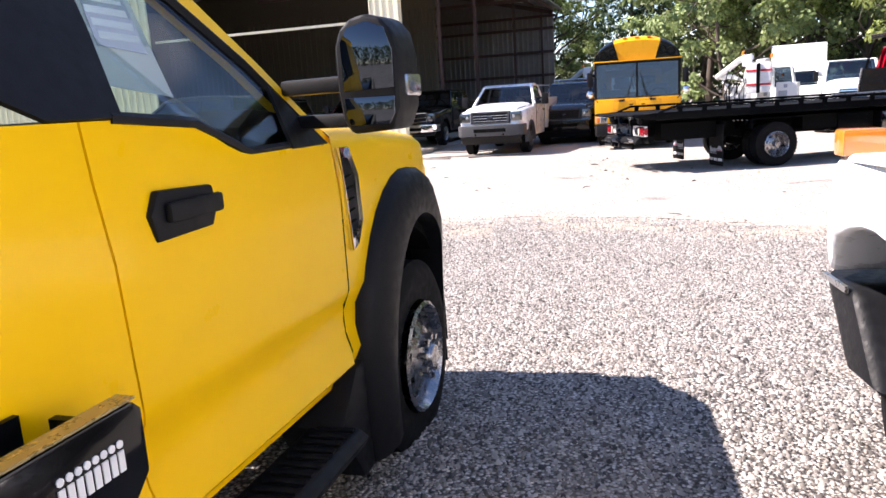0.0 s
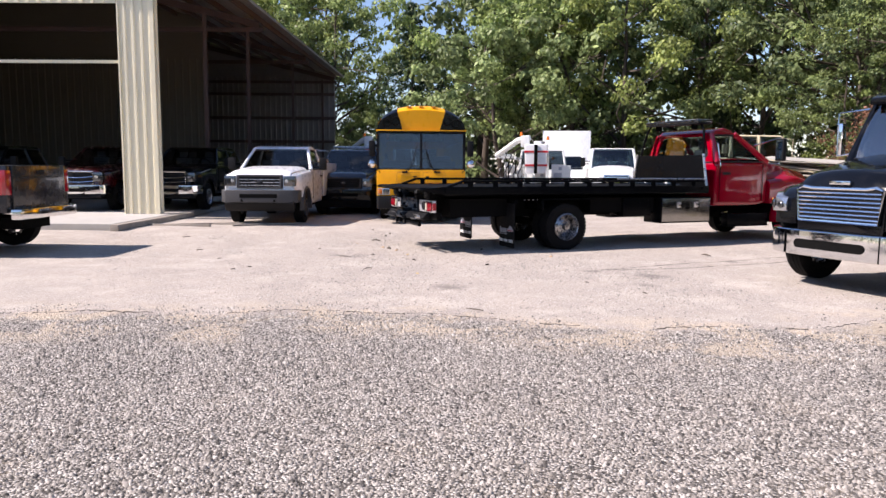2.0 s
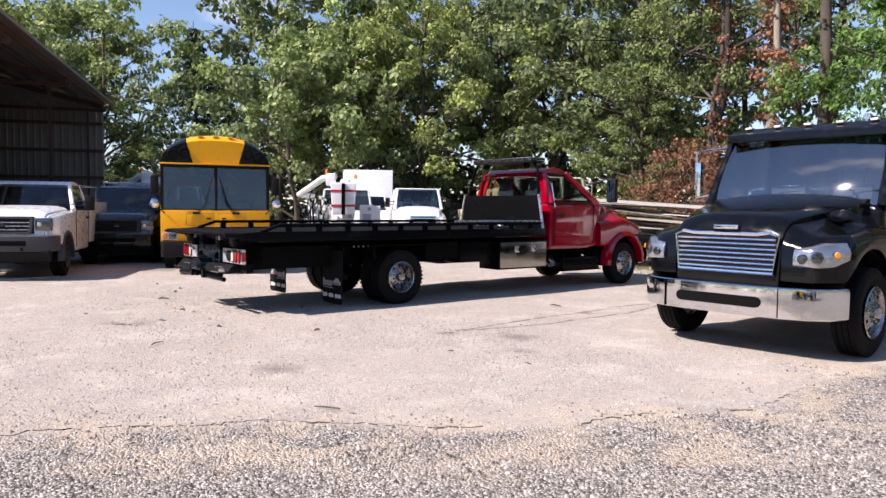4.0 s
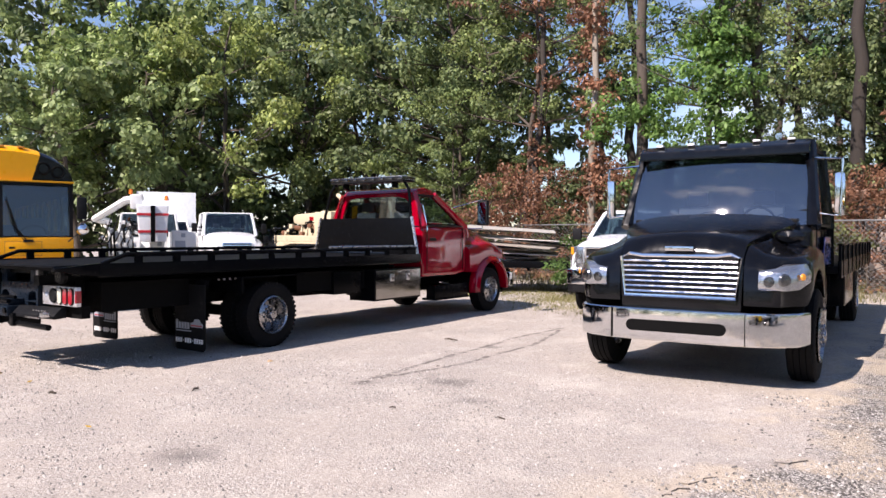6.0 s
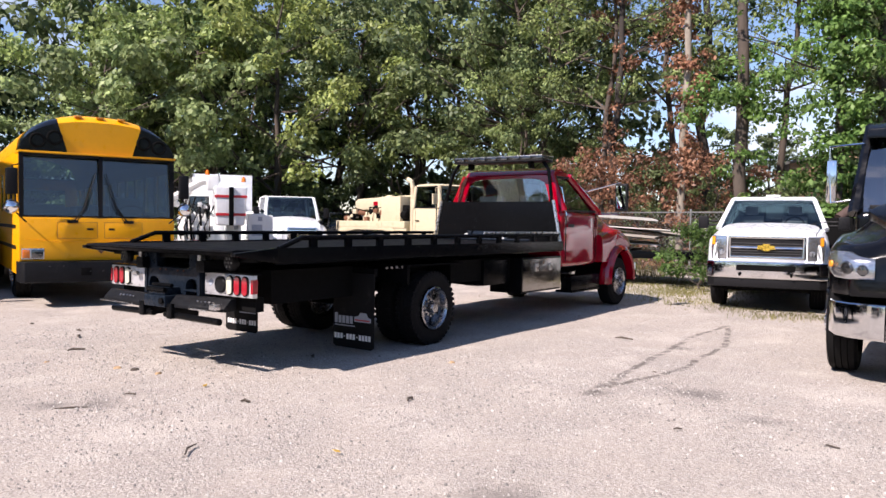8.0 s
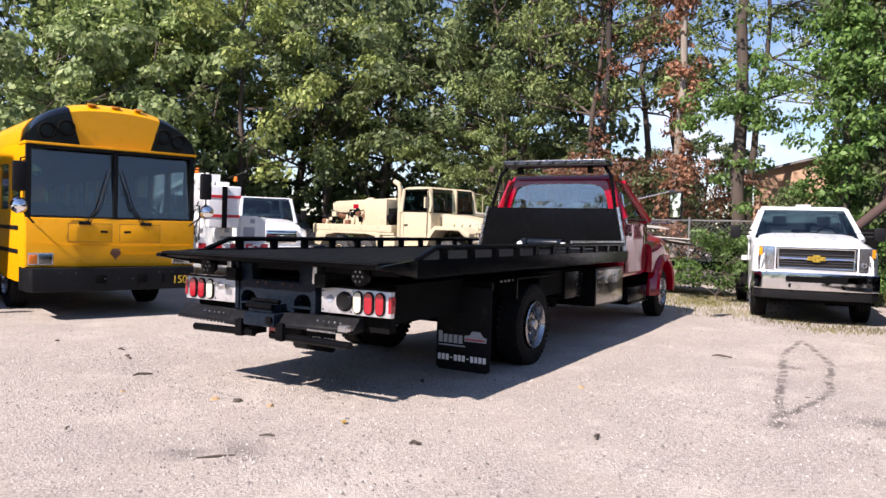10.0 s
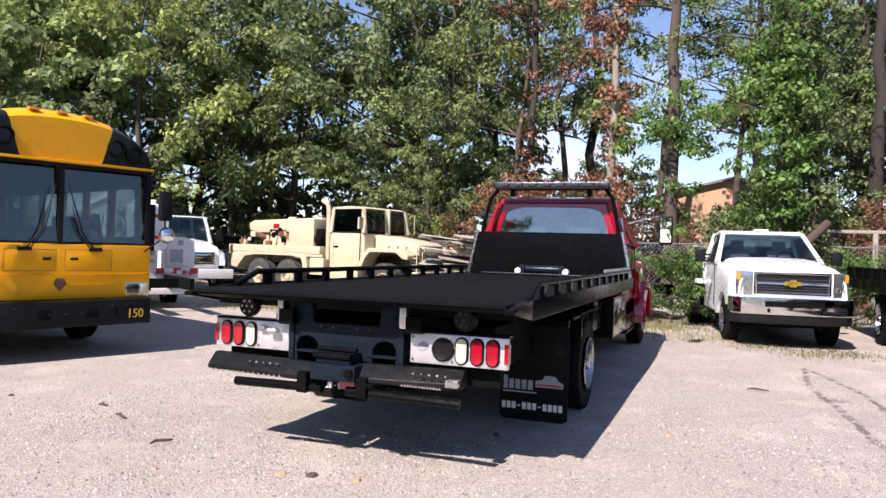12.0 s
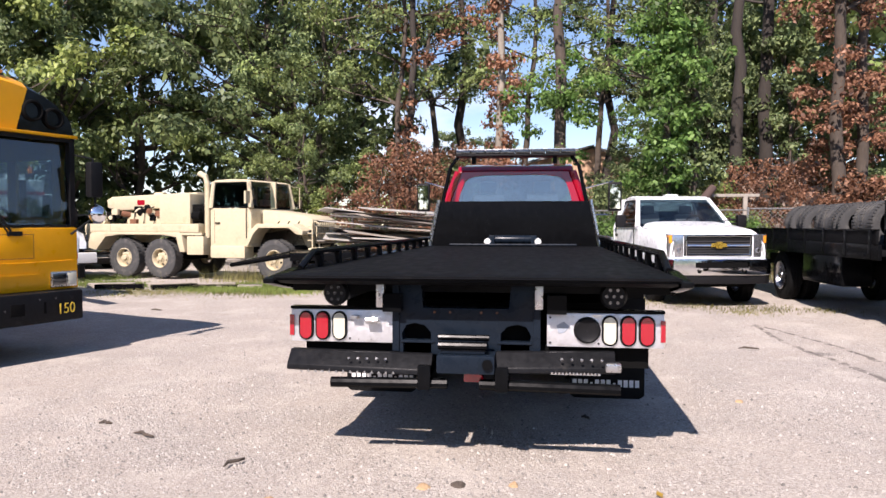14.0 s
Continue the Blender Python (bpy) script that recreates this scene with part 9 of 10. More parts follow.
    s.tube([(-0.1, 0.55, 1.1), (-0.1, 0.55, 1.95), (-0.1, 1.12, 1.95), (-0.1, 1.12, 1.1)], 0.025, 6)
    part("guard_frame", s, M_STEELBLK, t)
    s = Shape()
    s.prism([(4.5, 0.7), (4.5, 1.55), (6.1, 1.55), (7.3, 1.35), (7.35, 0.7)], -1.0, 1.0, "y")
    part("cab_body", s, M_WHITE2, t, bevel=0.06)
    cabin(t, M_WHITE2, 6.1, 5.7, 4.55, 4.5, 1.95, 1.7, 1.55, 2.4, M_TINT)
    return t


bucket_truck(pose(14.36, 26.08, -0.06, 0, 0, 58), "white bucket truck with red and white tail stripe")
bucket_truck(pose(10.4, 32.6, 0.05, 0, 0, 64), "white bucket truck standing behind the school bus")

# ---- white bonneted truck facing the yard, and the box van behind
wc = thing("white_cab_truck", "white bonneted truck facing the yard, chrome grille", "truck", pose(20.56, 30.14, -0.02, 0, 0, -120))
medium_cab(wc, M_WHITE, 0.9, -0.7, -2.3, 2.1, 1.42, 1.62, 1.58, 2.50, 0.47, -1.0, 1.4, glass=M_SCREEN)
chassis(wc, -6, 0.8)
axle_pair(wc, 0, 0.47, 1.1, False, "dome", 0.26)
axle_pair(wc, -5.0, 0.47, 1.15, True, "deep", 0.25)
s = Shape()
s.box(0.88, 0.95, -0.55, 0.55, 0.85, 1.30)
gr = part("grille", s, M_CHROME, wc, bevel=0.02)
for k in range(5):
    s = Shape()
    s.box(0.95, 0.958, -0.5, 0.5, 0.90 + k * 0.08, 0.94 + k * 0.08)
    part("grille_slot", s, M_DARK, gr)
s = Shape()
s.box(0.95, 1.15, -1.1, 1.1, 0.45, 0.75)
part("bumper", s, M_WHITE2, wc, bevel=0.03)
for sd in (1, -1):
    side_mirror(wc, -0.8, sd * 1.0, 1.65, sd, 0.4, 0.2, 0.25)
s = Shape()
s.box(-6.4, -2.5, -1.15, 1.15, 1.0, 1.9)
part("service_body", s, M_WHITE2, wc, bevel=0.02)
bv = thing("box_van", "white box van parked at the back of the yard", "truck", pose(21.2, 35.25, -0.1, 0, 0, -122))
s = Shape()
s.box(-5.6, -0.4, -1.22, 1.22, 0.95, 3.55)
part("box_body", s, M_WHITE, bv, bevel=0.02)
s = Shape()
for y in (-1.23, 1.205):
    s.box(-5.62, -0.38, y, y + 0.025, 3.45, 3.56)
part("roof_trim", s, M_ALU, bv)
s = Shape()
s.prism([(-0.4, 0.6), (-0.4, 1.7), (0.3, 1.6), (1.4, 1.2), (1.45, 0.6)], -0.95, 0.95, "y")
part("cab_body", s, M_WHITE, bv, bevel=0.06)
cabin(bv, M_WHITE, 0.4, 0.0, -0.35, -0.4, 1.85, 1.6, 1.6, 2.3, M_TINT, seats=False)
chassis(bv, -5.5, 1.2)
axle_pair(bv, 0.7, 0.4, 1.0, False, "dome")
axle_pair(bv, -4.0, 0.4, 1.1, True, "deep")
# ---- dark pickups behind
dk = light_truck("pickup_truck", "dark green pickup truck half hidden behind the army wrecker", pose(26.45, 32.75, -0.10, 0, 0, -125), M_GREY, wb=3.6, cab=2.6, z_nose=1.2, z_cowl=1.36, z_belt=1.36, z_top=2.06, style="ford", glass=M_TINT)
pickup_box(dk, M_GREY, 3.6, 2.6, 2.03, 0.41)

# ---------------------------------------------------------------- scrap trailer with pale sheets
st = thing("scrap_trailer", "black flat trailer heaped with pale metal sheets and scrap", "trailer", pose(19.95, 18.6, -0.05, 0, 0, 109))
s = Shape()
s.box(-3.6, 3.6, -1.15, 1.15, 0.80, 0.92)
part("trailer_deck", s, M_STEELBLK, st, bevel=0.008)
for k in range(9):
    s = Shape()
    s.box(-3.5 + k * 0.87, -3.42 + k * 0.87, -1.15, 1.15, 0.66, 0.80)
    part("cross_member", s, M_STEELBLK, st)
for sd in (1, -1):
    for x in (-0.5, 0.4):
        wheel(st, x, sd * 1.05, 0.38, 0.38, 0.22, sd, "plain", material=M_RIM)
    s = Shape()
    s.box(-3.6, 3.6, sd * 1.15, sd * 1.21, 0.74, 0.90)
    part("side_rail", s, M_STEELBLK, st, bevel=0.006)
    s = Shape()
    s.tube([(-3.6, sd * 0.9, 0.86), (-4.3, sd * 0.9, 1.5), (-4.45, sd * 0.9, 1.45)], 0.04, 6)
    for k in range(4):
        s.box(-3.7 - k * 0.18, -3.66 - k * 0.18, sd * 0.55, sd * 0.95, 0.92 + k * 0.16, 0.96 + k * 0.16)
    part("loading_ramp", s, M_STEELBLK, st)
s = Shape()
s.tube([(3.6, 0.7, 0.85), (5.0, 0.0, 0.6), (3.6, -0.7, 0.85)], 0.06, 6)
part("drawbar", s, M_STEELBLK, st)
rs = random.Random(5)
for k in range(14):
    s = Shape()
    ln, wd = rs.uniform(2.2, 3.4), rs.uniform(0.6, 1.1)
    s.box(-ln, ln * 0.6, -wd, wd * 0.6, 0, 0.025)
    solo("metal_sheet", s, M_SHEETS if k % 3 else M_WOODGREY, "pale weathered metal sheet on the scrap heap", "sheet metal", "sheets on the trailer", m=pose(19.9 + rs.uniform(-0.3, 0.3), 19.3 + rs.uniform(-0.6, 0.6), 1.02 + k * 0.062, rs.uniform(-5, 5), rs.uniform(-7, -2), 109 + rs.uniform(-9, 9)))
for k in range(8):
    s = Shape()
    a = rs.uniform(0, 360)
    s.box(-0.6, 0.6, -0.25, 0.25, 0, 0.3)
    x, y = 20.3 + rs.uniform(-1.0, 1.0), 20.6 + rs.uniform(-0.8, 0.7)
    solo("scrap_part", s, rs.choice((M_STEELBLK, M_RUST, M_GREY)), "bent piece of vehicle scrap", "scrap", "scrap beside the trailer", bevel=0.05, m=pose(x, y, ground_z(x, y) + rs.uniform(-0.03, 0.5), rs.uniform(-20, 20), rs.uniform(-15, 15), a))
# old tyres and timbers before the army wrecker
for k in range(7):
    s = Shape()
    x, y = 18.7 + rs.uniform(-0.8, 1.4), 23.3 + k * 0.55
    s.box(-0.55, 0.55, -0.14, 0.14, -0.03, 0.13)
    solo("old_timber", s, M_STEELBLK if k % 2 else M_WOODGREY, "dark timber lying in the grass", "timber", "timbers by the wrecker", bevel=0.02, m=pose(x, y, ground_z(x, y), 0, 0, 100 + rs.uniform(-30, 30)))


# ---------------------------------------------------------------- fence, shrubs and far houses
FENCE = [(25.0, 45.0), (31.0, 37.0), (28.2, 27.0), (24.8, 20.0), (23.9, 16.5), (23.2, 10.0), (22.4, 2.0)]
fence = thing("chain_link_fence", "galvanised chain-link fence overgrown with creepers", "fence")
FH = 1.95
for (x0, y0), (x1, y1) in zip(FENCE, FENCE[1:]):
    ln = math.hypot(x1 - x0, y1 - y0)
    n = max(1, round(ln / 2.6))
    z0 = ground_z((x0 + x1) / 2, (y0 + y1) / 2)
    ang = math.degrees(math.atan2(y1 - y0, x1 - x0))
    for i in range(n):
        s = Shape()
        s.cyl((0, 0, -0.2), (0, 0, FH + 0.05), 0.03, 8).cyl((0, 0, FH + 0.05), (0, 0, FH + 0.09), 0.036, 8)
        x, y = x0 + (x1 - x0) * i / n, y0 + (y1 - y0) * i / n
        part("fence_post", s, M_WIRE, fence, m=pose(x, y, ground_z(x, y)))
    s = Shape()
    s.cyl((0, 0, FH), (ln, 0, FH), 0.021, 6)
    part("top_rail", s, M_WIRE, fence, m=pose(x0, y0, z0, 0, 0, ang))
    s = Shape()
    step = 0.13
    k = -FH
    while k < ln:
        for sg in (1, -1):
            a, b = max(0, k), min(ln, k + FH)
            if b > a:
                za, zb = (a - k, b - k) if sg > 0 else (FH - (a - k), FH - (b - k))
                d = 0.0035
                s.quad((a, 0.002 * sg, za - d), (b, 0.002 * sg, zb - d), (b, 0.002 * sg, zb + d), (a, 0.002 * sg, za + d))
        k += step
    mesh_part = part("wire_mesh", s, M_WIRE, fence, m=pose(x0, y0, z0, 0, 0, ang), smooth=False)
    mesh_part["kind"] = "stuff"
re_ = random.Random(9)
for i, (x, y) in enumerate(along([(26.5, 46.0), (32.2, 37.0), (29.2, 27.0), (26.0, 19.0), (25.4, 15.0), (25.0, 9.0), (24.0, 2.0), (22, -4)], 1.5)):
    brown = 13.6 < y < 22.5 or y < 9.5 and y > 4.5
    k = 2 if brown and re_.random() < 0.75 else re_.choice((0, 0, 1))
    plant("shrub", SHRUBS[k][0], x + re_.uniform(-0.5, 0.9), y + re_.uniform(-0.6, 0.6), re_.uniform(0, 360), re_.uniform(0.55, 1.0) * ((0.36 if house_view(x, y) else 0.6) if brown else 0.9), SHRUBS[k][1] + " growing through the fence", "shrub", "shrubs along the fence")
for x, y, sc in ((19.2, 14.75, 0.55), (20.3, 14.3, 0.5), (21.6, 13.8, 0.6), (20.6, 10.9, 0.6)):
    plant("shrub", SHRUBS[3][0], x, y, 40 * x, sc, "dense green bush beside the parked pickup", "shrub", "shrubs along the fence")


def vine_trunk(x, y, h, r, lean, leaves, label, bark, thick=1.0, wide=1.4, tuft_z=0.0):
    """A tall trunk with creeper on it: thick sets how much, wide how far it stands off."""
    rng = np.random.default_rng(int(x * 10))
    s = Shape()
    path = [Vector((lean * (z / h) + rng.normal(0, 0.06), rng.normal(0, 0.06), z)) for z in np.linspace(-0.3, h, 14)]
    s.tube(path, [r * (1.15 - 0.6 * i / 13) for i in range(14)], 10)
    tips = []
    for k in range(7):
        i = 8 + k % 5
        a = rng.random() * 6.28
        limb(s, path[i], (math.cos(a), math.sin(a), 0.4), rng.uniform(1.2, 2.6), r * 0.3, 1, rng, tips)
    cl = []
    for i, p in enumerate(path[1:12]):
        for _ in range(max(1, int(5 * thick))):
            q = p.lerp(path[i + 2], rng.random()) + Vector(rng.normal(0, r * wide * 1.6, 3))
            cl.append((tuple(q), rng.uniform(0.35, 0.75)))
    if tuft_z:
        cl += [(tuple(Vector((rng.normal(0, 0.6), rng.normal(0, 0.75), tuft_z + rng.normal(0, 0.5)))), 0.75) for _ in range(24)]
    ob = thing("creeper_tree", label, "tree", pose(x, y, ground_z(x, y)), "trees along the fence")
    part("trunk", mesh_of("trunk", s, bark, angle=60), None, ob)
    vs, fs = leaf_cloud(cl + [(t, 0.5) for t, _ in tips[::(4 if leaves in (M_LEAFG, M_LEAFD) else 1)]], 190, 0.66, 0.15, rng)
    part("creeper", cloud_mesh("creeper", vs, fs, leaves), None, ob)
    return ob


vine_trunk(25.2, 17.2, 15, 0.13, 0.2, M_LEAFB, "tall trunk wrapped in dead brown creeper", M_BARKPALE, 1.8, 1.3)
vine_trunk(24.55, 15.3, 15, 0.19, 0.1, M_LEAFG, "tall trunk with green creeper tufts", M_BARK, 0.7, 1.3, 5.2)
vine_trunk(22.3, 12.4, 9, 0.13, 0.2, M_LEAFG, "trunk buried in a column of green creeper", M_BARK, 3.4, 2.1)
vine_trunk(23.2, 11.5, 11, 0.14, -0.2, M_LEAFD, "trunk buried in a column of green creeper", M_BARK, 2.2, 1.7)
vine_trunk(24.9, 7.0, 13, 0.2, -0.2, M_LEAFB, "thick trunk hung with dead brown creeper", M_BARK, 2.0, 2.2)
vine_trunk(25.4, 6.1, 13, 0.18, 0.2, M_LEAFB, "thick trunk hung with dead brown creeper", M_BARK, 1.6, 2.0)
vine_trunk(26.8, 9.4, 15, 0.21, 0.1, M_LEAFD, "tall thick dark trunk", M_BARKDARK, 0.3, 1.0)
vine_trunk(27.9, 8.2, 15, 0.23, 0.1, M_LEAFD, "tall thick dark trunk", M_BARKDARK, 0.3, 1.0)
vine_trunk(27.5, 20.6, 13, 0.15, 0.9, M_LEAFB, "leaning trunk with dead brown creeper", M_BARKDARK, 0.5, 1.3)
for x, y, sc in ((25.2, 20.6, 1.05), (25.9, 19.6, 1.0), (25.4, 19.0, 0.75), (24.9, 21.3, 0.75), (26.6, 20.6, 1.15), (24.6, 8.9, 0.8), (24.3, 7.8, 0.7), (25.4, 8.2, 0.95), (26.2, 9.3, 0.9), (26.4, 7.2, 1.0), (25.6, 10.2, 0.7), (27.2, 6.2, 1.0), (25.0, 6.4, 0.8)):
    plant("shrub", SHRUBS[2][0], x, y, 77 * x, sc, "bushy shrub covered in dead brown leaves", "shrub", "shrubs along the fence")
# far houses beyond the fence
for x, y, yaw, w, d, h, rise, mm, lab in ((46, 13.5, 6, 8, 8, 4.8, 0.9, M_TERRA, "orange-brown gabled house beyond the trees"), (33, 6.0, -5, 8, 6, 2.7, 1.2, M_HOUSE, "low pinkish shed beyond the fence")):
    hs = thing("house", lab, "house", pose(x, y, 0, 0, 0, yaw))
    s = Shape()
    s.prism([(-w / 2, 0), (w / 2, 0), (w / 2, h), (0, h + rise), (-w / 2, h)], -d / 2, d / 2, "x")
    part("wall", s, mm, hs)
    for sd in (1, -1):
        s = Shape()
        s.plate([(-d / 2 - 0.3, 0, h + rise + 0.05), (d / 2 + 0.3, 0, h + rise + 0.05), (d / 2 + 0.3, sd * (w / 2 + 0.4), h - 0.15), (-d / 2 - 0.3, sd * (w / 2 + 0.4), h - 0.15)], 0.12)
        part("roof", s, M_GALV, hs)
    for yy in (-w * 0.25, w * 0.25):
        s = Shape()
        s.box(-d / 2 - 0.03, -d / 2 + 0.02, yy - 0.5, yy + 0.5, 1.0, 2.2)
        wd = part("window", s, M_WHITE2, hs)
        s = Shape()
        s.box(-d / 2 - 0.04, -d / 2 - 0.031, yy - 0.42, yy + 0.42, 1.08, 2.12)
        part("pane", s, M_TINT, wd)
# lean-to post and rusty pipe behind the white pickup
s = Shape()
s.box(-0.06, 0.06, -0.06, 0.06, 0, 2.35).box(-0.05, 0.05, -0.4, 2.4, 2.35, 2.44)
solo("timber_frame", s, M_WOODGREY, "weathered timber post and beam behind the fence", "frame", bevel=0.008, m=pose(23.9, 9.9, 0, 0, 0, 0))
s = Shape()
s.cyl((0, 0, 0), (0.9, -0.75, 0.75), 0.11, 14)
solo("leaning_pipe", s, M_PIPE, "rusty steel pipe leaning behind the pickup cab", "pipe", m=pose(20.6, 12.1, 1.75))
s = Shape()
s.box(-0.5, 0.5, -0.4, 0.4, 0, 1.76)
solo("pipe_rack", s, M_DARK, "dark rack under the leaning pipe", "rack", bevel=0.02, m=pose(20.7, 12.1, 0, 0, 0, 10))

# ---------------------------------------------------------------- loose gravel, twigs, grass
def pad_edge(x):
    """Where the gravel ends, in y."""
    return float(np.interp(x, [p[0] for p in CRUST], [p[1] for p in CRUST])) - 0.25 + 0.12 * math.sin(4.1 * x + 1)


def gravel(name, count, box, size, seed, label, keep):
    rng = np.random.default_rng(seed)
    x = rng.uniform(box[0], box[1], count)
    y = rng.uniform(box[2], box[3], count)
    ok = np.array([keep(a, b, rng) for a, b in zip(x, y)])
    x, y = x[ok], y[ok]
    n = len(x)
    z = np.array([ground_z(a, b) + 0.025 * noise.noise((a * 0.7, b * 0.7, 3.0)) for a, b in zip(x, y)])
    base = np.array([(1, 0, -0.3), (0, 1, -0.3), (-1, 0, -0.3), (0, -1, -0.3), (0.35, 0.1, 0.75), (-0.3, 0.15, 0.7)], float)
    tri = np.array([(0, 1, 4), (1, 5, 4), (1, 2, 5), (2, 3, 5), (3, 4, 5), (3, 0, 4)])
    sc = size * (0.5 + rng.random((n, 1, 1)) ** 2 * 1.1)
    p = base[None] * (0.7 + 0.6 * rng.random((n, 6, 3))) * sc
    a = rng.random(n) * 6.283
    c, s_ = np.cos(a)[:, None], np.sin(a)[:, None]
    px, py = p[..., 0] * c - p[..., 1] * s_, p[..., 0] * s_ + p[..., 1] * c
    pz = p[..., 2] + 0.35 * px * rng.normal(0, 1, (n, 1))
    v = np.stack([px + x[:, None], py + y[:, None], pz + z[:, None] + size * 0.15], -1).reshape(-1, 3)
    f = (np.arange(n)[:, None, None] * 6 + tri[None]).reshape(-1, 3)
    ob = new(name, cloud_mesh(name, v, f, M_STONE if name.startswith("gravel") else M_GRIT))
    return tagged(ob, label, "gravel", kind="stuff")


gravel("gravel_near", 92000, (0.3, 7.5, 1.8, 11.6), 0.0126, 3, "loose crushed grey gravel on the yard", lambda a, b, r: b < pad_edge(a) + r.normal(0, 0.25) and r.random() < 1.2 - 0.055 * b and not (pad_edge(a) - b < 2.4 and noise.noise((a * 0.8, b * 1.1, 7.0)) > 0.10 and r.random() < 0.85))
gravel("gravel_edge", 34000, (-2.0, 9.5, 6.5, 12.6), 0.0115, 31, "crushed gravel thinning out over the packed dirt", lambda a, b, r: pad_edge(a) - 2.8 < b < pad_edge(a) + 0.7 and noise.noise((a * 0.9, b * 1.3, 5.0)) + r.normal(0, 0.3) > -0.05 - 0.35 * (pad_edge(a) - b))
gravel("pebbles_near", 22000, (2.4, 8.5, 9.2, 19.5), 0.0105, 15, "small pebbles pressed into the packed dirt", lambda a, b, r: b > pad_edge(a) - 0.6 and noise.noise((a * 0.45, b * 0.45, 11.0)) + r.normal(0, 0.25) > -0.1)
gravel("scattered_grit", 14000, (0.3, 15, 8.5, 21), 0.0095, 8, "scattered small stones on the packed dirt", lambda a, b, r: b > pad_edge(a) - 0.4)
rg = random.Random(12)
for k in range(18):
    x, y = rg.uniform(1.5, 9.5), rg.uniform(9.8, 20.5)
    if 5 < x and y > 14.6:
        continue
    s = Shape()
    ln = rg.uniform(0.03, 0.14)
    s.tube([(-ln, 0, 0.008), (0, rg.uniform(-0.03, 0.03), 0.016), (ln, rg.uniform(-0.03, 0.03), 0.01)], [0.006, 0.008, 0.004], 5)
    solo("twig", s, M_BARK, "short dry twig lying on the dirt", "twig", "twigs on the yard", m=pose(x, y, ground_z(x, y) + 0.004, 0, 0, rg.uniform(0, 180)))

for x, y, turn, ln in ((6.25, 18.64, 62, 0.10), (5.745, 17.75, 150, 0.09), (6.5, 19.1, 80, 0.05), (10.7, 13.28, 85, 0.12), (13.5, 22.6, 70, 0.12), (7.16, 15.44, 40, 0.03), (6.3, 13.4, 10, 0.05), (5.4, 14.4, 100, 0.04)):
    s = Shape()
    s.tube([(-ln, 0, 0.012), (-ln * 0.3, 0.02, 0.02), (ln * 0.4, 0.0, 0.022), (ln, 0.03, 0.012)], [0.008, 0.012, 0.013, 0.006], 6)
    solo("twig", s, M_BARK, "dark dry stick lying on the dirt", "twig", "twigs on the yard", m=pose(x, y, ground_z(x, y) + 0.004, 0, 0, turn))
for k, (x, y, r, mm) in enumerate(((5.49, 16.47, 0.045, M_CLOD), (5.55, 16.27, 0.05, M_BARK), (5.60, 15.95, 0.035, M_CLOD), (5.2, 17.3, 0.03, M_CLOD), (7.9, 14.1, 0.035, M_CLOD), (6.4, 20.2, 0.03, M_BARK), (8.8, 12.2, 0.03, M_BARK))):
    s = Shape()
    s.lathe([(0.001, 0.55 * r), (0.5 * r, 0.5 * r), (0.85 * r, 0.25 * r), (r, -0.1 * r)], 9, pose(0, 0, 0, 90, 0, 0))
    s.v = [(p[0] * (1 + 0.35 * noise.noise((p[0] * 30 + k, p[1] * 30, 0.5))), p[1] * (1 + 0.35 * noise.noise((p[1] * 30, k, p[0] * 30))), p[2] * (1 + 0.5 * noise.noise((p[0] * 40, p[1] * 40, k)))) for p in s.v]
    solo("clod", s, mm, "small crumbling clod of earth on the dirt", "clod", "clods on the yard", m=pose(x, y, ground_z(x, y) + 0.002, 0, 0, 50 * k))
for x, y, turn in ((5.53, 15.13, 20), (4.9, 12.9, 110), (6.9, 17.2, 200)):
    s = Shape()
    s.plate([(-0.03, 0, 0.006), (0.0, -0.022, 0.012), (0.035, 0.0, 0.02), (0.0, 0.022, 0.014)], 0.002)
    solo("fallen_leaf", s, M_YLEAF, "curled yellow leaf fallen on the dirt", "leaf", "fallen leaves on the yard", m=pose(x, y, ground_z(x, y) + 0.006, 0, 0, turn))


def tufts(name, spots, per, h, seed, label, material=None):
    rng = np.random.default_rng(seed)
    vs, fs, k = [], [], 0
    for x, y, r in spots:
        n = int(per * r * r)
        px, py = x + rng.normal(0, r * 0.5, n), y + rng.normal(0, r * 0.5, n)
        for a, b in zip(px, py):
            z = ground_z(a, b)
            hh, an = h * rng.uniform(0.4, 1.2), rng.random() * 6.28
            dx, dy = math.cos(an) * 0.008, math.sin(an) * 0.008
            bx, by = rng.normal(0, hh * 0.35, 2)
            vs += [(a - dx, b - dy, z - 0.01), (a + dx, b + dy, z - 0.01), (a + bx, b + by, z + hh)]
            fs.append((k, k + 1, k + 2))
            k += 3
    ob = new(name, cloud_mesh(name, np.array(vs), np.array(fs), material or M_GRASS))
    return tagged(ob, label, "grass", kind="stuff")


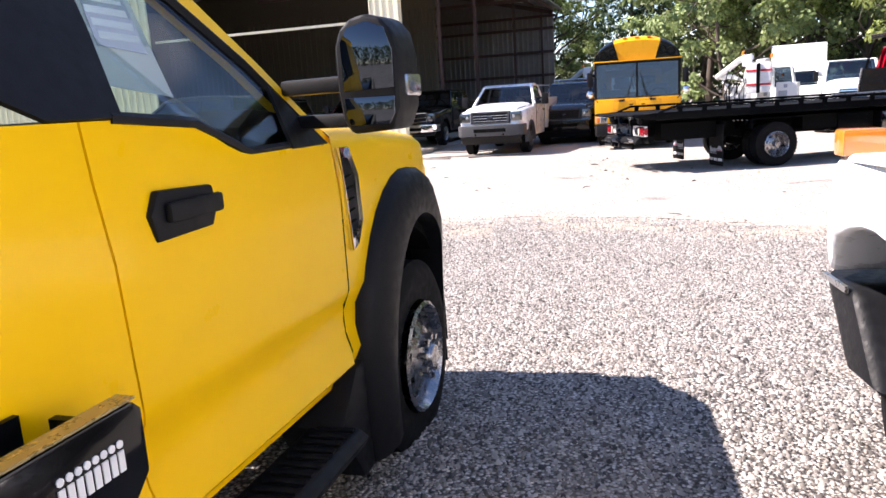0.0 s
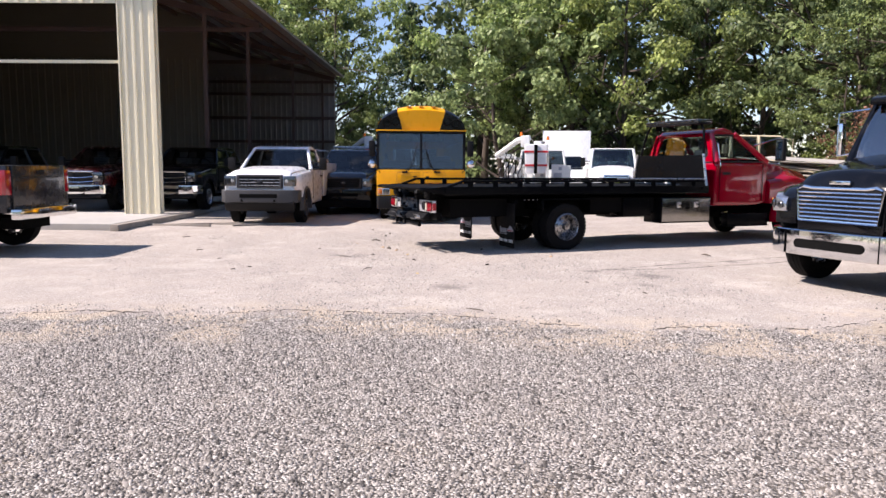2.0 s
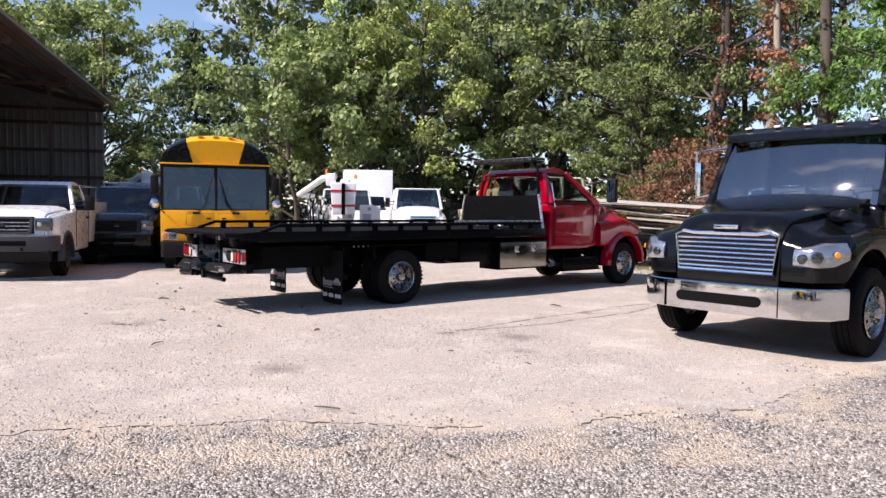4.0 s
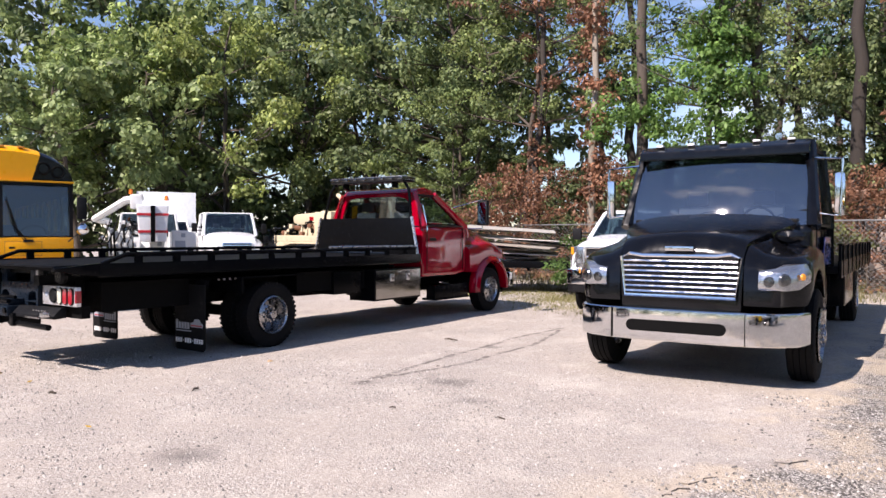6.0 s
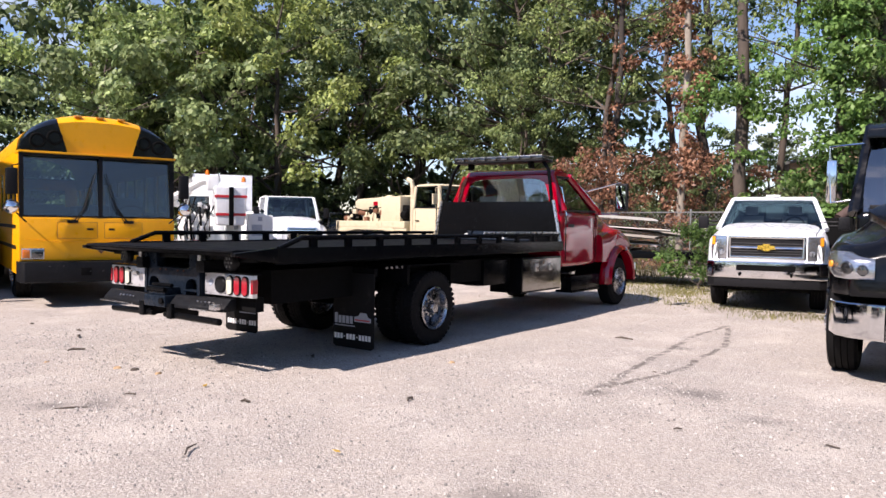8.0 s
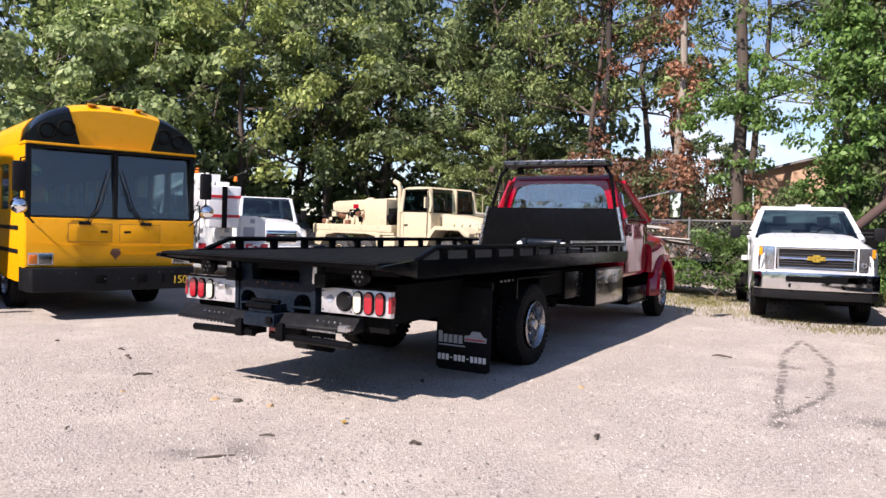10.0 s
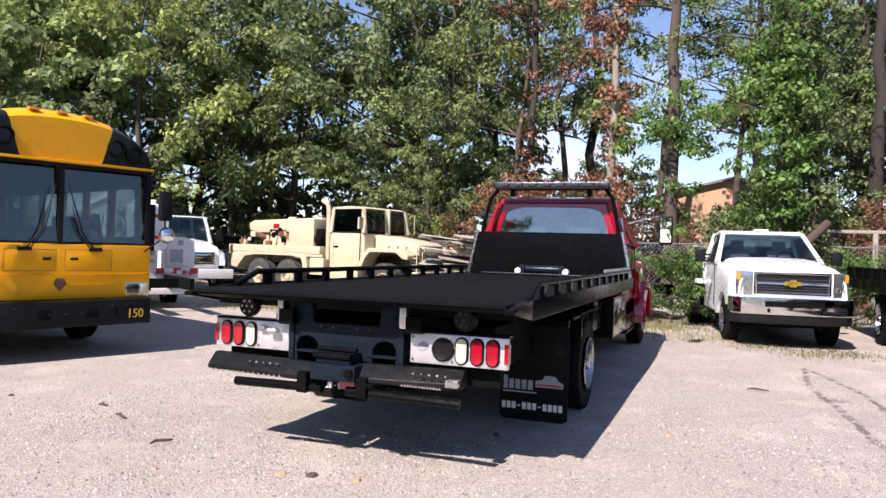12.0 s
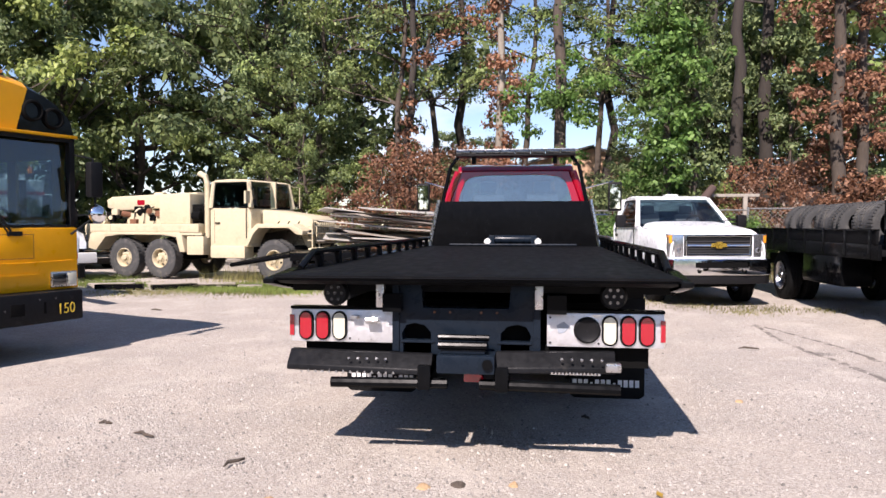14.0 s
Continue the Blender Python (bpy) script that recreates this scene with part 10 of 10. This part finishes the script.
tufts("grass_patches", [(17.6, 22.4, 1.6), (16.9, 24.8, 1.3), (18.6, 20.6, 1.0), (16.2, 13.9, 0.9), (15.4, 13.1, 0.7), (15.2, 11.8, 0.7), (17.9, 15.2, 1.6), (19.5, 14.6, 1.5), (15.0, 10.8, 0.5), (18.5, 17.3, 1.2), (20.5, 16.5, 1.5), (14.6, 12.4, 0.5)], 900, 0.06, 2, "sparse dry grass along the edge of the yard")
tufts("green_grass", [(17.9, 22.9, 0.9), (17.5, 21.7, 0.8), (17.9, 23.7, 0.8), (18.5, 22.2, 0.9), (19.7, 27.6, 0.9), (19.0, 26.6, 0.8), (20.0, 23.7, 0.8), (20.8, 22.7, 0.8), (18.8, 23.9, 0.6), (22.0, 29.1, 0.9)], 2200, 0.13, 4, "low green grass growing at the edge of the yard", M_GRASSG)
tufts("tall_weeds", [(21.8, 24.0, 1.6), (22.5, 20.5, 1.6), (22.8, 17.5, 1.4), (22.5, 13.5, 1.2), (22.0, 9.5, 1.3), (21.0, 11.5, 0.8)], 260, 0.5, 6, "tall dry weeds at the foot of the fence")

# broken crust where the packed dirt ends
rc = random.Random(21)
run = []
for (x0, y0), (x1, y1) in zip(CRUST, CRUST[1:]):
    n = max(2, int(math.hypot(x1 - x0, y1 - y0) / 0.05))
    run += [(x0 + (x1 - x0) * i / n + rc.uniform(-0.02, 0.02), y0 + (y1 - y0) * i / n + rc.uniform(-0.04, 0.04) + 0.12 * noise.noise((x0 + (x1 - x0) * i / n * 2.0, y0, 2.0))) for i in range(n)]
# The front face is coloured dark for its shade; the lip keeps the ground's colour.
face, lip = Shape(), Shape()
for i in range(len(run) - 1):
    if math.sin(i * 0.21) + math.sin(i * 0.063 + 1.3) < -0.8 or rc.random() < 0.08:
        continue
    (ax, ay), (bx, by) = run[i], run[i + 1]
    up = [0.003 + 0.013 * abs(noise.noise((k * 0.37, 0.5, 9.0))) for k in (i, i + 1)]
    h = [ground_z(px, py) + 0.025 * noise.noise((px * 0.7, py * 0.7, 3.0)) for px, py in ((ax, ay), (bx, by))]
    face.add([(ax, ay - 0.012, h[0] - 0.01), (bx, by - 0.012, h[1] - 0.01), (bx, by + 0.004, h[1] + up[1]), (ax, ay + 0.004, h[0] + up[0])], ((0, 1, 2, 3),))
    lip.add([(ax, ay + 0.002, h[0] + up[0]), (bx, by + 0.002, h[1] + up[1]), (bx, by + 0.22, h[1] - 0.012), (ax, ay + 0.22, h[0] - 0.012)], ((0, 1, 2, 3),))
solo("crust_crack", face, M_SOIL, "dark broken edge where the packed dirt meets the gravel", "crack", kind="structure", smooth=False)
solo("crust_lip", lip, M_GROUND, "raised lip of the packed dirt", "crust", kind="structure", smooth=True)
